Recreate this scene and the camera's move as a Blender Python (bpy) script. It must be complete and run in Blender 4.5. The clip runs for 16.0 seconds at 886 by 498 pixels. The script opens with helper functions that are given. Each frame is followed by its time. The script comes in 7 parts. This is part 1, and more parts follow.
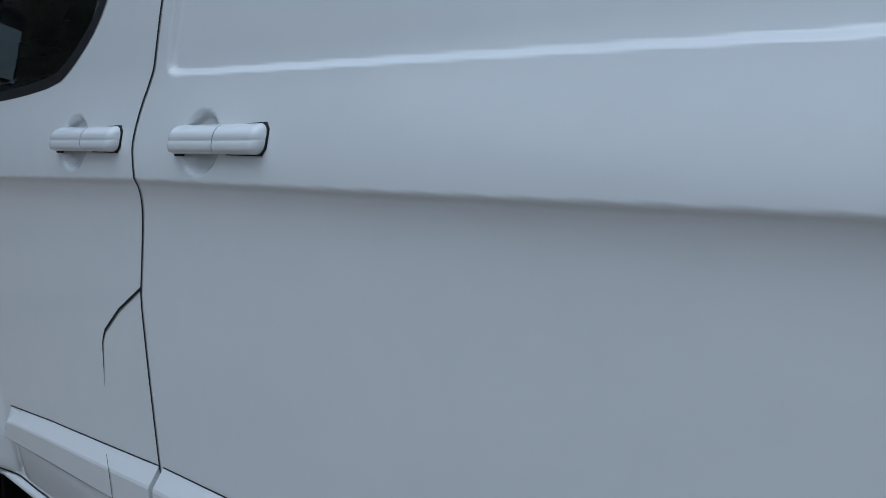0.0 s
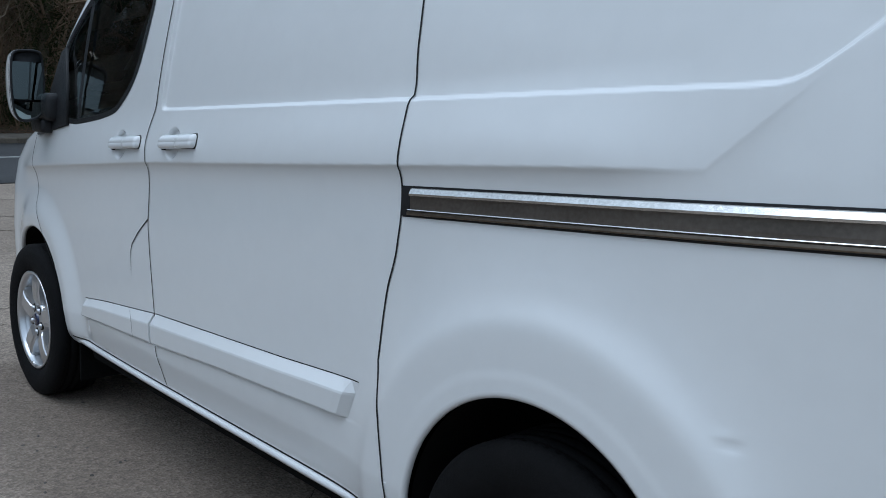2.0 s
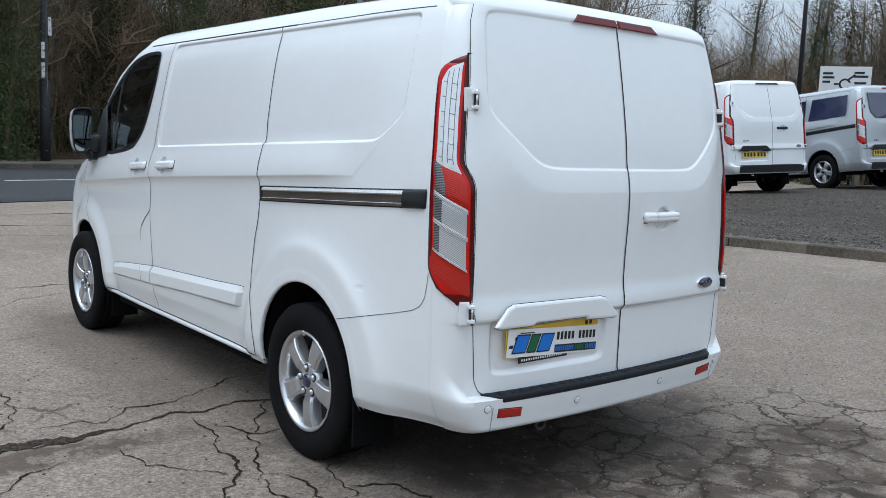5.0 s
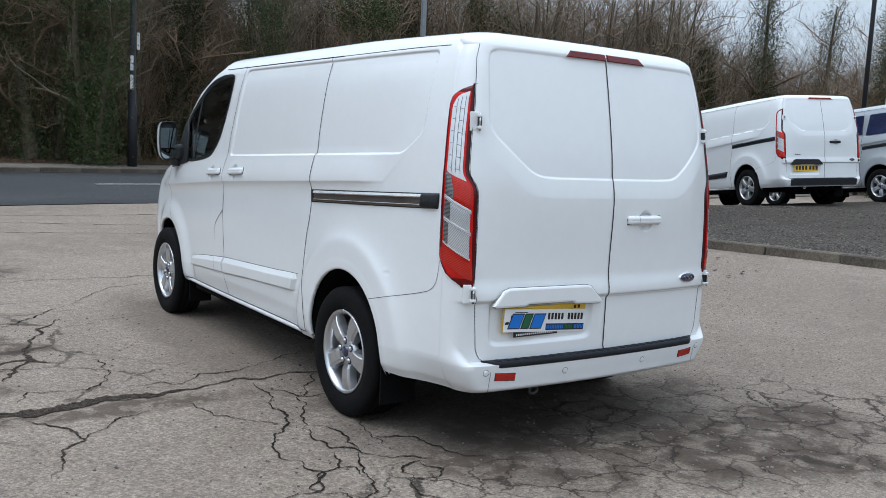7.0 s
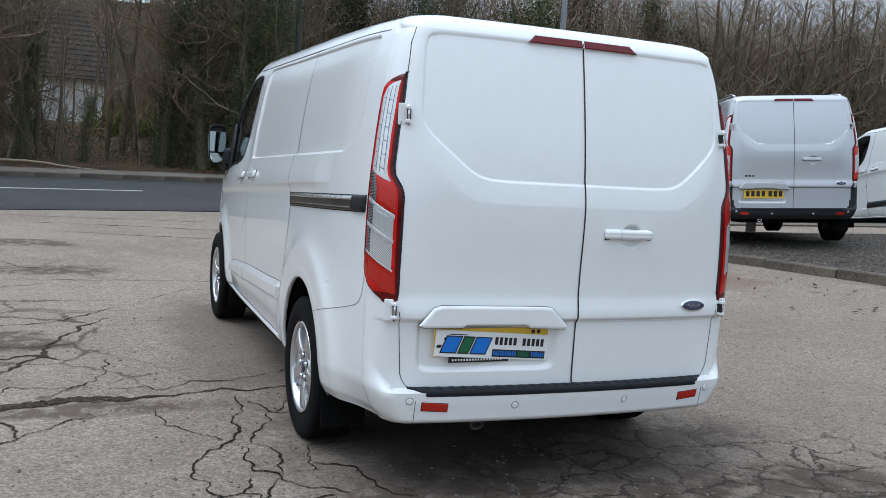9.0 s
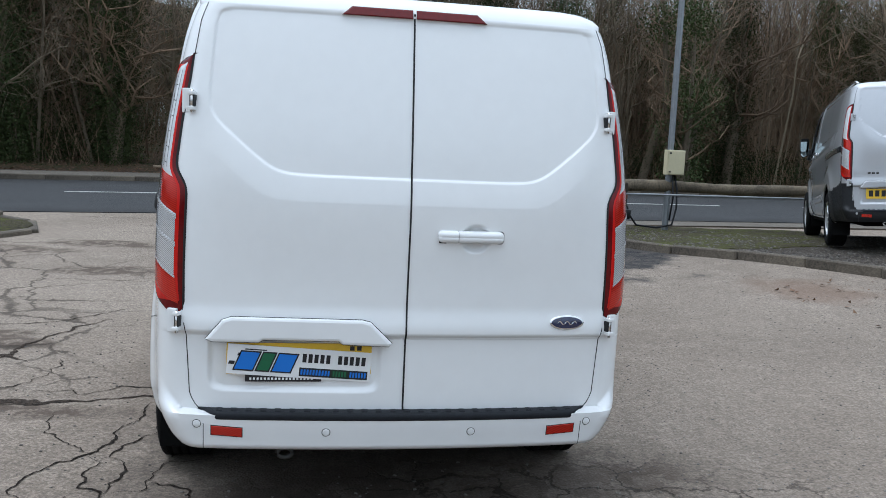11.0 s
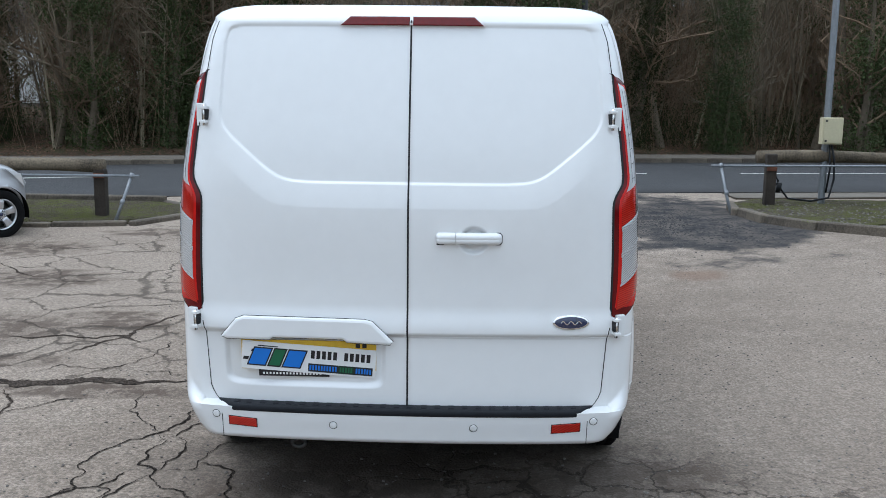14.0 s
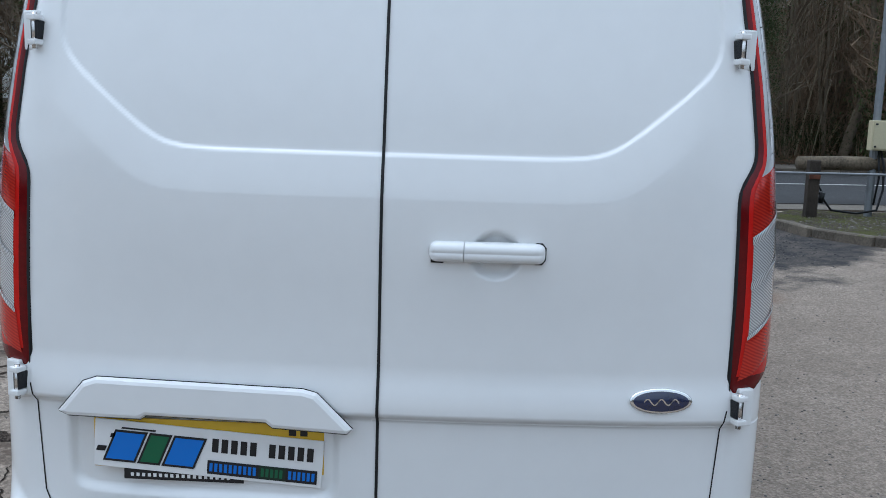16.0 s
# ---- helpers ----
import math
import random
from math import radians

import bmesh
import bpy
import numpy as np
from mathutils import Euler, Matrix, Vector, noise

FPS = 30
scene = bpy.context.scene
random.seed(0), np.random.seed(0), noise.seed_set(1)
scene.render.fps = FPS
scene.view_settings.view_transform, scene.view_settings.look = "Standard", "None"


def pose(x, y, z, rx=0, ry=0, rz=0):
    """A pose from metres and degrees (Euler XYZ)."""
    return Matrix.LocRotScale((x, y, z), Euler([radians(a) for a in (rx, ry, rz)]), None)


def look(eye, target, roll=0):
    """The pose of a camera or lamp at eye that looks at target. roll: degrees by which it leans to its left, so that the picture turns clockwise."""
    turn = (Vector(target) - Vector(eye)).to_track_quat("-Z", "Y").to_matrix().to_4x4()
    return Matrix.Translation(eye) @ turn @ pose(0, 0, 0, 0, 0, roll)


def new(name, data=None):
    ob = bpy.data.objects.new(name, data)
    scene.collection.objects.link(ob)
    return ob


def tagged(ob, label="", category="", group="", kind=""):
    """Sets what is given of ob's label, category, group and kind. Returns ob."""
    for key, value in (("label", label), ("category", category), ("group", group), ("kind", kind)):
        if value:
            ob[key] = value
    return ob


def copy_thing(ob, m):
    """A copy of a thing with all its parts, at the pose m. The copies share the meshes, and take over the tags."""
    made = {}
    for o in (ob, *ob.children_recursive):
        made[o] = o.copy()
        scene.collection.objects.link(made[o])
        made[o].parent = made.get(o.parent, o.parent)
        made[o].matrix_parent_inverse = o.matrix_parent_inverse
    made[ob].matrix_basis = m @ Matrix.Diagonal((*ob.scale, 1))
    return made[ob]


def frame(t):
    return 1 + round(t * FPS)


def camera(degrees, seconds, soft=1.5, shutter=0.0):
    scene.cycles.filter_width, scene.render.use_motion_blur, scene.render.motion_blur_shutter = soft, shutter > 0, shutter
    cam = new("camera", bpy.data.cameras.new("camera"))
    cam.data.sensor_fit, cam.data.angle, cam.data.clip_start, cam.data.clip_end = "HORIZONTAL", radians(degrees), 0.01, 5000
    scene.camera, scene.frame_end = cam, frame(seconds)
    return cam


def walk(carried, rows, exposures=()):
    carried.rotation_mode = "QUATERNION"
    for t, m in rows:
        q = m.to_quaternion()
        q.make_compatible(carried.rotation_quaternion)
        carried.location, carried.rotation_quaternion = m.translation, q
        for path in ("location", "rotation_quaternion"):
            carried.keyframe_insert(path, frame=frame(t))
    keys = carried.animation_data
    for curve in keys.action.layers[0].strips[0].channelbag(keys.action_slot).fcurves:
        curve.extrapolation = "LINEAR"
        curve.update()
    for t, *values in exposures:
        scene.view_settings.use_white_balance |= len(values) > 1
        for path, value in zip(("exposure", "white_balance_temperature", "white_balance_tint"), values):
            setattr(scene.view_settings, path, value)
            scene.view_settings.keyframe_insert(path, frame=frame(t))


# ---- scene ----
cam = camera(53.2, 16.0, soft=0.5)
PATH = [
    (0, (-0.400, -1.685, 1.273), (-1.704, -0.212, 0.914), 1.4),
    (0.5, (-0.031, -1.874, 1.277), (-1.333, -0.397, 0.927), 1.6),
    (1, (0.321, -2.015, 1.286), (-0.994, -0.548, 0.942), 2.3),
    (1.5, (0.716, -2.062, 1.283), (-0.679, -0.668, 0.952), 2.9),
    (2, (1.073, -2.17, 1.303), (-0.386, -0.836, 1.003), 2.2),
    (2.5, (1.411, -2.267, 1.322), (-0.045, -0.934, 1.005), 3.0),
    (3, (1.779, -2.324, 1.316), (0.315, -0.983, 1.071), 5.0),
    (3.5, (2.162, -2.482, 1.337), (0.706, -1.136, 1.083), 0.7),
    (4, (2.512, -2.636, 1.379), (1.046, -1.300, 1.125), 2.25),
    (4.2, (2.664, -2.675, 1.381), (1.189, -1.350, 1.126), 2.2),
    (6.3, (3.827, -3.033, 1.42), (2.207, -1.884, 1.19), 2.7),
    (6.5, (3.882, -3.053, 1.427), (2.256, -1.913, 1.195), 2.6),
    (7, (3.963, -3.08, 1.415), (2.332, -1.946, 1.183), 2.7),
    (7.5, (4.097, -2.895, 1.412), (2.456, -1.776, 1.179), 2.8),
    (7.6, (4.111, -2.839, 1.416), (2.444, -1.761, 1.175), 2.3),
    (7.8, (4.140, -2.727, 1.424), (2.374, -1.808, 1.227), 2.9),
    (8, (4.168, -2.615, 1.432), (2.382, -1.74, 1.22), 1.9),
    (8.5, (4.128, -2.245, 1.379), (2.312, -1.434, 1.171), 2.2),
    (9, (4.077, -1.893, 1.378), (2.236, -1.14, 1.168), 3.6),
    (9.5, (4.058, -1.468, 1.379), (2.174, -0.834, 1.155), 3.4),
    (10, (4.02, -1.072, 1.366), (2.119, -0.495, 1.141), 3.3),
    (10.1, (4.011, -0.967, 1.377), (2.106, -0.398, 1.156), 3.6),
    (10.2, (3.998, -0.9, 1.375), (2.091, -0.338, 1.156), 3.6),
    (12.3, (4.044, 0.187, 1.513), (2.065, 0.104, 1.235), 1.2),
    (12.5, (4.103, 0.206, 1.532), (2.125, 0.118, 1.247), 1.1),
    (13, (4.179, 0.19, 1.557), (2.201, 0.112, 1.274), 0.8),
    (13.5, (4.183, 0.18, 1.552), (2.206, 0.108, 1.26), 0.6),
    (14, (4.094, 0.232, 1.538), (2.118, 0.174, 1.237), 0.7),
    (14.5, (3.869, 0.231, 1.492), (1.898, 0.176, 1.153), 1.0),
    (15, (3.523, 0.184, 1.459), (1.553, 0.134, 1.119), 1.4),
    (15.5, (3.136, 0.23, 1.392), (1.159, 0.174, 1.09), 1.8),
    (16, (2.738, 0.199, 1.358), (0.76, 0.135, 1.075), 1.8),
]
walk(cam, [(t, look(eye, target, roll)) for t, eye, target, roll in PATH], exposures=((0,-0.76,5250,8),(1,-0.63,5250,8),(2,-0.36,5350,8),(3.5,-0.11,5500,9),(4.2,0.11,5600,9),(6.5,0.22,5720,10),(9.5,0.22,5700,10),(13.5,0.33,5700,10),(14.5,0.35,5620,10),(16,0.06,5480,10)))

# ---- world and sun: a bright overcast winter day ----
world = bpy.data.worlds.new("overcast_sky")
scene.world = world
world.use_nodes = True
wn, wl = world.node_tree.nodes, world.node_tree.links
sky = wn.new("ShaderNodeTexSky")
sky.sky_type = "NISHITA"
sky.sun_disc = False
sky.sun_elevation, sky.sun_rotation = radians(78), radians(158)
sky.air_density, sky.dust_density, sky.ozone_density = 1.0, 4.0, 1.0
grey = wn.new("ShaderNodeMix")
grey.data_type = "RGBA"
grey.inputs["Factor"].default_value = 0.8
grey.inputs["B"].default_value = (8.15, 8.85, 9.05, 1)
wl.new(sky.outputs["Color"], grey.inputs["A"])
# an overcast sky: brightest overhead
way, axes, rise = wn.new("ShaderNodeTexCoord"), wn.new("ShaderNodeSeparateXYZ"), wn.new("ShaderNodeMapRange")
wl.new(way.outputs["Generated"], axes.inputs[0])
wl.new(axes.outputs[2], rise.inputs["Value"])
rise.inputs["To Min"].default_value, rise.inputs["To Max"].default_value = 0.60, 1.80
tone = wn.new("ShaderNodeVectorMath")
tone.operation = "SCALE"
wl.new(grey.outputs["Result"], tone.inputs[0])
wl.new(rise.outputs["Result"], tone.inputs["Scale"])
wl.new(tone.outputs[0], wn["Background"].inputs["Color"])
wn["Background"].inputs["Strength"].default_value = 0.100
sun_data = bpy.data.lights.new("sun", "SUN")
sun_data.energy, sun_data.angle, sun_data.color = 0.8, radians(40), (1.0, 0.97, 0.92)
sun = new("sun", sun_data)
sun.matrix_world = look((-1.5, -6, 12), (0, 0, 0))


# ---- small tools ----
def sp(v):
    return (v + np.sqrt(v * v + 1)) / 2


def gz(x, y):
    """Height of the car park: level under the van, rising gently to the road and to the yard beyond."""
    f = np.clip((x + 10.5) / 6, 0, 1)
    return 0.032 * (sp(-x - 4) - 0.06) + (0.068 * (sp(y - 1.8) - 0.13) - 0.045 * sp(y - 9.5)) * f * f * (3 - 2 * f)


def thing(name, label, category, group="", kind=""):
    """An empty at a thing's base, to parent its parts."""
    return tagged(new(name), label, category, group, kind)


def raw(name, verts, faces, material, parent=None, label="", smooth=True):
    """One mesh object out of lists of corners and faces."""
    me = bpy.data.meshes.new(name)
    me.from_pydata([tuple(map(float, v)) for v in verts], [], [tuple(map(int, f)) for f in faces])
    me.materials.append(material)
    if smooth:
        me.shade_smooth()
    ob = new(name, me)
    if parent is not None:
        ob.parent = parent
    if label:
        ob["label"] = label
    return ob


def part(name, bm, material, parent=None, label="", smooth=False):
    """Links a bmesh as one mesh object under a thing or a part."""
    me = bpy.data.meshes.new(name)
    bm.to_mesh(me)
    bm.free()
    me.materials.append(material)
    if smooth:
        me.shade_smooth()
    ob = new(name, me)
    if parent is not None:
        ob.parent = parent
    if label:
        ob["label"] = label
    return ob


def box(bm, x0, x1, y0, y1, z0, z1, bevel=0.0, m=None, segments=2):
    """A block with rounded edges, added to a bmesh."""
    geo = bmesh.ops.create_cube(bm, size=1)["verts"]
    for v in geo:
        v.co = Vector((x0 + (v.co.x + 0.5) * (x1 - x0), y0 + (v.co.y + 0.5) * (y1 - y0), z0 + (v.co.z + 0.5) * (z1 - z0)))
    if bevel:
        made = bmesh.ops.bevel(bm, geom=list({e for v in geo for e in v.link_edges}), offset=bevel, segments=segments, affect="EDGES", profile=0.6)
        geo = list({v for f in made["faces"] for v in f.verts} | {v for v in geo if v.is_valid})
    if m is not None:
        for v in geo:
            v.co = m @ v.co
    return geo


def lathe(profile, count, axis="y", m=None):
    """Corners and faces of a turned form: rows of (radius, along)."""
    verts, faces, n = [], [], len(profile)
    for k in range(count):
        c, s = math.cos(2 * math.pi * k / count), math.sin(2 * math.pi * k / count)
        for r, a in profile:
            p = Vector((r * c, a, r * s)) if axis == "y" else Vector((r * c, r * s, a)) if axis == "z" else Vector((a, r * c, r * s))
            verts.append(m @ p if m is not None else p)
    for k in range(count):
        j = (k + 1) % count
        for i in range(n - 1):
            faces.append((k * n + i, k * n + i + 1, j * n + i + 1, j * n + i))
    return verts, faces


def tube(points, radii, sides=8, caps=True):
    """Corners and faces of a round bar along a line of points."""
    pts = [Vector(p) for p in points]
    verts, faces = [], []
    for i, p in enumerate(pts):
        way = (pts[min(i + 1, len(pts) - 1)] - pts[max(i - 1, 0)]).normalized()
        a = way.orthogonal().normalized() if abs(way.z) > 0.9 else way.cross(Vector((0, 0, 1))).normalized()
        b = way.cross(a)
        r = radii[i] if hasattr(radii, "__len__") else radii
        for k in range(sides):
            w = 2 * math.pi * k / sides
            verts.append(p + r * (math.cos(w) * a + math.sin(w) * b))
    for i in range(len(pts) - 1):
        for k in range(sides):
            j = (k + 1) % sides
            faces.append((i * sides + k, i * sides + j, (i + 1) * sides + j, (i + 1) * sides + k))
    if caps:
        faces.append(tuple(range(sides))[::-1])
        faces.append(tuple((len(pts) - 1) * sides + k for k in range(sides)))
    return verts, faces


def join(*pieces):
    """One list of corners and faces out of several."""
    verts, faces = [], []
    for v, f in pieces:
        n = len(verts)
        verts += list(v)
        faces += [tuple(i + n for i in face) for face in f]
    return verts, faces


# ---- materials ----
def material(name, color, rough=0.5, metal=0.0, coat=0.0, spec=0.5, transmission=0.0, vary=0.0, grain=0.0, grain_scale=60.0, vary_scale=3.0, alpha=1.0, random_tint=0.0, emit=0.0):
    """A principled material with colour variation at two scales and a fine relief."""
    mat = bpy.data.materials.new(name)
    mat.use_nodes = True
    nt = mat.node_tree
    bsdf = nt.nodes["Principled BSDF"]
    bsdf.inputs["Base Color"].default_value = (*color, 1)
    bsdf.inputs["Roughness"].default_value = rough
    bsdf.inputs["Metallic"].default_value = metal
    bsdf.inputs["Coat Weight"].default_value = coat
    bsdf.inputs["Coat Roughness"].default_value = 0.03
    bsdf.inputs["Specular IOR Level"].default_value = spec
    bsdf.inputs["Transmission Weight"].default_value = transmission
    bsdf.inputs["Alpha"].default_value = alpha
    if vary or random_tint:
        co = nt.nodes.new("ShaderNodeTexCoord")
        n1, n2 = nt.nodes.new("ShaderNodeTexNoise"), nt.nodes.new("ShaderNodeTexNoise")
        n1.inputs["Scale"].default_value, n1.inputs["Detail"].default_value = vary_scale, 5
        n2.inputs["Scale"].default_value, n2.inputs["Detail"].default_value = vary_scale * 14, 6
        mx = nt.nodes.new("ShaderNodeMath")
        mx.operation = "ADD"
        for n, slot in ((n1, 0), (n2, 1)):
            nt.links.new(co.outputs["Object"], n.inputs["Vector"])
            nt.links.new(n.outputs["Fac"], mx.inputs[slot])
        ramp = nt.nodes.new("ShaderNodeMapRange")
        ramp.inputs["From Min"].default_value, ramp.inputs["From Max"].default_value = 0.7, 1.3
        ramp.inputs["To Min"].default_value, ramp.inputs["To Max"].default_value = 1 - vary, 1 + vary
        nt.links.new(mx.outputs[0], ramp.inputs["Value"])
        hsv = nt.nodes.new("ShaderNodeHueSaturation")
        hsv.inputs["Color"].default_value = (*color, 1)
        last = ramp.outputs["Result"]
        if random_tint:
            info, rr, mul = nt.nodes.new("ShaderNodeObjectInfo"), nt.nodes.new("ShaderNodeMapRange"), nt.nodes.new("ShaderNodeMath")
            rr.inputs["To Min"].default_value, rr.inputs["To Max"].default_value = 1 - random_tint, 1 + random_tint
            mul.operation = "MULTIPLY"
            nt.links.new(info.outputs["Random"], rr.inputs["Value"])
            nt.links.new(rr.outputs["Result"], mul.inputs[0])
            nt.links.new(last, mul.inputs[1])
            last = mul.outputs[0]
        nt.links.new(last, hsv.inputs["Value"])
        nt.links.new(hsv.outputs["Color"], bsdf.inputs["Base Color"])
    if grain:
        co = nt.nodes.new("ShaderNodeTexCoord")
        ng, bump = nt.nodes.new("ShaderNodeTexNoise"), nt.nodes.new("ShaderNodeBump")
        ng.inputs["Scale"].default_value, ng.inputs["Detail"].default_value = grain_scale, 8
        bump.inputs["Strength"].default_value, bump.inputs["Distance"].default_value = grain, 0.01
        nt.links.new(co.outputs["Object"], ng.inputs["Vector"])
        nt.links.new(ng.outputs["Fac"], bump.inputs["Height"])
        nt.links.new(bump.outputs["Normal"], bsdf.inputs["Normal"])
    return mat


WHITE_PAINT = material("white_car_paint", (0.80, 0.81, 0.81), 0.38, coat=1.0, vary=0.015, vary_scale=1.3)
OTHER_WHITE = material("far_white_paint", (0.78, 0.79, 0.79), 0.38, coat=1.0, vary=0.02)
SILVER_PAINT = material("silver_car_paint", (0.52, 0.53, 0.55), 0.34, metal=0.45, coat=1.0, vary=0.02)
GREY_PAINT = material("pale_grey_car_paint", (0.46, 0.48, 0.50), 0.34, metal=0.45, coat=1.0, vary=0.02)
SEAM = material("dark_panel_gap", (0.006, 0.006, 0.007), 0.7)
SOFT_GAP = material("dusty_grey_gap", (0.07, 0.073, 0.078), 0.7, vary=0.2)
BLACK_PLASTIC = material("black_plastic", (0.012, 0.013, 0.015), 0.5, spec=0.35, vary=0.2, grain=0.25, grain_scale=400)
TREAD_PLASTIC = material("ribbed_black_plastic", (0.011, 0.013, 0.017), 0.6, spec=0.25, vary=0.25, grain=0.2, grain_scale=300)
UNDERSIDE = material("underbody_black", (0.006, 0.006, 0.006), 0.95, spec=0.1, vary=0.3)
RUBBER = material("tyre_rubber", (0.0055, 0.0055, 0.006), 0.85, spec=0.15, vary=0.3, vary_scale=9, grain=0.3, grain_scale=250)
ALLOY = material("alloy_silver", (0.62, 0.63, 0.65), 0.28, metal=0.85, coat=0.4, vary=0.06, vary_scale=20)
ALLOY_DARK = material("brake_dark_metal", (0.05, 0.048, 0.045), 0.6, metal=0.6, vary=0.4)
STEEL = material("brushed_steel_rail", (0.66, 0.65, 0.63), 0.26, metal=1.0, vary=0.15, vary_scale=10)
RAIL_DARK = material("greasy_bronze_rail", (0.17, 0.15, 0.13), 0.4, metal=0.8, vary=0.2, vary_scale=8)
CHROME = material("chrome", (0.8, 0.8, 0.8), 0.08, metal=1.0)
RED_LENS = material("red_lens", (0.52, 0.010, 0.006), 0.12, coat=0.0, spec=0.3, vary=0.12, vary_scale=40)
RED_DEEP = material("deep_red_lens", (0.11, 0.003, 0.004), 0.1, coat=0.0, spec=0.3, vary=0.2, vary_scale=60)
CLEAR_LENS = material("clear_lens", (0.72, 0.73, 0.74), 0.12, metal=0.25, coat=1.0, vary=0.08, vary_scale=40)

BRONZE = material("bronze_rail_foot", (0.20, 0.165, 0.13), 0.35, metal=0.9, vary=0.2, vary_scale=8)
GREY_LENS = material("grey_lens", (0.20, 0.205, 0.21), 0.18, metal=0.5, coat=1.0, vary=0.2, vary_scale=50)
GLASS = material("tinted_window_glass", (0.20, 0.235, 0.235), 0.01, transmission=1.0, spec=0.5)
MIRROR = material("mirror_glass", (0.38, 0.45, 0.46), 0.02, metal=1.0)
INTERIOR = material("dark_cab_trim", (0.03, 0.032, 0.035), 0.8, vary=0.2)
NAVY = material("navy_enamel", (0.012, 0.018, 0.06), 0.15, coat=1.0, vary=0.1)
YELLOW_PLATE = material("yellow_plate", (0.78, 0.50, 0.03), 0.35, vary=0.05)
WHITE_PLATE = material("white_show_plate", (0.80, 0.80, 0.79), 0.3, vary=0.03)
INK = material("black_print", (0.01, 0.01, 0.012), 0.4)
BLUE_INK = material("blue_print", (0.014, 0.17, 0.62), 0.35)
DARK_GREEN = material("dark_green_print", (0.006, 0.022, 0.014), 0.35)
GREEN_INK = material("green_print", (0.01, 0.12, 0.05), 0.35)


def ribbed_lens(name, low, high, ribs, turned):
    """Moulded clear plastic with fine ribs and a cloudy depth behind them."""
    mat = material(name, low, 0.15, metal=0.4, coat=0.6)
    nt = mat.node_tree
    co, wave, ramp = nt.nodes.new("ShaderNodeTexCoord"), nt.nodes.new("ShaderNodeTexWave"), nt.nodes.new("ShaderNodeValToRGB")
    turn = nt.nodes.new("ShaderNodeMapping")
    turn.inputs["Rotation"].default_value = tuple(radians(a) for a in turned)
    nt.links.new(co.outputs["Object"], turn.inputs["Vector"])
    nt.links.new(turn.outputs["Vector"], wave.inputs["Vector"])
    wave.bands_direction = "Z"
    wave.inputs["Scale"].default_value, wave.inputs["Distortion"].default_value, wave.inputs["Detail"].default_value = ribs, 1.5, 1
    ramp.color_ramp.elements[0].color, ramp.color_ramp.elements[1].color = (*low, 1), (*high, 1)
    nt.links.new(wave.outputs["Fac"], ramp.inputs["Fac"])
    nt.links.new(ramp.outputs["Color"], nt.nodes["Principled BSDF"].inputs["Base Color"])
    return mat


RIBBED_LENS = ribbed_lens("ribbed_clear_lens", (0.36, 0.365, 0.37), (0.74, 0.75, 0.76), 62, (38, 0, 0))
RIB_DARK = ribbed_lens("smoky_ribbed_lens", (0.035, 0.036, 0.038), (0.27, 0.27, 0.27), 55, (0, 0, 0))
RED_BRIGHT = ribbed_lens("bright_red_reflector", (0.40, 0.008, 0.004), (0.66, 0.028, 0.010), 48, (24, 0, 0))
RIB_PALE = ribbed_lens("pale_ribbed_lens", (0.30, 0.305, 0.31), (0.85, 0.85, 0.85), 75, (62, 0, 0))


# ---- the panel van: one body form, from which every van here is built ----
def table(rows):
    xs, ys = zip(*rows)
    return lambda v: np.interp(v, xs, ys)


def fair(rows):
    """A table rounded off between its rows, for shapes without kinks."""
    plain = table([(2 * rows[0][0] - rows[1][0], 2 * rows[0][1] - rows[1][1])] + rows + [(2 * rows[-1][0] - rows[-2][0], 2 * rows[-1][1] - rows[-2][1])])
    def value(v):
        v = np.asarray(v, float)
        reach = np.where(v < 0.45, 0.008, np.where(v > 1.84, 0.02, 0.06 * np.clip((v - 0.45) / 0.2, 0.12, 1) * np.clip((1.88 - v) / 0.08, 0.3, 1)))
        return sum(plain(v + reach * o) for o in np.linspace(-1, 1, 9)) / 9
    return value


def rounded(outline, times=2):
    """Cuts the corners of a closed outline, twice over."""
    for _ in range(times):
        nxt = outline[1:] + outline[:1]
        outline = [q for (a, b), (c, d) in zip(outline, nxt) for q in ((0.75 * a + 0.25 * c, 0.75 * b + 0.25 * d), (0.25 * a + 0.75 * c, 0.25 * b + 0.75 * d))]
    return outline


BODY_W = fair([(0.24, 0.80), (0.30, 0.862), (0.36, 0.890), (0.45, 0.902), (0.60, 0.906), (0.80, 0.908), (1.05, 0.906), (1.20, 0.902), (1.30, 0.893), (1.40, 0.882),
                (1.50, 0.868), (1.60, 0.853), (1.70, 0.836), (1.78, 0.818), (1.83, 0.800), (1.86, 0.785)])
BODY_XR = fair([(0.24, 0.91), (0.46, 0.928), (1.10, 0.928), (1.25, 0.922), (1.40, 0.907), (1.55, 0.882), (1.70, 0.853), (1.80, 0.831), (1.86, 0.815)])
BODY_XF = table([(0.24, -3.70), (0.40, -3.80), (0.70, -3.82), (0.90, -3.78), (1.02, -3.70), (1.12, -3.54), (1.20, -3.30), (1.385, -3.09), (1.55, -2.97), (1.71, -2.79), (1.83, -2.53), (1.86, -2.44)])
ROOF_ROWS = [(1.880, 0.774, 0.803, -2.38), (1.899, 0.754, 0.785, -2.31), (1.914, 0.724, 0.762, -2.24), (1.924, 0.680, 0.73, -2.16), (1.931, 0.600, 0.68, -2.06),
             (1.936, 0.460, 0.58, -1.92), (1.940, 0.280, 0.42, -1.75), (1.942, 0.003, 0.22, -1.55)]
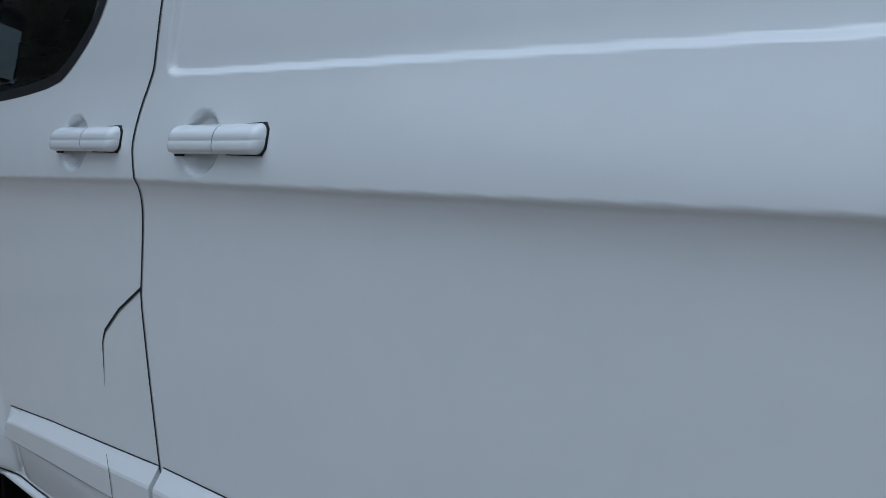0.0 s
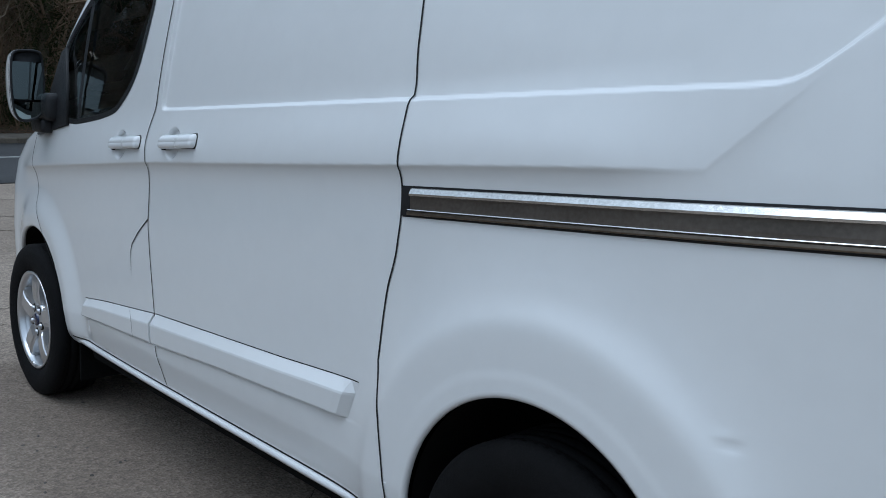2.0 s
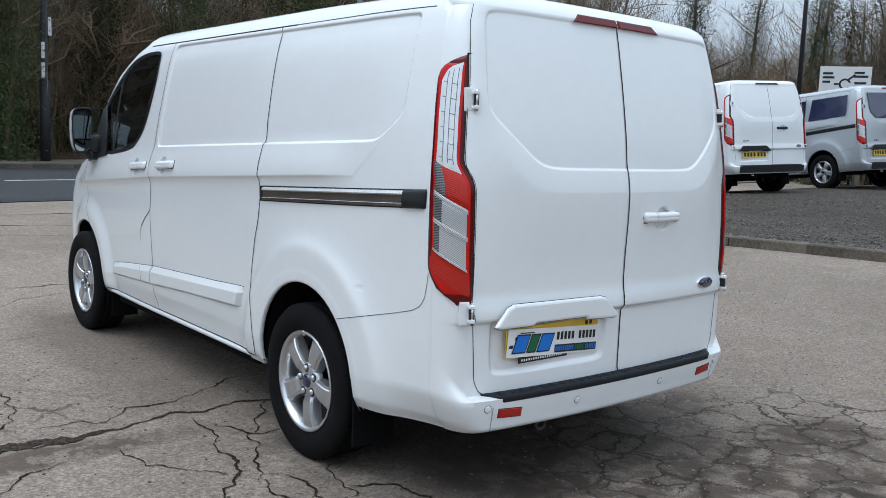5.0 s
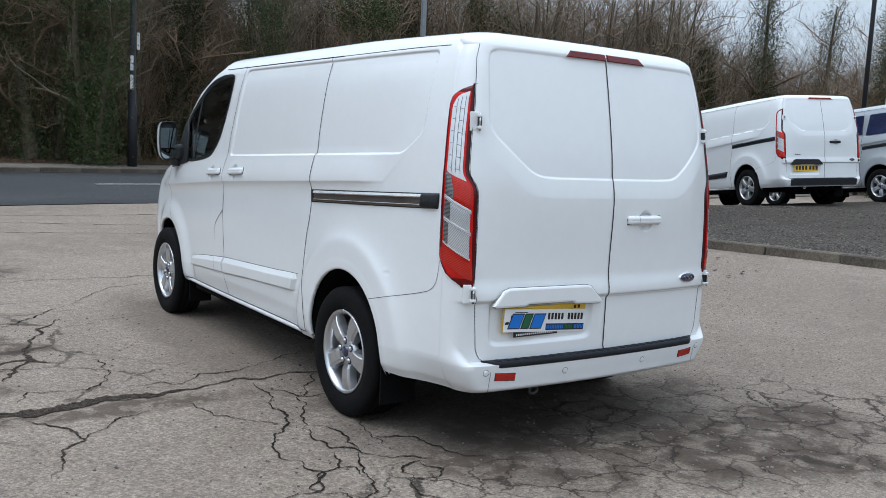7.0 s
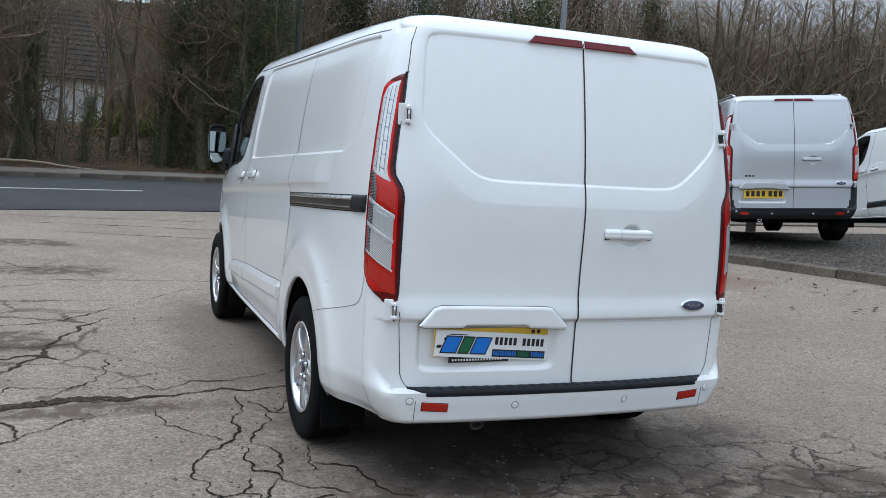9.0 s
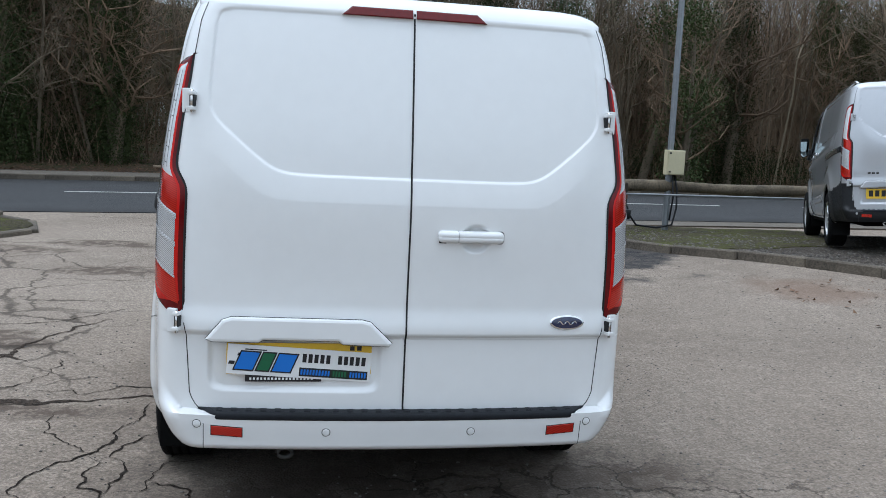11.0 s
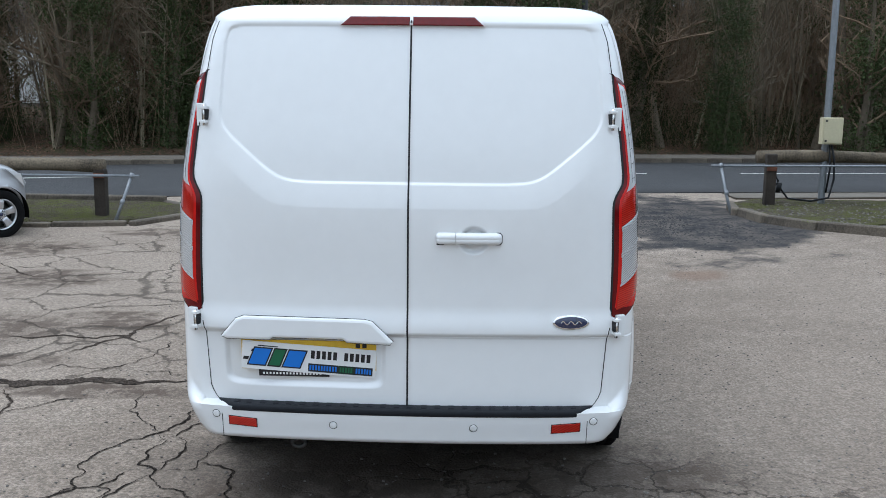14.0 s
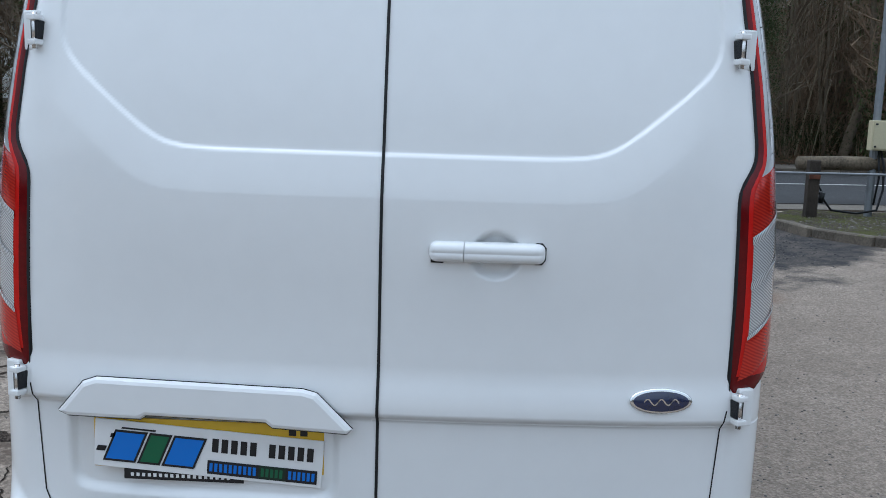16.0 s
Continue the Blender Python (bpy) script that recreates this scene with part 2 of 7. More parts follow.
CREASE = table([(-3.4, 0.985), (-2.95, 1.02), (-1.79, 1.11), (-0.95, 1.16), (-0.46, 1.19), (0.01, 1.218), (0.30, 1.232), (0.66, 1.56), (1.0, 1.9)])
DOOR_SEAM = table([(0.30, -1.68), (0.42, -1.71), (0.48, -1.73), (0.60, -1.75), (0.75, -1.77), (0.90, -1.79), (1.02, -1.775), (1.11, -1.76), (1.17, -1.775), (1.23, -1.765), (1.29, -1.742), (1.46, -1.725), (1.62, -1.705), (1.86, -1.69)])
SLIDE_SEAM = table([(0.30, -0.45), (0.42, -0.45), (0.60, -0.475), (0.73, -0.505), (0.82, -0.50), (0.90, -0.49), (0.98, -0.465), (1.07, -0.452), (1.14, -0.448), (1.25, -0.45), (1.33, -0.452), (1.35, -0.446), (1.44, -0.458), (1.62, -0.465), (1.86, -0.47)])
NOSE_SEAM = table([(0.60, -2.68), (0.72, -2.84), (0.85, -2.97), (1.02, -3.0), (1.16, -2.98), (1.22, -2.95)])
BUMPER_SEAM = table([(0.1, 0.615), (0.20, 0.64), (0.41, 0.69), (0.60, 0.735), (0.68, 0.757), (0.715, 0.778), (0.735, 0.81), (0.744, 0.86), (0.748, 0.905)])
REAR_EDGE = table([(0.455, 0.69), (0.475, 0.715), (0.51, 0.735), (0.73, 0.75), (0.79, 0.762), (1.0, 0.757), (1.215, 0.753), (1.24, 0.757), (1.29, 0.785), (1.32, 0.788), (1.46, 0.773), (1.6, 0.751), (1.69, 0.741), (1.80, 0.724), (1.86, 0.702)])
REAR_ARCH, FRONT_ARCH, ARCH_R = (-0.008, 0.385), (-2.985, 0.372), 0.382
WINDOW = rounded([(-2.69, 1.200), (-2.12, 1.255), (-2.02, 1.31), (-1.93, 1.39), (-1.875, 1.53), (-1.845, 1.67), (-1.85, 1.795), (-1.88, 1.812), (-2.02, 1.815), (-2.17, 1.802),
          (-2.31, 1.765), (-2.43, 1.70), (-2.56, 1.61), (-2.68, 1.515), (-2.70, 1.40)])
CORNER_R = 0.115
NOSE_ARC = table([(0.24, 0.40), (0.85, 0.42), (1.05, 0.42), (1.2, 0.42), (1.4, 0.32), (1.86, 0.30)])


def step(v, a, b):
    t = np.clip((v - a) / (b - a), 0, 1)
    return t * t * (3 - 2 * t)


def bow(y, z):
    """How far the tail falls away forward towards its sides."""
    return 0.0714 * y**2 + np.interp(z, [0.9, 1.4], [0.20, 0.55]) * np.maximum(y - 0.55, 0) ** 2


def bow_slope(y, z):
    return 0.1428 * y + 2 * np.interp(z, [0.9, 1.4], [0.20, 0.55]) * np.maximum(y - 0.55, 0)


def tucked(z):
    """How far the bumper's ends draw in towards the ground."""
    return 0.045 * np.clip((0.475 - z) / 0.15, 0, 1) ** 1.4


def crown(x, z):
    """Height as built: the cant rail sits a little higher and the roof bows along its length."""
    return z + 0.010 * step(z, 1.70, 1.86) + 0.014 * step(-x, -0.7, 0.3) * step(z, 1.855, 1.90)


def convex(x, z, lines, k=0.02):
    """Signed distance to a convex outline, given by points and outward normals; rounded where edges meet."""
    d = np.stack([((x - px) * nx + (z - pz) * nz) / math.hypot(nx, nz) for px, pz, nx, nz in lines])
    return k * np.log(np.exp(np.clip(d / k, -40, 40)).sum(0))


PANEL = [(-1.67, 1.283, 0.040, -1), (0.43, 1.368, 0.112, -0.14), (0.56, 1.6, 1, 0.0), (0, 1.838, 0, 1), (-1.705, 1.30, -1, 0.09)]


def side_relief(x, z, sgn, cups=True):
    """How far the side stands out from its plain form."""
    zc = CREASE(x)
    amp = 0.023 * (1 - 0.80 * step(x, 0.06, 0.34)) * (1 - step(x, 0.34, 0.55)) * step(x, -3.6, -3.2)
    below, above = np.maximum(zc - z, 0), np.maximum(z - zc, 0)
    over = step(z - zc, -0.011, 0.009)
    d = amp * ((1 - over) * np.exp(-below / 0.032) + over * (1 - 0.95 * step(above, 0.0, 0.19)))
    d = d - 0.0105 * step(-convex(x, z, PANEL, 0.010), -0.002, 0.0085) * (1 - 0.75 * step(x, 0.50, 0.62) * (1 - step(z, 1.5, 1.7)))
    r = np.hypot(x - FRONT_ARCH[0], z - FRONT_ARCH[1])
    d = d + 0.028 * (1 - step(r, 0.42, 0.56)) * step(z, 0.1, 0.4)
    # rear flare: flat face, firm edge, then a slope that runs out into the quarter panel
    r = np.hypot(x - REAR_ARCH[0], z - REAR_ARCH[1])
    out = 0.010 * np.logaddexp(0, (r - 0.535) / 0.010)
    d = d + (0.034 * np.exp(-out / 0.062) + 0.0015 * (1 - step(r, 0.412, 0.440))) * step(z, 0.1, 0.4)
    # ledge under the rubbing strip
    foot = np.interp(x, [-2.42, -2.155, -1.68, -1.29, -0.60], [0.462, 0.477, 0.499, 0.523, 0.552])
    d = d + 0.010 * step(foot - z, 0.0, 0.008) * (1 - step(foot - z, 0.02, 0.15)) * step(x, -2.43, -2.35) * (1 - step(x, -0.95, -0.52))
    # pressed cups behind the handles
    for cx, cz in ((-1.578, 1.181), (-1.990, 1.157)):
        r = np.hypot((x - cx) / 0.052, (z - cz) / 0.052)
        d = d - 0.015 * (1 - step(r, 0.66, 1.03)) * cups
    # a small knock in the quarter panel
    if sgn < 0:
        d = d - 0.0022 * np.exp(-(((x - 0.40) / 0.018) ** 2 + ((z - 0.80) / 0.009) ** 2)) + 0.0012 * np.exp(-(((x - 0.385) / 0.016) ** 2 + ((z - 0.813) / 0.010) ** 2))
    return d


REAR_PANEL = [(0, 1.288, 0, -1), (0.46, 1.29, 0.20, -0.235), (0.688, 1.6, 1, 0.060), (0, 1.845, 0, 1), (-0.02, 1.5, -1, 0)]


def rear_relief(y, z, sgn, cups=True):
    """How far the tail stands out from its plain form; y counts from the middle outwards."""
    sd = convex(y - (0.02 if sgn > 0 else 0.0), z, REAR_PANEL[:4])
    d = -0.0068 * step(-sd, -0.003, 0.0075)
    # a broad shoulder under the ledge, ending in a soft edge
    rise = np.clip(sd / 0.088, 0, 1)
    d = d + 0.0105 * (rise - 0.12 * rise**4) * (1 - step(sd, 0.086, 0.40)) * (1 - step(z, 1.42, 1.60)) * (1 - step(y, 0.60, 0.755))
    d = d + 0.013 * step(-z, -0.845, -0.75) - 0.018 * step(-z, -0.741, -0.722)
    if sgn < 0:
        rec = convex(y, z, [(0.675, 0.6, 1, 0), (0.07, 0.6, -1, 0), (0.3, 0.525, 0, -1), (0.3, 0.80, 0, 1)])
        d = d - 0.014 * step(-rec, -0.004, 0.018) * step(-z, -0.75, -0.70)
    else:
        r = np.hypot((y - 0.25) / 0.058, (z - 1.089) / 0.054)
        d = d - 0.015 * (1 - step(r, 0.66, 1.03)) * cups
    return d


def bumper_relief(y, z):
    return 0.048 * (1 - step(z, 0.450, 0.459)) * step(z, 0.306, 0.332) * (0.86 + 0.14 * step(z, 0.33, 0.43))


def soft_ledge(f, z):
    """The bumper's ledge where it runs out round the corner: sharp beside the door, blended into the flank."""
    return 0.048 * (1 - step(z, 0.450 - 0.07 * (1 - f), 0.459 + 0.20 * (1 - f))) * step(z, 0.306, 0.332) * (0.86 + 0.14 * step(z, 0.33, 0.43))


def side_y(x, z):
    """Half the plain width at x, z."""
    return BODY_W(z) - 0.021 * np.maximum(-1.7 - x, 0) ** 1.9 - 0.19 * np.maximum(x - 0.25, 0) ** 2 - tucked(z) * step(x, 0.38, 0.74)


def nose_y(x, z):
    """Half the width of the body ahead of the front door, where the side turns into the nose."""
    x, z = np.asarray(x, float), np.asarray(z, float)
    w = BODY_W(z)
    y0 = np.maximum(w - 0.20 - np.minimum(0.34, w * 0.9), 0)
    x0 = BODY_XF(z) + 0.12 * (y0 / 0.9) ** 2
    bend = NOSE_ARC(z)
    xs = x0 + bend
    arc = y0 + (side_front(xs, z, w) - y0) * np.sqrt(np.clip(1 - (1 - np.clip((x - x0) / bend, 0, 1)) ** 2, 0, 1))
    fade = step(x, xs, xs + 0.25)
    flank = fade * (side_y(x, z) + side_relief(x, z, 1)) + (1 - fade) * side_front(x, z, w)
    return np.where(x < xs, arc, flank)


def corner(z, w=None, xr=None):
    """Centre and end angle of the rounded rear corner at a height."""
    w = BODY_W(z) - 0.046 - tucked(z) if w is None else w
    xr = BODY_XR(z) if xr is None else xr
    r = np.minimum(CORNER_R, w * 0.9)
    yc = w - r
    ye = yc + 0.012
    for _ in range(6):
        beta = np.arctan(bow_slope(ye, z))
        ye = yc + r * np.sin(beta)
    return xr - bow(ye, z) - r * np.cos(beta), yc, r, beta, ye


def on_side(x, z, sgn, lift=0.0):
    """A point of the finished side."""
    x, z = np.asarray(x, float), np.asarray(z, float)
    y = side_y(x, z) + side_relief(x, z, sgn) + lift
    return np.stack([x + 0 * y, sgn * y, crown(x, z) + 0 * y], -1)


def over_side(x, z, sgn, lift=0.0):
    """A point of the side as if it had no handle cups."""
    x, z = np.asarray(x, float), np.asarray(z, float)
    y = side_y(x, z) + side_relief(x, z, sgn, False) + lift
    return np.stack([x + 0 * y, sgn * y, crown(x, z) + 0 * y], -1)


def over_rear(y, z, sgn, lift=0.0):
    """A point of the tail as if it had no handle cup."""
    y, z = np.asarray(y, float), np.asarray(z, float)
    x = BODY_XR(z) - bow(y, z) + rear_relief(y, z, sgn, False) + lift
    return np.stack([x, sgn * y + 0 * x, crown(x, z) + 0 * x], -1)


def on_rear(y, z, sgn, lift=0.0):
    """A point of the finished tail; y outwards from the middle."""
    y, z = np.asarray(y, float), np.asarray(z, float)
    x = BODY_XR(z) - bow(y, z) + rear_relief(y, z, sgn) + bumper_relief(y, z) + lift
    return np.stack([x, sgn * y + 0 * x, crown(x, z) + 0 * x], -1)


def on_corner(s, z, sgn, lift=0.0):
    """A point round the rear corner: s metres along the outline from x = 0.60 on the side."""
    s, z = np.broadcast_arrays(np.asarray(s, float), np.asarray(z, float))
    xc, yc, r, beta, ye = corner(z)
    l1 = xc - 0.60
    l2 = r * (math.pi / 2 - beta)
    a = np.clip((s - l1) / r, 0, math.pi / 2 - beta)
    rest = np.maximum(s - l1 - l2, 0)
    px = np.where(s < l1, 0.60 + s, xc + r * np.sin(a))
    py = np.where(s < l1, yc + r, yc + r * np.cos(a))
    y3 = ye - rest * np.cos(beta)
    px = np.where(rest > 0, BODY_XR(z) - bow(y3, z), px)
    py = np.where(rest > 0, y3, py)
    nx, ny = np.where(s < l1, 0, np.sin(a)), np.where(s < l1, 1, np.cos(a))
    return np.stack([px + lift * nx, sgn * (py + lift * ny), crown(px, z)], -1)


def corner_s(z, y=None, x=None):
    """The outline length at which the corner reaches y on the tail or x on the side."""
    if x is not None:
        return x - 0.60
    xc, yc, r, beta, ye = corner(z)
    l = xc - 0.60
    if y > ye:
        return l + r * math.acos(min(1, max(-1, (y - yc) / r)))
    return l + r * (math.pi / 2 - beta) + (ye - y) / math.cos(beta)


def inside(x, z, poly):
    hit = np.zeros(np.shape(x), bool)
    for (x0, z0), (x1, z1) in zip(poly, poly[1:] + poly[:1]):
        hit ^= ((z0 > z) != (z1 > z)) & (x < (x1 - x0) * (z - z0) / ((z1 - z0) or 1e-9) + x0)
    return hit


def snap(x, z, poly, reach):
    """Draws grid points near an outline onto it, so that openings have clean edges."""
    bx, bz, best = x.copy(), z.copy(), np.full(x.shape, reach)
    for (x0, z0), (x1, z1) in zip(poly, poly[1:] + poly[:1]):
        ex, ez = x1 - x0, z1 - z0
        t = np.clip(((x - x0) * ex + (z - z0) * ez) / (ex * ex + ez * ez), 0, 1)
        px, pz = x0 + t * ex, z0 + t * ez
        d = np.hypot(px - x, pz - z)
        near = d < best
        bx, bz, best = np.where(near, px, bx), np.where(near, pz, bz), np.where(near, d, best)
    return bx, bz


def spaced(a, b, gap, dense=()):
    """Numbers from a to b about gap apart, closer inside the dense stretches (start, end, gap)."""
    out, v = [a], a
    while v < b - 1e-6:
        g = min([gap] + [dg for lo, hi, dg in dense if lo <= v < hi])
        v = min(v + g, b)
        out.append(v)
    return np.array(out)


def body_half(sgn, fine):
    """The grid of one half of a van: points, normals and where each column runs (0 front, 1 side, 2 corner, 3 tail)."""
    k = 1.0 if fine else 3.2
    z = spaced(0.318, 1.86, 0.012 * k, ((1.0, 1.26, 0.0048 * k), (1.26, 1.42, 0.0045 * k), (1.42, 1.60, 0.0052 * k), (0.76, 1.0, 0.008 * k), (0.45, 0.56, 0.005 * k), (0.70, 0.76, 0.007 * k), (1.80, 1.86, 0.007 * k)))
    z = np.unique(np.r_[z, 0.450, 0.459, 0.736, 0.725])
    roof = np.array(ROOF_ROWS)
    zz = np.r_[z, roof[:, 0]]
    w = np.r_[BODY_W(z), roof[:, 1]]
    xr = np.r_[BODY_XR(z), roof[:, 2]]
    xf = np.r_[BODY_XF(z), roof[:, 3]]
    nb = len(z)
    tuck = 0.046 + tucked(zz)
    tuck[nb:] = np.minimum(0.19 * np.maximum(roof[:, 2] - 0.0714 * roof[:, 1] ** 2 - np.minimum(CORNER_R, roof[:, 1] * 0.9) - 0.25, 0) ** 2, roof[:, 1] * 0.5)
    xc, yc, r, beta, ye = corner(zz, w - tuck, xr)
    cols, kinds = [], []
    rf = np.minimum(0.34, w * 0.9)
    # nose
    for f in np.linspace(0, 1, 8 if fine else 4)[:-1]:
        y = f * (w - 0.20 - rf)
        cols.append((xf + 0.12 * (y / 0.9) ** 2, np.maximum(y, 0), zz)), kinds.append(0)
    y0 = np.maximum(w - 0.20 - rf, 0)
    x0 = xf + 0.12 * (y0 / 0.9) ** 2
    bend = NOSE_ARC(zz)
    xs = x0 + bend
    xm = np.maximum(-1.35, xs + 0.05)
    for f in np.linspace(0, 1, 18 if fine else 8):
        a = f * math.pi / 2
        cols.append((x0 + bend * (1 - np.cos(a)), y0 + (side_front(xs, zz, w) - y0) * np.sin(a), zz)), kinds.append(0)
    # flank
    for f in spaced(0, 1, 0.0065 * k, ((0.55, 1.0, 0.004 * k),))[1:]:
        x = xs + f * (xm - xs)
        cols.append((x, side_front(x, zz, w), zz)), kinds.append(1)
    for f in spaced(0, 1, 0.0050 * k, ((0.77, 0.95, 0.0030 * k),))[1:]:
        x = xm + f * (xc - xm)
        cols.append((x, side_front(x, zz, w), zz)), kinds.append(1)
    for f in np.linspace(0, 1, 18 if fine else 7)[1:]:
        a = f * (math.pi / 2 - beta)
        cols.append((xc + r * np.sin(a), yc + r * np.cos(a), zz)), kinds.append(2)
    for f in spaced(0, 1, 0.0075 * k)[1:]:
        y = ye * (1 - f)
        cols.append((xr - bow(y, zz), y, zz)), kinds.append(3)
    P = np.array([np.stack(c, -1) for c in cols])  # columns x rows x 3
    kinds = np.array(kinds)
    # clean openings
    body = np.zeros(P.shape[:2], bool)
    body[:, :nb] = True
    flank = (kinds == 1)[:, None] & body
    X, Z = P[..., 0].copy(), P[..., 2].copy()
    for cx, cz in (REAR_ARCH, FRONT_ARCH):
        rr = np.hypot(X - cx, Z - cz)
        near = flank & (abs(rr - ARCH_R) < 0.0075 * k) & (Z > cz - 0.12)
        X = np.where(near, cx + (X - cx) / np.maximum(rr, 1e-6) * ARCH_R, X)
        Z = np.where(near, cz + (Z - cz) / np.maximum(rr, 1e-6) * ARCH_R, Z)
    wx, wz = snap(X, Z, WINDOW, 0.0100 * k)
    X, Z = np.where(flank, wx, X), np.where(flank, wz, Z)
    P[..., 0], P[..., 2] = X, Z
    # relief
    ysd = np.where(flank, side_y(X, Z) + side_relief(X, Z, sgn), P[..., 1])
    fade = step(X, xs[None, :], xs[None, :] + 0.25)
    ysd = np.where(flank, ysd * fade + (1 - fade) * (P[..., 1]), ysd)
    P[..., 1] = np.where(flank, ysd, P[..., 1])
    tail = (kinds == 3)[:, None] & body
    P[..., 0] = np.where(tail, P[..., 0] + rear_relief(P[..., 1], P[..., 2], sgn) + bumper_relief(P[..., 1], P[..., 2]), P[..., 0])
    cor = kinds == 2
    if cor.any():
        idx = np.where(cor)[0]
        f = (np.arange(len(idx)) + 1) / len(idx)
        rel = rear_relief(P[idx[-1], :, 1], P[idx[-1], :, 2], sgn)[None] * (f**3)[:, None] + soft_ledge(f[:, None], zz[None]) * step(f, 0.0, 0.75)[:, None]
        ang = f[:, None] * (math.pi / 2 - beta)[None]
        ok = np.arange(len(zz))[None] < nb
        P[idx, :, 0] += np.where(ok, rel * np.sin(ang), 0)
        P[idx, :, 1] += np.where(ok, rel * np.cos(ang) * 0.25, 0)
    P[..., 1] *= sgn
    return P, kinds, nb


def side_front(x, z, w):
    """Half width of a row of width w at x."""
    return w - 0.021 * np.maximum(-1.7 - x, 0) ** 1.9 - 0.19 * np.maximum(x - 0.25, 0) ** 2 - tucked(z) * step(x, 0.38, 0.74)


def split_body(van, P, kinds, nb, sgn, paint, window=True):
    """Cuts the grid of one half into its panels and links them as parts that share smooth normals."""
    R = P.shape[1]
    N = np.cross(np.gradient(P, axis=0), np.gradient(P, axis=1))
    N /= np.maximum(np.linalg.norm(N, axis=-1, keepdims=True), 1e-9)
    # true normals of the pressed sheet on flank and tail
    e, X, Y, Z = 0.0015, P[..., 0], abs(P[..., 1]), P[..., 2]
    side = lambda a, b: side_y(a, b) + side_relief(a, b, sgn)
    tail = lambda a, b: BODY_XR(b) - bow(a, b) + rear_relief(a, b, sgn)
    zi = np.clip(Z, 0.30, 1.85)
    for here, form, first in (((kinds == 1)[:, None] & (X > -2.5) & (Z < 1.84), side, X), ((kinds == 3)[:, None] & (Z > 0.47) & (Z < 1.84), tail, Y)):
        du, dv = (form(first + e, zi) - form(first - e, zi)) / (2 * e), (form(first, zi + e) - form(first, zi - e)) / (2 * e)
        T = np.stack([-du, np.full_like(du, 1.0) * sgn, -dv], -1) if first is X else np.stack([np.ones_like(du), -du * sgn, -dv], -1)
        T /= np.linalg.norm(T, axis=-1, keepdims=True)
        T *= np.sign((T * N).sum(-1, keepdims=True))
        N = np.where(here[..., None], T, N)
    mid = (P[:-1, :-1] + P[1:, :-1] + P[:-1, 1:] + P[1:, 1:]) / 4
    x, y, z = mid[..., 0], abs(mid[..., 1]), mid[..., 2]
    kk = np.broadcast_to(kinds[:-1, None], x.shape)
    low = np.broadcast_to((np.arange(R - 1) < nb)[None], x.shape)
    name = np.full(x.shape, "body_shell", dtype=object)
    flank = (kk <= 1) & low
    name[flank & (x > DOOR_SEAM(z)) & (x < SLIDE_SEAM(z)) & (z > 0.345) & (z < 1.855)] = "sliding_door" if sgn < 0 else "side_panel"
    name[flank & (x < DOOR_SEAM(z)) & (x > NOSE_SEAM(z)) & (z > 0.345) & (z < 1.845)] = "front_door"
    name[low & (kk == 0) & (z > 1.24) & (z < 1.80) & (y < 0.58 - 0.2 * (z - 1.2))] = "windscreen"
    name[low & ((kk == 3) | ((kk == 2) & (z > 0.8))) & (y < REAR_EDGE(z)) & (z > 0.4555)] = "rear_door"
    name[((kk == 1) & (x > 0.2) & (z < BUMPER_SEAM(x))) | ((kk == 2) & (z < 0.775)) | ((kk == 3) & (name == "body_shell") & (z < 0.76))] = "rear_bumper"
    gone = np.zeros(x.shape, bool)
    for cx, cz in (REAR_ARCH, FRONT_ARCH):
        gone |= (kk <= 1) & ((np.hypot(x - cx, z - cz) < ARCH_R - 1e-4) | ((abs(x - cx) < ARCH_R * 0.96) & (z < cz - 0.02)))
    if window:
        gone |= flank & inside(x, z, WINDOW)
    made = {}
    for nm in sorted(set(name[~gone])):
        ii, jj = np.where((name == nm) & ~gone)
        quad = np.stack([ii * R + jj, (ii + 1) * R + jj, (ii + 1) * R + jj + 1, ii * R + jj + 1], -1)
        if sgn > 0:
            quad = quad[:, ::-1]
        used, flat = np.unique(quad, return_inverse=True)
        me = bpy.data.meshes.new(nm)
        raised = np.stack([P[..., 0], P[..., 1], crown(P[..., 0], P[..., 2])], -1)
        me.from_pydata(raised.reshape(-1, 3)[used].tolist(), [], flat.reshape(-1, 4).tolist())
        me.materials.append(GLASS if nm == "windscreen" else paint)
        me.shade_smooth()
        nrm = N.reshape(-1, 3)[used] * (1 if sgn < 0 else -1)
        me.normals_split_custom_set_from_vertices(nrm.tolist())
        ob = new(nm, me)
        ob.parent = van
        made[nm] = ob
    return made


def ribbon(points, normals, width, lift=0.0015):
    """A narrow strip that lies on a surface along a line."""
    p, n = np.asarray(points, float), np.asarray(normals, float)
    t = np.gradient(p, axis=0)
    a = np.cross(t, n)
    a /= np.maximum(np.linalg.norm(a, axis=1, keepdims=True), 1e-9)
    width = np.broadcast_to(width, len(p))[:, None]
    l, r = p + a * width / 2 + n * lift, p - a * width / 2 + n * lift
    k = len(p)
    return np.r_[l, r].tolist(), [(i, i + 1, k + i + 1, k + i) for i in range(k - 1)]


def side_line(path, sgn, width, lift=0.0015, n=None):
    """A strip on the side along (x, z) points."""
    path = np.array(path, float)
    L = np.r_[0, np.cumsum(np.hypot(*np.diff(path, axis=0).T))]
    t = np.linspace(0, L[-1], n or max(6, int(L[-1] / 0.012)))
    pts = on_side(np.interp(t, L, path[:, 0]), np.interp(t, L, path[:, 1]), sgn)
    return ribbon(pts, np.tile((0, sgn, 0), (len(pts), 1)), np.interp(t, L, width) if hasattr(width, "__len__") else width, lift)


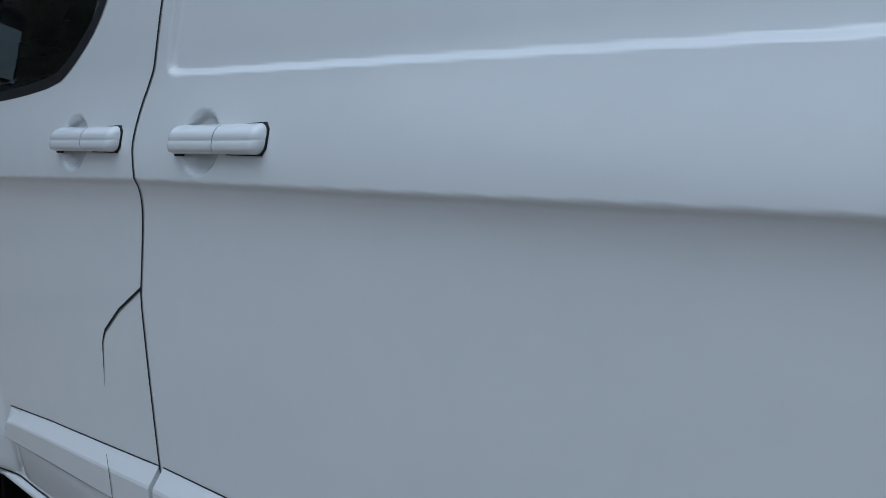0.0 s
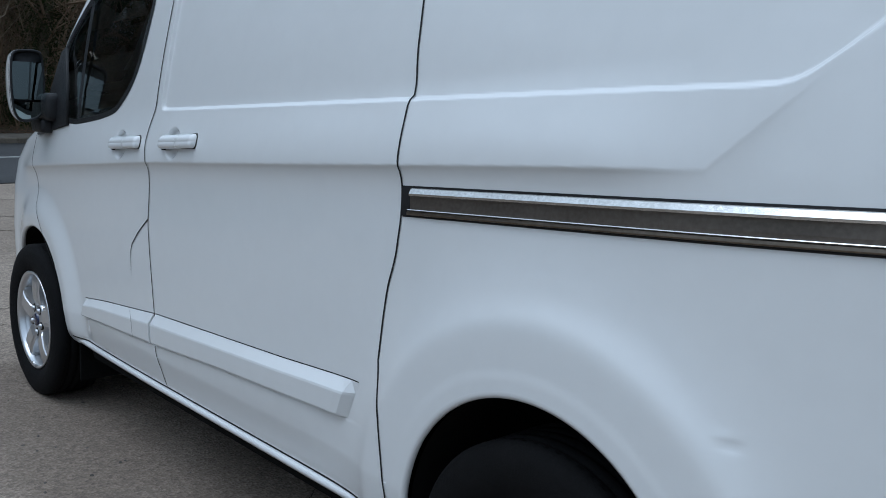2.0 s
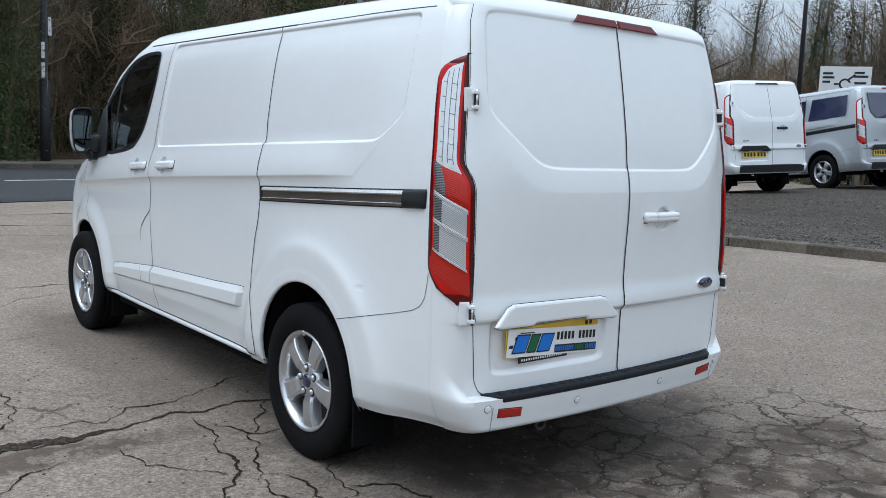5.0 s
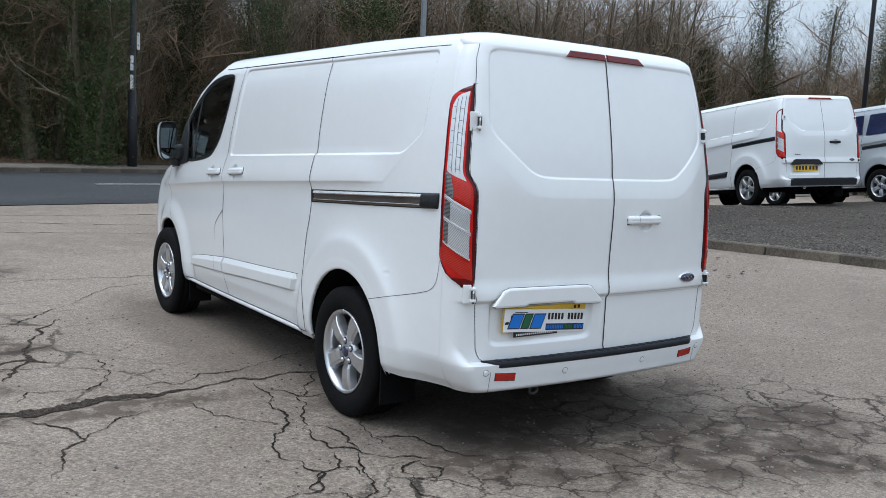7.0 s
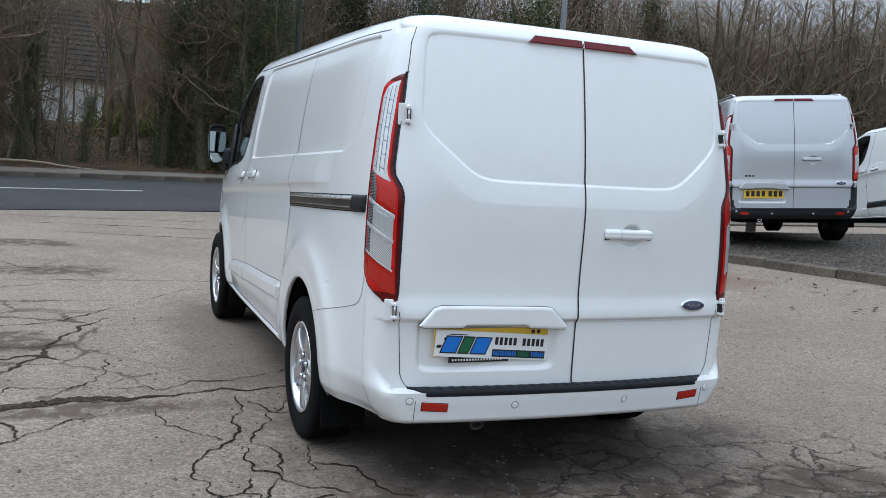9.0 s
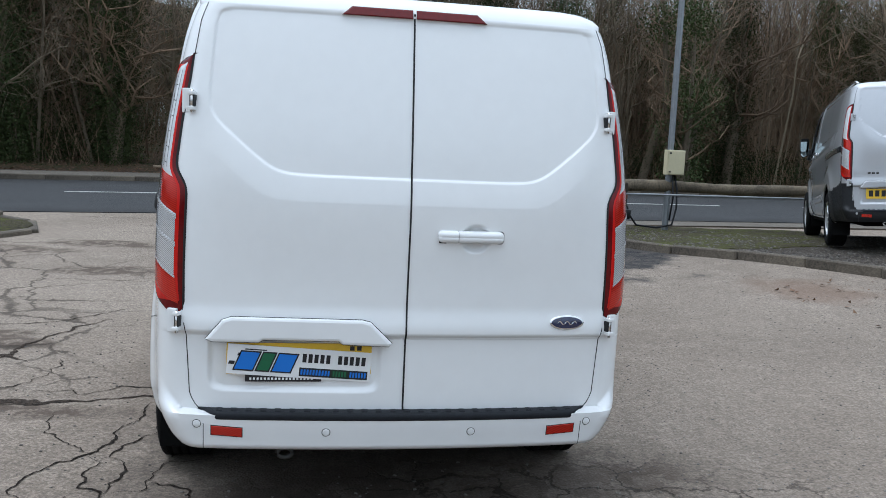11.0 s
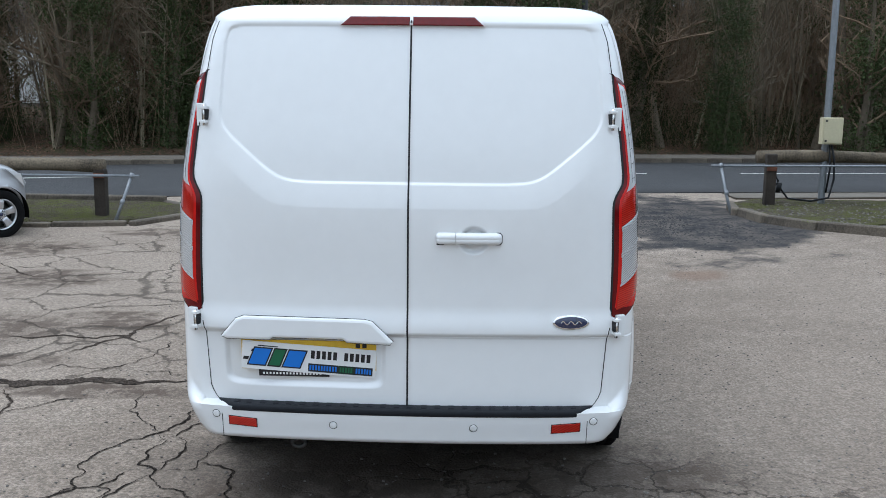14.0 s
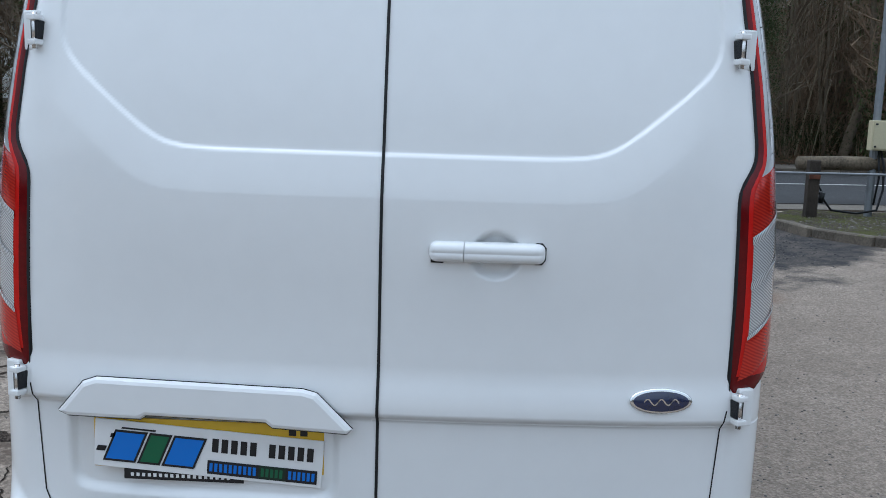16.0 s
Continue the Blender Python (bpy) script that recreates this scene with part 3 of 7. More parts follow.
def corner_patch(z0, z1, left, right, sgn, lift, n_z=36, n_s=10, slant=(0.0, 0.0)):
    """A patch round the corner between two edge lines s(z); it rises from the body to its full lift near its rim."""
    zs = np.linspace(z0, z1, n_z)
    f = np.r_[0, 0.06, np.linspace(0.14, 0.86, n_s - 4), 0.94, 1]
    verts = []
    for i, zz in enumerate(zs):
        a, b = left(zz), right(zz)
        rim = np.minimum(1, np.minimum(f, 1 - f) / 0.06) * min(1, min(i, n_z - 1 - i) / 1.0)
        t = i / (n_z - 1)
        zl = zz - (slant[0] * (1 - t) + slant[1] * t) * f * (b - a)
        verts.append(on_corner(a + f * (b - a), zl, sgn, 0) + 0)
        up = on_corner(a + f * (b - a), zl, sgn, 1.0) - verts[-1]
        verts[-1] = verts[-1] + up * (lift * (0.15 + 0.85 * rim))[:, None]
    m = len(f)
    faces = [(i * m + j, i * m + j + 1, (i + 1) * m + j + 1, (i + 1) * m + j) for i in range(n_z - 1) for j in range(m - 1)]
    if sgn > 0:
        faces = [q[::-1] for q in faces]
    return np.concatenate(verts).tolist(), faces


def plate_form(outline, depth, bevel, place):
    """A raised bevelled plaque: outline (u, v) counter-clockwise, laid out by place(u, v, height)."""
    n = len(outline)
    def inset(d):
        out = []
        for i, (u, v) in enumerate(outline):
            (u0, v0), (u1, v1) = outline[i - 1], outline[(i + 1) % n]
            e0, e1 = Vector((u - u0, v - v0)).normalized(), Vector((u1 - u, v1 - v)).normalized()
            m = Vector((-e0.y - e1.y, e0.x + e1.x))
            m = m / max(0.3, m.length_squared) * 2
            out.append((u + m.x * d, v + m.y * d))
        return out
    rows = [(outline, 0.0), (outline, depth - bevel), (inset(bevel * 0.4), depth - bevel * 0.25), (inset(bevel), depth)]
    verts = [place(u, v, h) for line, h in rows for u, v in line]
    faces = [(k * n + i, k * n + (i + 1) % n, (k + 1) * n + (i + 1) % n, (k + 1) * n + i) for k in range(3) for i in range(n)]
    faces.append(tuple(3 * n + i for i in range(n)))
    return verts, faces


def oval(cu, cv, ru, rv, n=28):
    return [(cu + ru * math.cos(2 * math.pi * i / n), cv + rv * math.sin(2 * math.pi * i / n)) for i in range(n)]


# ---- wheels ----
def build_wheel(name, place, outward, alloy=True, fine=True):
    """A road wheel, its axle along y; outward is the sign of the side that faces out."""
    wheel = new(name)
    o = outward
    n = 72 if fine else 36
    R, hw = 0.338, 0.108
    prof = [(0.214, -hw * 0.82), (0.232, -hw * 0.95), (0.270, -hw * 1.04), (0.305, -hw * 1.0), (0.326, -hw * 0.92), (0.337, -hw * 0.80)]
    for g in (-0.055, -0.018, 0.018, 0.055):
        prof += [(R - 0.002, g - 0.0135), (R - 0.001, g - 0.0045), (R - 0.009, g - 0.004), (R - 0.009, g + 0.004), (R - 0.001, g + 0.0045)]
    prof += [(0.337, hw * 0.80), (0.326, hw * 0.92), (0.305, hw * 1.0), (0.270, hw * 1.04), (0.232, hw * 0.95), (0.214, hw * 0.82)]
    v, f = lathe([(r, a) for r, a in prof], n)
    # tread blocks on the shoulders
    if fine:
        blocks = []
        for k in range(n):
            w = 2 * math.pi * (k + 0.5) / n
            for s in (-1, 1):
                bm_v = []
                for dr in (0, 0.006):
                    for dw in (-0.022, 0.022):
                        for dy in (0.070, 0.098):
                            rad = (R - 0.006 - (0.012 if dy > 0.08 else 0)) + dr
                            bm_v.append(Vector((rad * math.cos(w + dw), s * dy, rad * math.sin(w + dw))))
                blocks.append((bm_v, [(4, 5, 7, 6), (0, 1, 5, 4), (2, 6, 7, 3), (1, 3, 7, 5), (0, 4, 6, 2)]))
        v, f = join((v, f), *blocks)
    raw("tyre", v, f, RUBBER, wheel)
    barrel = [(0.200, -o * 0.09), (0.195, o * 0.05), (0.206, o * 0.082), (0.217, o * 0.092), (0.219, o * 0.099), (0.212, o * 0.102), (0.203, o * 0.094), (0.196, o * 0.075)]
    raw("rim", *lathe(barrel, n), ALLOY if alloy else BLACK_PLASTIC, wheel)
    raw("brake_disc", *lathe([(0.02, o * 0.012), (0.15, o * 0.015), (0.158, o * 0.008), (0.158, -o * 0.012), (0.205, -o * 0.02)], 40), ALLOY_DARK, wheel)
    # spokes: five broad ones with a pressed face
    for k in range(5):
        a = math.radians(90 + 72 * k)
        bm = bmesh.new()
        rows = [(0.030, 0.020, 0.080, 0.050), (0.066, 0.037, 0.081, 0.048), (0.090, 0.043, 0.090, 0.046), (0.140, 0.046, 0.094, 0.046), (0.175, 0.052, 0.092, 0.050), (0.195, 0.061, 0.087, 0.058), (0.207, 0.074, 0.080, 0.066)]
        grid = []
        for rad, half, top, foot in rows:
            line = []
            for u, h in ((-1.0, foot), (-0.94, top - 0.008), (-0.66, top - 0.005), (-0.58, top), (0.58, top), (0.66, top - 0.005), (0.94, top - 0.008), (1.0, foot)):
                px, pz = rad, half * u
                line.append(bm.verts.new((px * math.cos(a) - pz * math.sin(a), o * h, px * math.sin(a) + pz * math.cos(a))))
            grid.append(line)
        for i in range(len(grid) - 1):
            for j in range(7):
                bm.faces.new((grid[i][j], grid[i][j + 1], grid[i + 1][j + 1], grid[i + 1][j]))
        bmesh.ops.recalc_face_normals(bm, faces=bm.faces)
        part("spoke", bm, ALLOY, wheel)
    raw("hub", *lathe([(0.0, o * 0.083), (0.070, o * 0.082), (0.080, o * 0.074), (0.083, o * 0.05)], 32), ALLOY, wheel)
    raw("hub_cap", *lathe([(0.0, o * 0.092), (0.024, o * 0.091), (0.029, o * 0.087), (0.031, o * 0.078)], 28), NAVY, wheel, "dark blue centre cap")
    for k in range(5):
        a = math.radians(90 + 36 + 72 * k)
        m = Matrix.Translation((0.057 * math.cos(a), 0, 0.056 * math.sin(a)))
        raw("wheel_nut", *lathe([(0.0, o * 0.094), (0.009, o * 0.093), (0.012, o * 0.088), (0.0125, o * 0.07)], 12, m=m), ALLOY, wheel)
        raw("nut_recess", *lathe([(0.0125, o * 0.0835), (0.019, o * 0.0830), (0.020, o * 0.07)], 14, m=m), ALLOY_DARK, wheel)
    if fine:
        raw("balance_patch", *lathe([(0.0, o * 0.1), (0.012, o * 0.1), (0.013, o * 0.092)], 8, m=Matrix.Translation((-0.11, 0, 0.178))), STEEL, wheel)
    wheel.matrix_basis = place
    return wheel


def bar_handle(parent, on, u0, u1, v0, v1, sgn, paint, key_right=True, tilt=0.0):
    """A pull handle: a rounded bar bridging its cup, with a fixed end block and a dark parting line."""
    tall, mid = (v1 - v0) / 2, (v0 + v1) / 2
    prof = [(-1.0, 0.0), (-0.97, 0.5), (-0.8, 0.86), (-0.55, 0.97), (-0.12, 1.0), (-0.05, 0.955), (0.02, 1.0), (0.45, 0.95), (0.75, 0.80), (0.95, 0.45), (1.0, 0.0)]
    def sweep(a, b, name, round0, round1):
        us = np.unique(np.r_[a + 0.016 * (1 - np.cos(np.linspace(0, 1.57, 7))), np.linspace(a + 0.02, b - 0.02, 6), b - 0.016 * (1 - np.cos(np.linspace(0, 1.57, 7)))])
        verts = []
        for u in us:
            e = min((u - a) if round0 else 1, (b - u) if round1 else 1)
            tip = 1.0 if e >= 0.016 else math.sqrt(max(0.0, 1 - ((0.016 - e) / 0.016) ** 2))
            for w, h in prof:
                verts.append(on(u, mid + tilt * ((u - u0) / (u1 - u0) - 0.5) + w * tall * (0.35 + 0.65 * tip), sgn, -0.003 + 0.025 * h * (0.25 + 0.75 * tip)))
        m, n = len(prof), len(us)
        faces = [(i * m + j, i * m + j + 1, (i + 1) * m + j + 1, (i + 1) * m + j) for i in range(n - 1) for j in range(m - 1)]
        faces += [tuple(range(m)), tuple((n - 1) * m + j for j in range(m))[::-1]]
        return raw(name, verts, faces, paint, parent)
    cut = u0 + (0.56 if key_right else 0.30) * (u1 - u0)
    sweep(u0, cut - 0.0008, "handle" if key_right else "lock_cover", True, False)
    sweep(cut + 0.0008, u1, "lock_cover" if key_right else "handle", False, True)
    # dark gap round the fixed end and under the free tip
    out = 0.0018
    ring = [(u1 - 0.02, v0 - out), (u1 - 0.006, v0 - out), (u1 + out, v0 + 0.009), (u1 + out, v1 - 0.009), (u1 - 0.006, v1 + out * 0.6), (u1 - 0.02, v1 + out * 0.6), (cut + 0.012, v1 - 0.002), (cut + 0.012, v0 - out * 0.6)]
    if not key_right:
        ring = [(u1 - 0.02, v0 - out), (u1 - 0.006, v0 - out), (u1 + out, v0 + 0.009), (u1 + out, v1 - 0.009), (u1 - 0.006, v1 + out * 0.6), (u1 - 0.02, v1 + out * 0.6)]
    raw("handle_gasket", *plate_form(ring[::-1] if sgn > 0 and on is over_side else ring, 0.003, 0.0008, lambda u, v, h: on(u, v + tilt * ((u - u0) / (u1 - u0) - 0.5), sgn, h)), SEAM, parent)
    ring = [(u0 + 0.004, v0 - 0.003), (u0 + 0.030, v0 - 0.0035), (u0 + 0.036, v1 - 0.01), (u0 + 0.004, v1 - 0.01)]
    raw("handle_gasket", *plate_form(ring, 0.0025, 0.0008, lambda u, v, h: on(u, v + tilt * ((u - u0) / (u1 - u0) - 0.5), sgn, h)), SEAM, parent)


def tail_light(van, sgn, fine=True):
    """A tall wrap-round rear lamp: red rim, clear upper window, ribbed lower windows, red foot."""
    right_y = table([(0.79, 0.775), (0.81, 0.762), (1.0, 0.764), (1.215, 0.760), (1.24, 0.764), (1.29, 0.792), (1.32, 0.795), (1.46, 0.780), (1.6, 0.758), (1.69, 0.748)])
    left_x = table([(0.80, 0.862), (0.82, 0.841), (0.855, 0.796), (0.912, 0.752), (0.93, 0.746), (1.08, 0.741), (1.21, 0.734), (1.365, 0.724), (1.52, 0.705), (1.60, 0.698), (1.635, 0.708), (1.655, 0.732), (1.675, 0.768), (1.69, 0.795)])
    def rgt(z):
        return corner_s(z, y=float(right_y(z)))
    def lft(z):
        x = float(left_x(z))
        xc = float(corner(z)[0])
        if x <= xc:
            return x - 0.60
        r = CORNER_R
        return xc - 0.60 + r * math.asin(min(1, (x - xc) / r))
    lamp = new("tail_light")
    lamp.parent = van
    # dark rebate behind the lamp
    raw("rebate", *corner_patch(0.785, 1.692, lambda z: lft(z) - 0.003, lambda z: rgt(z) + 0.0065, sgn, 0.0025, 40), SEAM, lamp)
    raw("housing", *corner_patch(0.795, 1.692, lft, rgt, sgn, 0.008, 60, 12), RED_DEEP, lamp, "deep red lamp rim")
    def win(name, z0, z1, a, b, lift, mat, label="", zs=20):
        return raw(name, *corner_patch(z0, z1, lambda z: lft(z) + a * (rgt(z) - lft(z)), lambda z: lft(z) + b * (rgt(z) - lft(z)), sgn, lift, zs, 9), mat, lamp, label)
    def at(f, z, lift):
        return on_corner(lft(z) + f * (rgt(z) - lft(z)), z, sgn, lift)
    def lens(name, f0, f1, top, foot, lift, mat, label="", n=12, m=8):
        """A lens between two slanting lines z(f), slightly domed towards its middle."""
        verts = []
        for i in range(n + 1):
            for j in range(m + 1):
                f, v = f0 + (f1 - f0) * j / m, i / n
                dome = min(1.0, 6 * min(v, 1 - v, j / m, 1 - j / m) + 0.1)
                verts.append(at(f, float(top(f)) + v * (float(foot(f)) - float(top(f))), lift - 0.0012 + 0.0012 * dome))
        faces = [(i * (m + 1) + j, (i + 1) * (m + 1) + j, (i + 1) * (m + 1) + j + 1, i * (m + 1) + j + 1) for i in range(n) for j in range(m)]
        return raw(name, verts, faces if sgn < 0 else [q[::-1] for q in faces], mat, lamp, label)
    win("red_border", 0.825, 1.668, 0.055, 0.955, 0.0092, RED_LENS, "bright red lens", 50)
    win("dark_band", 0.95, 1.60, 0.105, 0.160, 0.0098, RED_DEEP, "dark inner red band", 30)
    crest = table([(0.26, 1.585), (0.34, 1.618), (0.45, 1.636), (0.82, 1.650)])
    sill = table([(0.17, 1.325), (0.28, 1.312), (0.82, 1.274), (0.93, 1.262)])
    upper, middle, lower = table([(0.17, 1.200), (0.93, 1.124)]), table([(0.17, 1.105), (0.93, 1.028)]), table([(0.14, 1.003), (0.93, 0.915)])
    base = table([(0.10, 0.930), (0.30, 0.885), (0.60, 0.842), (0.93, 0.828)])
    lens("window_rim", 0.255, 0.835, lambda f: crest(f) + 0.008, lambda f: sill(f) - 0.008, 0.0106, CLEAR_LENS, "", 24)
    lens("clear_window", 0.28, 0.81, crest, sill, 0.0116, CLEAR_LENS, "clear upper window", 24)
    lens("stop_shade", 0.19, 0.42, lambda f: sill(f) - 0.010, upper, 0.0108, RIB_DARK, "smoky ribbed lens")
    lens("stop_lens", 0.42, 0.86, lambda f: sill(f) - 0.010, upper, 0.0110, RED_BRIGHT, "red stop lens")
    lens("indicator_window", 0.19, 0.84, upper, middle, 0.0108, RIBBED_LENS, "clear ribbed window")
    lens("window_shade", 0.195, 0.37, upper, middle, 0.0116, RIB_DARK, "smoky ribbed lens")
    lens("reverse_window", 0.19, 0.84, middle, lower, 0.0108, RIBBED_LENS, "clear ribbed window")
    lens("window_shade", 0.195, 0.33, middle, lower, 0.0116, RIB_DARK, "smoky ribbed lens")
    lens("foot_lens", 0.15, 0.87, lambda f: lower(f) - 0.006, base, 0.0112, RED_BRIGHT, "bright red foot lens")
    for line, half in ((upper, 0.0085), (middle, 0.0085), (lower, 0.0045)):
        lens("divider", 0.19, 0.86, lambda f: line(f) + half, lambda f: line(f) - half, 0.0130, RIB_PALE, "", 3, 14)
    if fine:
        for kz in np.linspace(1.335, 1.60, 6):
            for a0, a1 in ((0.34, 0.45), (0.59, 0.74)):
                t = np.linspace(a0, a1, 4)
                pts = [at(f, kz - 0.03 * f, 0.0120) for f in t]
                raw("lens_mark", *ribbon(pts, [at(f, kz, 1.0) - at(f, kz, 0.0) for f in t], 0.0022, 0.0008), GREY_LENS, lamp)
        for a, top in ((0.45, 1.625), (0.59, 1.632), (0.74, 1.637)):
            zz = np.linspace(1.32 - 0.03 * a, top, 14)
            raw("lens_rib", *ribbon([at(a, q, 0.0120) for q in zz], [at(a, q, 1.0) - at(a, q, 0.0) for q in zz], 0.0026, 0.0006), GREY_LENS, lamp)
    return lamp


def hinge(van, y, z, sgn, paint):
    """A door hinge: painted bracket, folded leaf, dark pin."""
    h = new("hinge")
    h.parent = van
    x = float(on_rear(y, z, sgn)[0]) - 0.010
    m = Matrix.Translation((x, sgn * y, z)) @ Matrix.Rotation(sgn * 0.35, 4, "Z") @ Matrix.Diagonal((1, sgn, 1, 1))
    bm = bmesh.new()
    box(bm, -0.012, 0.016, -0.006, 0.030, -0.042, 0.042, 0.004, m)
    box(bm, 0.010, 0.036, -0.022, 0.002, -0.032, -0.020, 0.003, m)
    box(bm, 0.010, 0.036, -0.022, 0.002, 0.020, 0.032, 0.003, m)
    part("bracket", bm, paint, h)
    bm = bmesh.new()
    box(bm, 0.004, 0.030, -0.020, -0.004, -0.019, 0.019, 0.002, m)
    part("leaf", bm, BLACK_PLASTIC, h, "dark hinge leaf")
    v, f = lathe([(0.0, -0.04), (0.006, -0.04), (0.006, 0.036), (0.0, 0.036)], 10, "z", m @ Matrix.Translation((0.026, -0.012, 0)))
    raw("pin", v, f, STEEL, h)


def wing_mirror(van, sgn, paint):
    """A door mirror: painted back, black bezel and foot, tall upper glass and a small wide-angle glass below."""
    mir = new("wing_mirror")
    mir.parent = van
    ring = rounded([(0.912, 1.225), (0.985, 1.196), (1.022, 1.208), (1.040, 1.262), (1.046, 1.380), (1.040, 1.482), (1.022, 1.507), (0.930, 1.512), (0.905, 1.490), (0.900, 1.330)])
    ring = [(0.968 + 0.92 * (y - 0.968), 1.352 + 0.95 * (z - 1.352)) for y, z in ring]
    cy, cz, n = 0.968, 1.352, len(ring)
    def loft(rows):
        v = [(x, sgn * (cy + (y - cy) * k), cz + (z - cz) * k) for x, k in rows for y, z in ring]
        f = [(r * n + i, r * n + (i + 1) % n, (r + 1) * n + (i + 1) % n, (r + 1) * n + i) for r in range(len(rows) - 1) for i in range(n)]
        return v, [q[::-1] for q in f] if sgn < 0 else f
    v, f = loft([(-2.790, 0.985), (-2.786, 0.995), (-2.805, 0.985), (-2.845, 0.93), (-2.890, 0.80), (-2.925, 0.58), (-2.940, 0.30)])
    raw("mirror_back", v, f + [tuple(range(6 * n, 7 * n))], paint, mir)
    v, f = loft([(-2.800, 0.99), (-2.770, 0.995), (-2.767, 0.975), (-2.770, 0.93), (-2.778, 0.90)])
    raw("bezel", v, f + [tuple(range(4 * n, 5 * n))], BLACK_PLASTIC, mir)
    for nm, z0, z1, lean in (("mirror_glass", 1.300, 1.520, -0.004), ("wide_angle_glass", 1.190, 1.290, 0.004)):
        edge = [(cy + (y - cy) * 0.90, min(max(cz + (z - cz) * 0.93, z0), z1)) for y, z in ring]
        raw(nm, [(-2.772 + lean * (z - 1.3) / 0.1, sgn * y, z) for y, z in edge], [tuple(range(n))[::sgn]], MIRROR, mir, smooth=False)
    bm = bmesh.new()
    box(bm, -2.86, -2.70, 0.80, 0.925, 1.215, 1.33, 0.03, Matrix.Diagonal((1, sgn, 1, 1)), 3)
    box(bm, -2.90, -2.76, 0.79, 0.93, 1.165, 1.225, 0.02, Matrix.Diagonal((1, sgn, 1, 1)), 2)
    part("mirror_foot", bm, BLACK_PLASTIC, mir, smooth=True)
    poly = [(-2.96, 1.150), (-2.56, 1.205), (-2.60, 1.36), (-2.665, 1.515), (-2.72, 1.50), (-2.80, 1.36)]
    raw("quarter_trim", *plate_form(poly if sgn > 0 else poly[::1], 0.012, 0.004, lambda u, v, h: (u, sgn * (float(nose_y(u, v)) + h), v)), BLACK_PLASTIC, mir)


def side_trim(parent, x0, x1, sgn, paint, nose=False, tail=False):
    """A length of the rubbing strip: chamfered top, flat face, turned-under foot."""
    top = table([(-2.42, 0.530), (-2.19, 0.557), (-1.74, 0.597), (-1.32, 0.615), (-0.93, 0.632), (-0.60, 0.652)])
    foot = table([(-2.42, 0.462), (-2.155, 0.477), (-1.68, 0.499), (-1.29, 0.523), (-0.60, 0.552)])
    n = 40
    f = np.linspace(0, 1, n)
    xs = x0 + (x1 - x0) * f
    verts = []
    for i, x in enumerate(xs):
        zt, zf = float(top(x)), float(foot(x))
        grow = min(1.0, (x - x0) / 0.05 + 0.03 if nose else 1.0, (x1 - x) / 0.035 + 0.03 if tail else 1.0)
        for w, h in ((0, -0.003), (0, 0.002), (0.30, 0.023), (0.36, 0.0245), (0.93, 0.0235), (0.99, 0.021), (1.0, 0.006)):
            lean = -0.045 * w if tail else 0.0
            z = zt + (zf - zt) * w
            xx = x + lean * step(f[i], 0.6, 1.0) + (0.05 * (1 - w) * (1 - step(f[i], 0, 0.25)) if nose else 0)
            verts.append(on_side(xx, z, sgn, h * (grow if h > 0 else 1)))
    m = 7
    faces = [(i * m + j, i * m + j + 1, (i + 1) * m + j + 1, (i + 1) * m + j) for i in range(n - 1) for j in range(m - 1)]
    faces += [tuple(range(m)), tuple((n - 1) * m + j for j in range(m))]
    if sgn > 0:
        faces = [q[::-1] for q in faces]
    ob = raw("rubbing_strip", verts, faces, paint, parent, smooth=False)
    line = [(x, float(top(x)) + 0.002) for x in np.linspace(x0 + (0.05 if nose else 0), x1, 20)]
    raw("strip_gap", *side_line(line, sgn, 0.0028, 0.001), SEAM, parent)
    if nose:
        raw("strip_joint", *ribbon(on_side(np.linspace(-1.897, -1.885, 8), np.linspace(0.583, 0.49, 8), sgn, 0.0245), np.tile((0, sgn, 0), (8, 1)), 0.0022, 0.001), SEAM, parent)
    return ob


def bars(origin, right, up, out, rows, mat_parent, material_, name="print"):
    """Plain bars for writing: rows of (u, v, width, height) on a plate."""
    for u, v, w, h in rows:
        c = [origin + right * (u + a * w) + up * (v + b * h) + out for a, b in ((0, 0), (1, 0), (1, 1), (0, 1))]
        raw(name, c, [(0, 1, 2, 3)], material_, mat_parent, smooth=False)


def rear_panel(sgn):
    """The dark middle of a bumper, from the van's centre to beside its corner."""
    ys, zs = np.linspace(0, 0.70, 14), np.linspace(0.335, 0.448, 6)
    v = [tuple(on_rear(y, max(z, 0.36), sgn, 0.006) * (1, 1, 0) + np.array((-0.10 * max(0, 0.335 - z), 0, z))) for y in ys for z in zs]
    return v, [(i * 6 + j, (i + 1) * 6 + j, (i + 1) * 6 + j + 1, i * 6 + j + 1) for i in range(13) for j in range(5)]


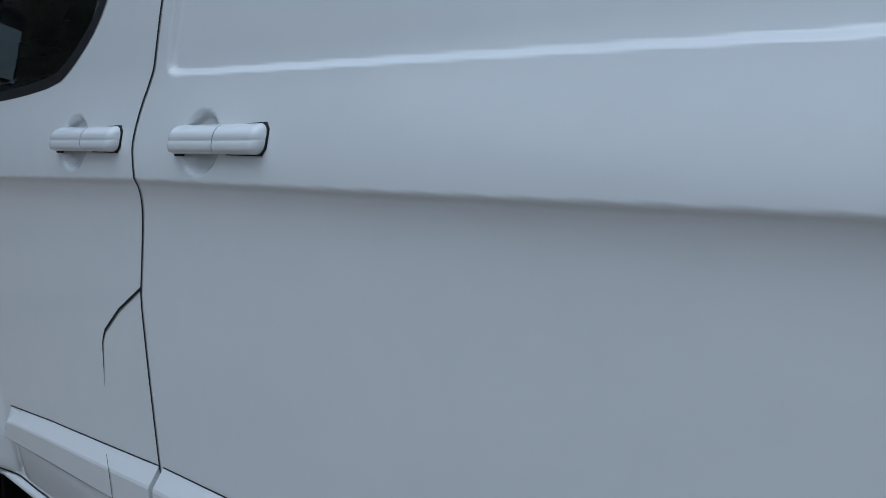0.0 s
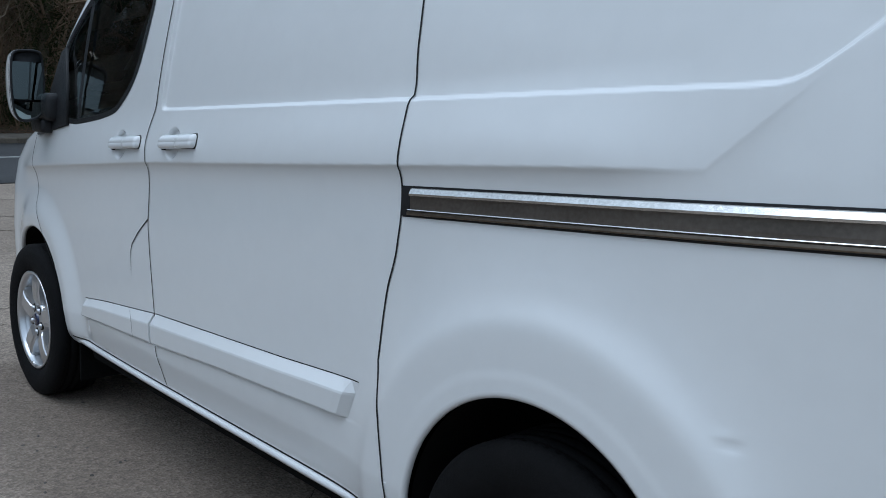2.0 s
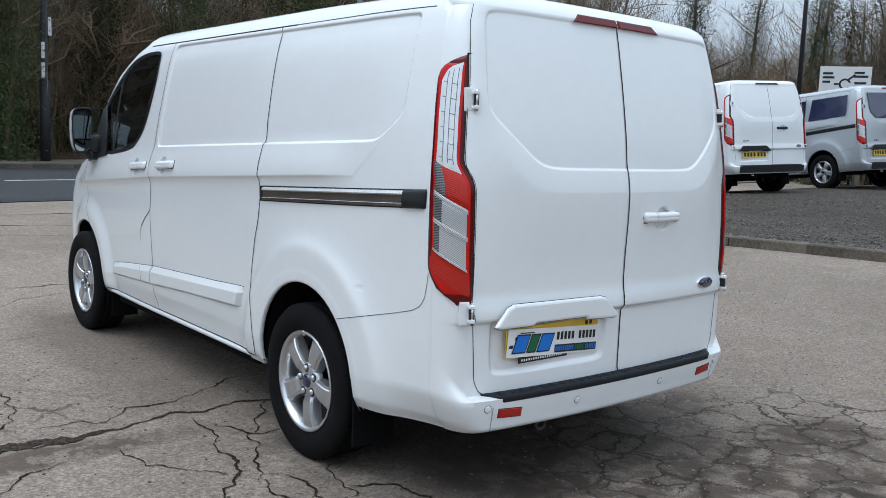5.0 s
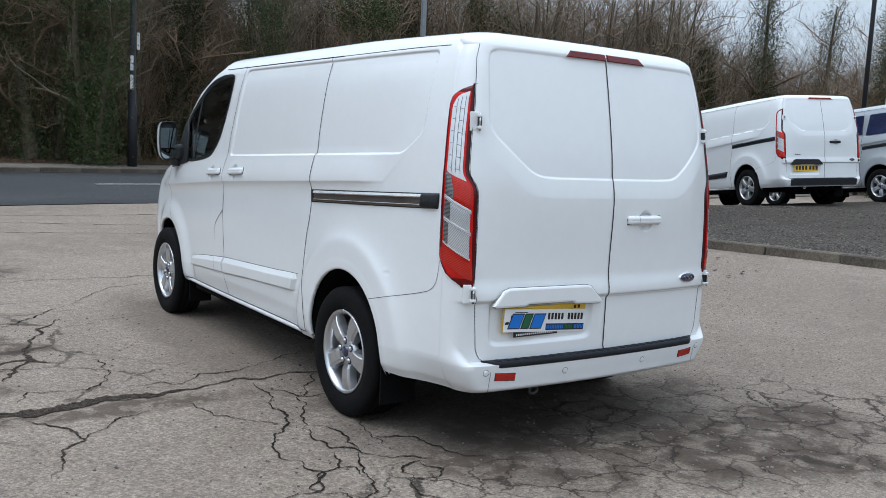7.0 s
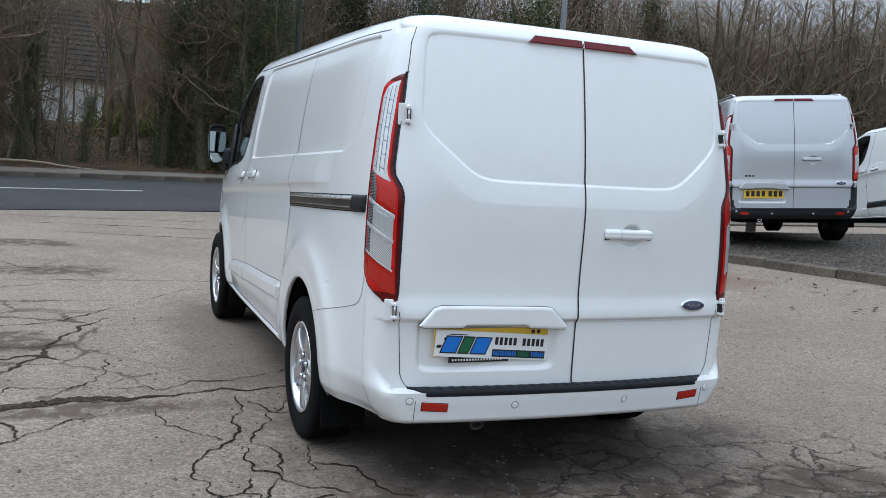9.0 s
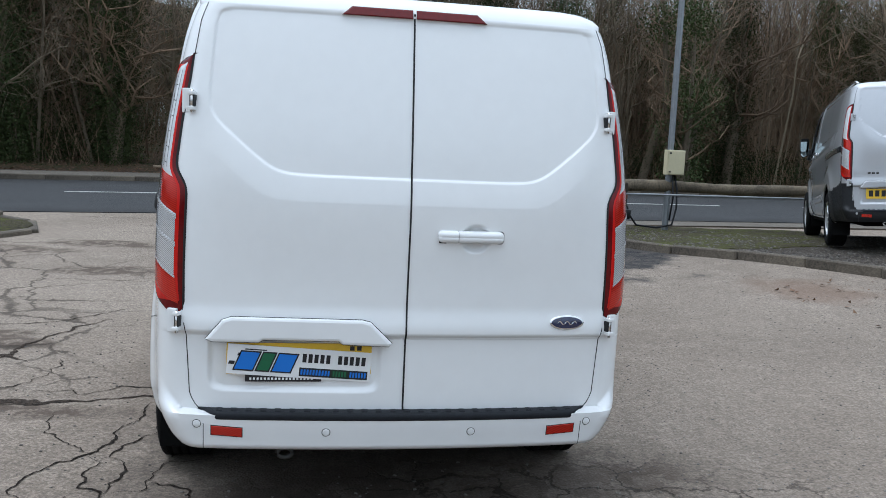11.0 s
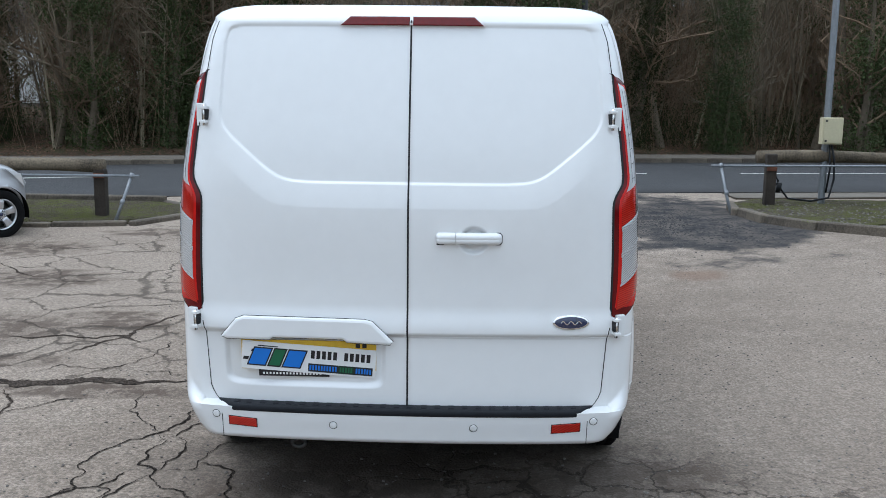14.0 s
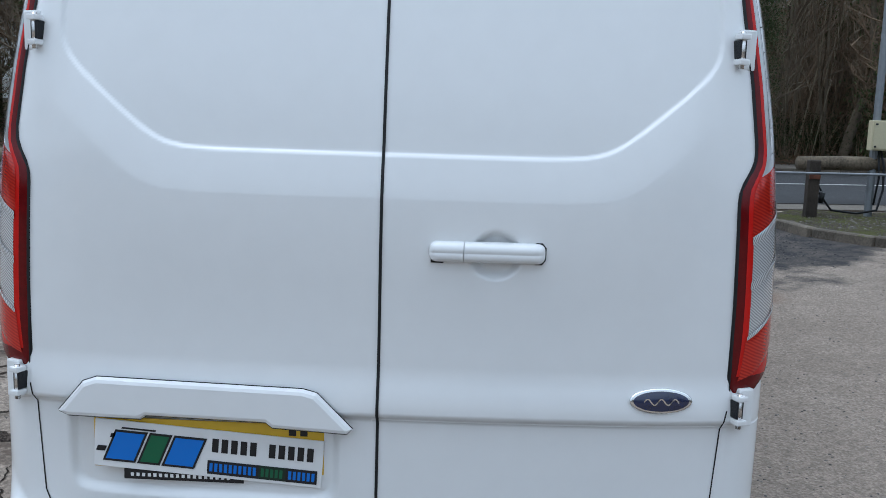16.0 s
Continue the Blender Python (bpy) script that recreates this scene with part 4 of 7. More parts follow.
def build_van(name, label, paint, fine=True, windows=False, dark_bumper=False, roof_rails=False, group="", show_plate=False, trim=True):
    van = thing(name, label, "van", group)
    doors = {}
    for sgn in (-1, 1):
        P, kinds, nb = body_half(sgn, fine and True)
        made = split_body(van, P, kinds, nb, sgn, paint)
        doors[sgn] = made
        if dark_bumper and "rear_bumper" in made:
            made["rear_bumper"].data.materials[0] = BLACK_PLASTIC if paint is SILVER_PAINT else paint
            if paint is not SILVER_PAINT:
                raw("bumper_panel", *rear_panel(sgn), BLACK_PLASTIC, van, "black bumper centre")
                side_trim(made.get("sliding_door") or made.get("side_panel"), -1.738, -0.585, sgn, BLACK_PLASTIC, tail=True)
        # panel gaps
        zz = np.linspace(0.345, 1.855, 60)
        gap = 0.0044 if fine else 0.009
        pieces = [side_line([(float(DOOR_SEAM(q)), q) for q in zz], sgn, gap),
                  side_line([(float(NOSE_SEAM(q)), q) for q in np.linspace(0.60, 1.22, 24)], sgn, 0.004),
                  side_line([(x, 0.347) for x in np.linspace(-2.56, -0.46, 40)], sgn, 0.006, 0.001)]
        slide = [side_line([(float(SLIDE_SEAM(q)), q) for q in zz], sgn, 0.0058),
                 side_line([(x, 1.857) for x in np.linspace(-2.05, -0.34, 40)], sgn, 0.006)]
        raw("roof_gutter", *side_line([(x, 1.857) for x in np.linspace(-0.34, 0.62, 24)], sgn, 0.004, 0.001), SOFT_GAP, van)
        for piece in pieces + (slide if sgn < 0 else []):
            raw("panel_gap", *piece, SEAM, van)
        xb = np.r_[np.linspace(0.262, 0.70, 24), np.linspace(0.705, 0.748, 24)]
        raw("bumper_gap", *side_line([(x, float(BUMPER_SEAM(x))) for x in xb], sgn, 0.0026, 0.001), SOFT_GAP, van)
        edge = [(float(REAR_EDGE(q)), q) for q in np.linspace(0.456, 1.86, 70)]
        pts = np.array([on_corner(corner_s(q, y=y), q, sgn, 0.003) if q > 0.78 else on_rear(y, q, sgn) for y, q in edge])
        raw("door_gap", *ribbon(pts, np.tile((1, 0, 0), (len(pts), 1)), 0.0030, 0.0015), SEAM, van)
        # front door: glass, rubber and handle
        door = made.get("front_door", van)
        raw("window_glass", *plate_form(WINDOW if sgn < 0 else WINDOW, 0.004, 0.001, lambda u, v, h: on_side(u, v, sgn, h - 0.014)), GLASS, door, "dark tinted side glass", smooth=False)
        loop = WINDOW + WINDOW[:1]
        raw("window_rubber", *side_line(loop, sgn, 0.020, 0.002), BLACK_PLASTIC, door)
        raw("window_bar", *side_line([(-2.47, 1.235), (-2.44, 1.68)], sgn, 0.03, -0.004), BLACK_PLASTIC, door)
        bar_handle(door, over_side, -2.055, -1.815, 1.145, 1.189, sgn, paint, tilt=0.014)
        if sgn < 0:
            bar_handle(made["sliding_door"], over_side, -1.645, -1.412, 1.167, 1.212, sgn, paint, tilt=0.014)
        if trim:
            side_trim(door, -2.46, -1.752, sgn, paint, nose=True)
            side_trim(made.get("sliding_door") or made.get("side_panel"), -1.738, -0.585, sgn, paint, tail=True)
        # sill
        xs = np.linspace(-2.55, -0.385, 40)
        verts = []
        for x in xs:
            for dz, dy in ((0.343, -0.02), (0.340, 0.003), (0.331, 0.006), (0.320, -0.001), (0.312, -0.02)):
                verts.append((x, sgn * (float(side_y(x, 0.40)) + dy - 0.004), dz))
        faces = [(i * 5 + j, i * 5 + j + 1, (i + 1) * 5 + j + 1, (i + 1) * 5 + j) for i in range(39) for j in range(4)]
        raw("sill", verts, faces if sgn < 0 else [q[::-1] for q in faces], paint, van)
        # arch lips and liners
        for (cx, cz), nm in ((REAR_ARCH, "rear"), (FRONT_ARCH, "front")):
            a = np.linspace(math.radians(-14 if nm == "rear" else -5.5), math.radians(186 if nm == "rear" else 194), 60)
            ring = []
            for rad, dy in ((ARCH_R + 0.010, 0.0010), (ARCH_R + 0.002, 0.0014), (ARCH_R - 0.005, -0.002), (ARCH_R - 0.006, -0.012), (ARCH_R - 0.001, -0.020)):
                px, pz = cx + rad * np.cos(a), cz + rad * np.sin(a)
                ring.append(on_side(cx + ARCH_R * np.cos(a), np.maximum(cz + ARCH_R * np.sin(a), 0.28), sgn, dy))
                if nm == "front":
                    ring[-1][:, 1] = sgn * (nose_y(cx + ARCH_R * np.cos(a), np.maximum(cz + ARCH_R * np.sin(a), 0.34)) + dy)
                ring[-1][:, 0], ring[-1][:, 2] = px, pz
            verts = np.concatenate(ring)
            k = len(a)
            faces = [(j * k + i, j * k + i + 1, (j + 1) * k + i + 1, (j + 1) * k + i) for j in range(4) for i in range(k - 1)]
            raw("arch_lip", verts, [q[::-1] for q in faces] if sgn < 0 else faces, paint, van)
            liner = []
            for yy in (float(side_y(cx, 0.5)) + 0.004, 0.55):
                edge_y = nose_y(cx + ARCH_R * np.cos(a), np.maximum(cz + ARCH_R * np.sin(a), 0.34)) - 0.012 if nm == "front" else np.full(len(a), 9.0)
                liner += [(cx + (ARCH_R - 0.003) * math.cos(t), sgn * min(yy, float(e)), cz + (ARCH_R - 0.003) * math.sin(t)) for t, e in zip(a, edge_y)]
            faces = [(i, i + 1, k + i + 1, k + i) for i in range(k - 1)] + [tuple(k + i for i in range(k))]
            raw("arch_liner", liner, faces, UNDERSIDE, van)
        # rear mud flap
        bm = bmesh.new()
        box(bm, 0.345, 0.357, 0.70, 0.905, 0.14, 0.42, 0.004, Matrix.Diagonal((1, sgn, 1, 1)))
        part("mud_flap", bm, UNDERSIDE, van)
        bm = bmesh.new()
        box(bm, -2.56, -2.548, 0.70, 0.87, 0.15, 0.40, 0.004, Matrix.Diagonal((1, sgn, 1, 1)))
        part("mud_flap", bm, UNDERSIDE, van)
        tail_light(van, sgn, fine)
        hinge(van, 0.748, 1.527, sgn, paint)
        hinge(van, 0.782, 0.772, sgn, paint)
        wing_mirror(van, sgn, paint)
        for axle, z in ((-0.008, 0.331), (-2.97, 0.334)):
            w = build_wheel("wheel", Matrix.Translation((axle, sgn * 0.822, z)) @ Matrix.Rotation(0.5 + axle, 4, "Y"), sgn, True, fine)
            w.parent = van
        # side reflector or rails
        if roof_rails:
            x = np.linspace(-1.9, 0.6, 18)
            raw("roof_rail", *tube([(q, sgn * 0.68, 1.985 - 0.05 * (abs(q + 0.65) / 1.25) ** 8) for q in x], 0.016, 8), STEEL, van)
        # bumper reflector and sensors
        quad = [(0.55, 0.372), (0.655, 0.379), (0.655, 0.412), (0.55, 0.405)]
        raw("reflector", *plate_form(quad, 0.004, 0.0015, lambda u, v, h: on_rear(u, v, sgn, h)), RED_BRIGHT, van, "red bumper reflector", smooth=False)
        raw("reflector_rim", *plate_form([(0.5475, 0.3695), (0.6575, 0.3765), (0.6575, 0.4145), (0.5475, 0.4075)], 0.0018, 0.0006, lambda u, v, h: on_rear(u, v, sgn, h)), SEAM, van, smooth=False)
        raw("bumper_split", *ribbon(np.array([on_rear(0.682, q, sgn) for q in np.linspace(0.320, 0.42, 12)]), np.tile((1, 0, 0), (12, 1)), 0.0026, 0.001), SOFT_GAP, van)
        for sy, sz in ((0.26, 0.392), (0.705, 0.418)):
            raw("parking_sensor", *plate_form(oval(sy, sz, 0.013, 0.013, 20), 0.003, 0.001, lambda u, v, h: on_rear(u, v, sgn, h)), paint, van)
            raw("sensor_ring", *ribbon(np.array([on_rear(u, v, sgn) for u, v in oval(sy, sz, 0.0145, 0.0145, 20) + oval(sy, sz, 0.0145, 0.0145, 20)[:1]]), np.tile((1, 0, 0), (21, 1)), 0.0022, 0.001), SOFT_GAP, van)
    # rail of the sliding door
    zr = table([(-0.46, 1.108), (0.78, 1.172)])
    hh = 0.033
    def rail_form(x0, x1, w0, w1, d0, d1, mat, nm, lab=""):
        xs = np.linspace(x0, x1, 40)
        verts = []
        for x in xs:
            c = float(zr(x))
            lean = 0.35 if nm == "rail_upper_lip" else 1.0
            for w, d in ((w0, d0), (w0 + 0.1 * (w1 - w0), d1), (w0 + 0.35 * (w1 - w0), d1 + 0.001), (w1 - 0.1 * (w1 - w0), d0 + lean * (d1 - d0)), (w1, d0)):
                verts.append(on_side(x, c + hh * w, -1, 0) * (1, 1, 1) + (0, -d, 0))
        faces = [(i * 5 + j, i * 5 + j + 1, (i + 1) * 5 + j + 1, (i + 1) * 5 + j) for i in range(39) for j in range(4)]
        faces += [tuple(range(5))[::-1], tuple(39 * 5 + j for j in range(5))]
        return raw(nm, verts, [q[::-1] for q in faces], mat if fine or paint is SILVER_PAINT else BLACK_PLASTIC, van, lab if fine else "", smooth=False)
    rail_form(-0.447, 0.722, -1.06, 1.06, 0.001, 0.002, SEAM, "rail_gap")
    rail_form(-0.419, 0.655, -0.95, 0.95, 0.001, 0.0035, RAIL_DARK, "slide_rail", "greasy bronze slide rail")
    rail_form(-0.412, 0.655, 0.36, 0.92, 0.003, 0.013, STEEL, "rail_upper_lip", "polished steel lip")
    rail_form(-0.420, 0.655, -0.58, -0.49, 0.003, 0.011, STEEL, "rail_lower_lip", "polished steel lip")
    rail_form(-0.425, 0.655, -0.92, -0.62, 0.003, 0.008, BRONZE, "rail_foot")
    rail_form(-0.448, -0.418, -0.98, 0.98, 0.003, 0.0042, SEAM, "rail_mouth")
    # black end cap
    verts, xs = [], np.linspace(0.612, 0.724, 14)
    for i, x in enumerate(xs):
        f = i / 13
        tip = math.sqrt(max(0.03, min(1, f / 0.08 + 0.1, (1 - f) / 0.15)))
        c = float(zr(x))
        for w, d in ((-1.05, 0), (-1.0, 0.6), (-0.7, 1.0), (0.0, 1.05), (0.25, 0.95), (0.7, 0.95), (1.0, 0.6), (1.05, 0)):
            verts.append(on_side(x, c + hh * w * (0.8 + 0.2 * tip), -1, 0.002 + 0.018 * d * tip))
    faces = [(i * 8 + j, i * 8 + j + 1, (i + 1) * 8 + j + 1, (i + 1) * 8 + j) for i in range(13) for j in range(7)]
    faces += [tuple(range(8))[::-1], tuple(13 * 8 + j for j in range(8))]
    raw("rail_end_cap", verts, [q[::-1] for q in faces], BLACK_PLASTIC, van, "black plastic end cap")
    # fuel flap
    raw("fuel_flap_gap", *join(side_line([(-1.79, 0.915), (-1.87, 0.862), (-1.925, 0.812)], -1, 0.0055), side_line([(-1.925, 0.812), (-1.937, 0.79), (-1.938, 0.70)], -1, (0.005, 0.004, 0.0005), 0.001)), SEAM, doors[-1].get("front_door", van))
    # tail: split, brake lamp, handle, badge, plate garnish
    zz = np.linspace(0.456, 1.862, 60)
    pts = np.array([on_rear(0.012, q, 1) for q in zz])
    raw("door_gap", *ribbon(pts, np.tile((1, 0, 0), (60, 1)), 0.0065, 0.0025), SEAM, van)
    left, right = doors[-1]["rear_door"], doors[1]["rear_door"]
    for side, outline in ((-1, [(-0.245, 1.853), (0.006, 1.853), (0.006, 1.886), (-0.21, 1.886)]), (1, [(0.018, 1.853), (0.275, 1.853), (0.24, 1.886), (0.018, 1.886)])):
        def lay(u, v, h):
            p = on_rear(abs(u), min(v, 1.86), -1 if u < 0 else 1, h)
            return (p[0] - 0.55 * max(0, v - 1.86), p[1], v)
        raw("brake_light", *plate_form(outline, 0.012, 0.004, lay), RED_DEEP, left if side < 0 else right, "red high-level brake lamp", smooth=False)
    bar_handle(right, over_rear, 0.112, 0.352, 1.074, 1.117, 1, paint if not dark_bumper or paint is SILVER_PAINT else BLACK_PLASTIC, key_right=False)
    lay_r = lambda u, v, h: on_rear(u, v, 1, h)
    raw("badge_rim", *plate_form(oval(0.612, 0.788, 0.068, 0.027, 36), 0.006, 0.003, lay_r), CHROME, right, "chrome oval badge rim")
    raw("badge", *plate_form(oval(0.612, 0.788, 0.060, 0.021, 36), 0.0075, 0.001, lay_r), NAVY, right, "dark blue oval badge")
    t = np.linspace(0, 1, 40)
    wave = [(0.575 + 0.075 * f, 0.787 + 0.006 * math.sin(f * 16)) for f in t]
    raw("badge_stroke", *ribbon(np.array([on_rear(u, v, 1) for u, v in wave]), np.tile((1, 0, 0), (40, 1)), 0.0028, 0.0085), CHROME, right)
    def lay_l(u, v, h):
        return (float(on_rear(0.04, 0.77, -1)[0]) - 0.0505 * (abs(u) - 0.04) + 0.012 + h - 0.004, u, v)
    garnish = [(-0.682, 0.716), (-0.66, 0.706), (-0.50, 0.706), (-0.485, 0.715), (-0.225, 0.715), (-0.21, 0.704), (-0.05, 0.700), (-0.038, 0.712), (-0.115, 0.786), (-0.145, 0.793), (-0.595, 0.795), (-0.625, 0.784)]
    raw("plate_garnish", *plate_form(garnish, 0.017, 0.011, lay_l), paint if not dark_bumper or paint is SILVER_PAINT else BLACK_PLASTIC, left, smooth=False)
    gl = garnish + garnish[:1]
    raw("garnish_gap", *ribbon(np.array([np.array(lay_l(u, v, 0.004)) for u, v in gl]), np.tile((1, 0, 0), (len(gl), 1)), 0.004, 0.0), SEAM, left)
    px = float(on_rear(0.35, 0.62, -1)[0]) + 0.004
    bm = bmesh.new()
    box(bm, px, px + 0.004, -0.610, -0.104, 0.588, 0.700, 0.001)
    plate = part("number_plate", bm, YELLOW_PLATE, left, "yellow rear plate")
    if show_plate:
        m = Matrix.Translation((px + 0.0065, -0.357, 0.630)) @ Matrix.Rotation(radians(-3.6), 4, "X")
        bm = bmesh.new()
        box(bm, 0, 0.004, -0.251, 0.251, -0.0535, 0.0535, 0.0012, m)
        sp_ = part("show_plate", bm, WHITE_PLATE, left, "white dealer plate stuck on askew")
        o, rgt_, up, out = m @ Vector((0.0046, 0, 0)), (m.to_3x3() @ Vector((0, 1, 0))), (m.to_3x3() @ Vector((0, 0, 1))), Vector((0.0006, 0, 0))
        # figures as plain bars
        rows, u = [], 0.008
        for k in range(11):
            if k != 5:
                rows.append((u, 0.004, 0.014, 0.031))
            u += 0.0208
        bars(o, rgt_, up, out, rows, sp_, INK)
        bars(o, rgt_, up, out, [(0.000, -0.046, 0.113, 0.031), (0.172, -0.046, 0.069, 0.031)], sp_, INK, "name_band")
        bars(o, rgt_, up, out, [(0.113, -0.046, 0.059, 0.031)], sp_, DARK_GREEN, "name_band")
        words = [(0.005 + 0.0106 * k, -0.040, 0.0068, 0.019) for k in range(10)] + [(0.178 + 0.0102 * k, -0.040, 0.0066, 0.019) for k in range(6)]
        bars(o, rgt_, up, out * 1.8, words, sp_, BLUE_INK, "name_bars")
        bars(o, rgt_, up, out * 1.8, [(0.118 + 0.0102 * k, -0.040, 0.0066, 0.019) for k in range(5)], sp_, GREEN_INK, "name_bars")
        # emblem: two slanting blue brackets and a green post between, with a car outline behind
        def slant(u, v, w, h, s=0.35):
            return [o + rgt_ * (a + s * b) + up * b + out * 1.5 for a, b in ((u, v), (u + w, v), (u + w, v + h), (u, v + h))], [(0, 1, 2, 3)]
        for u, w, mt in ((-0.212, 0.062, BLUE_INK), (-0.136, 0.040, GREEN_INK), (-0.082, 0.062, BLUE_INK)):
            for grow, m2, lift in ((0.005, INK, 0.0), (0.0, mt, 0.0006)):
                v, f = slant(u - grow, -0.034 - grow, w + 2 * grow, 0.062 + 2 * grow)
                raw("emblem" if lift else "emblem_shadow", [q + Vector((lift, 0, 0)) for q in v], f, m2, sp_, smooth=False)
        for u, v_, w, h in ((-0.240, -0.018, 0.020, 0.012), (-0.222, 0.014, 0.010, 0.010), (-0.205, 0.036, 0.075, 0.004)):
            v, f = slant(u, v_, w, h)
            raw("emblem_line", v, f, INK, sp_, smooth=False)
        bm = bmesh.new()
        box(bm, px + 0.004, px + 0.006, -0.545, -0.28, 0.562, 0.60, 0.001)
        st = part("dealer_strip", bm, INK, left, "black dealer strip under the plates")
        bars(Vector((px + 0.0065, -0.54, 0.565)), Vector((0, 1, 0)), Vector((0, 0, 1)), Vector((0, 0, 0)), [(0.01 + 0.0125 * k, 0.004, 0.007, 0.008) for k in range(18)], st, WHITE_PLATE)
        # top edge of the figures on the plate beneath
        bars(Vector((px + 0.0045, -0.357, 0.69)), Vector((0, 1, 0)), Vector((0, 0, 1)), Vector((0, 0, 0)), [(0.175, -0.015, 0.016, 0.016), (0.20, -0.015, 0.016, 0.016)], plate, INK)
    else:
        bars(Vector((px + 0.0048, -0.357, 0.60)), Vector((0, 1, 0)), Vector((0, 0, 1)), Vector((0, 0, 0)), [(-0.225 + 0.066 * k + (0.02 if k > 3 else 0), 0.012, 0.044, 0.07) for k in range(7)], plate, INK)
    if dark_bumper:
        bars(Vector((float(on_rear(0.5, 0.87, -1)[0]) + 0.004, -0.60, 0.87)), Vector((-0.04, 1, 0)), Vector((0, 0, 1)), Vector((0.002, 0, 0)), [(0.045 * k, 0, 0.030, 0.020) for k in range(7)] + [(0.13 + 0.032 * k, -0.035, 0.022, 0.014) for k in range(6)], left, ALLOY_DARK, "model_bar")
    # tread strip on the bumper: base and ribs
    def tread_rows(y0, y1, prof, n=60):
        v = []
        for y in np.linspace(y0, y1, n):
            xin = float(BODY_XR(0.465)) - float(bow(abs(y), 0.46)) - 0.006
            xout = float(on_rear(abs(y), 0.44, 1)[0])
            xout = xout + (xin + 0.004 - xout) * float(step(abs(y), 0.640, 0.705))
            for f, h in prof:
                v.append((xin + f * (xout - xin), y, 0.454 + h))
        k = len(prof)
        return v, [(i * k + j, i * k + j + 1, (i + 1) * k + j + 1, (i + 1) * k + j) for i in range(n - 1) for j in range(k - 1)]
    tread = raw("bumper_tread", *tread_rows(-0.705, 0.705, ((0.0, 0.010), (0.1, 0.011), (0.80, 0.009), (0.97, 0.0075), (1.05, 0.003), (1.075, -0.004), (1.075, -0.013), (1.03, -0.018), (0.9, -0.019))), TREAD_PLASTIC, van, "black ribbed bumper tread")
    for k in range(26):
        y = -0.63 + 1.26 * k / 25
        v, f = tread_rows(y - 0.010, y + 0.010, ((0.2, 0.009), (0.24, 0.0145), (0.72, 0.0125), (0.78, 0.006)), 2)
        raw("tread_rib", v, f, TREAD_PLASTIC, tread, smooth=False)
    # underside, exhaust, cab
    bm = bmesh.new()
    box(bm, -3.4, 0.60, -0.60, 0.60, 0.26, 0.52, 0.03)
    box(bm, -2.45, -0.55, -0.86, 0.86, 0.27, 0.50, 0.02)
    box(bm, 0.42, 0.80, -0.66, 0.66, 0.335, 0.45, 0.02)
    part("underbody", bm, UNDERSIDE, van)
    ring = [(0.90, -0.40 + 0.026 * math.cos(a), 0.300 + 0.017 * math.sin(a)) for a in np.linspace(0, 2 * math.pi, 17)]
    raw("towing_eye", *tube(ring, 0.008, 8, False), STEEL if not fine else ALLOY_DARK, van)
    bm = bmesh.new()
    box(bm, -1.66, -1.62, -0.74, 0.74, 0.5, 1.78, 0.01)
    part("bulkhead", bm, INTERIOR, van)
    bm = bmesh.new()
    box(bm, -2.95, -2.62, -0.78, 0.78, 0.9, 1.19, 0.05)
    part("dashboard", bm, INTERIOR, van)
    raw("steering_wheel", *tube([(-2.44 + 0.07 * math.sin(a), 0.38 + 0.18 * math.cos(a), 1.20 + 0.16 * math.sin(a)) for a in np.linspace(0, 2 * math.pi, 28)], 0.014, 8, False), INTERIOR, van)
    for yy in (-0.55, -0.1, 0.45):
        bm = bmesh.new()
        box(bm, -2.02, -1.86, yy - 0.2, yy + 0.2, 0.75, 1.36, 0.05)
        box(bm, -1.98, -1.88, yy - 0.11, yy + 0.11, 1.38, 1.55, 0.03)
        part("seat", bm, INTERIOR, van, smooth=True)
    if windows:
        for sgn in (-1, 1):
            for a, b in ((-1.50, -0.46), (-0.36, 0.52)):
                raw("window_glass", *plate_form([(a, 1.36), (b, 1.38), (b, 1.77), (a + 0.06, 1.77)], 0.006, 0.002, lambda u, v, h: on_side(u, v, sgn, h + 0.014)), NAVY, van, "dark privacy glass", smooth=False)
        for a, b in ((-0.64, -0.06), (0.09, 0.64)):
            raw("window_glass", *plate_form([(a, 1.40), (a + 0.12 * (a < -0.5), 1.30), (b - 0.12 * (b > 0.5), 1.30), (b, 1.40), (b, 1.78), (a, 1.78)], 0.006, 0.002, lambda u, v, h: on_rear(abs(u), v, -1 if u < 0 else 1, h + 0.012)), NAVY, van, "dark privacy glass", smooth=False)
    return van


# ---- ground materials ----
def mapped(nt, scale=1.0):
    co = nt.nodes.new("ShaderNodeTexCoord")
    mp = nt.nodes.new("ShaderNodeMapping")
    mp.inputs["Scale"].default_value = (scale, scale, scale)
    nt.links.new(co.outputs["Object"], mp.inputs["Vector"])
    return mp.outputs["Vector"]


def node(nt, kind, **values):
    n = nt.nodes.new(kind)
    for key, value in values.items():
        n.inputs[key.replace("_", " ")].default_value = value
    return n


def calc(nt, op, a, b=None, clamp=False):
    n = nt.nodes.new("ShaderNodeMath")
    n.operation, n.use_clamp = op, clamp
    for slot, v in ((0, a), (1, b)):
        if v is None:
            continue
        if isinstance(v, (int, float)):
            n.inputs[slot].default_value = v
        else:
            nt.links.new(v, n.inputs[slot])
    return n.outputs[0]


def span(nt, value, a, b, lo=0.0, hi=1.0):
    n = nt.nodes.new("ShaderNodeMapRange")
    n.interpolation_type = "SMOOTHSTEP"
    for key, v in (("From Min", a), ("From Max", b), ("To Min", lo), ("To Max", hi)):
        n.inputs[key].default_value = v
    nt.links.new(value, n.inputs["Value"])
    return n.outputs["Result"]


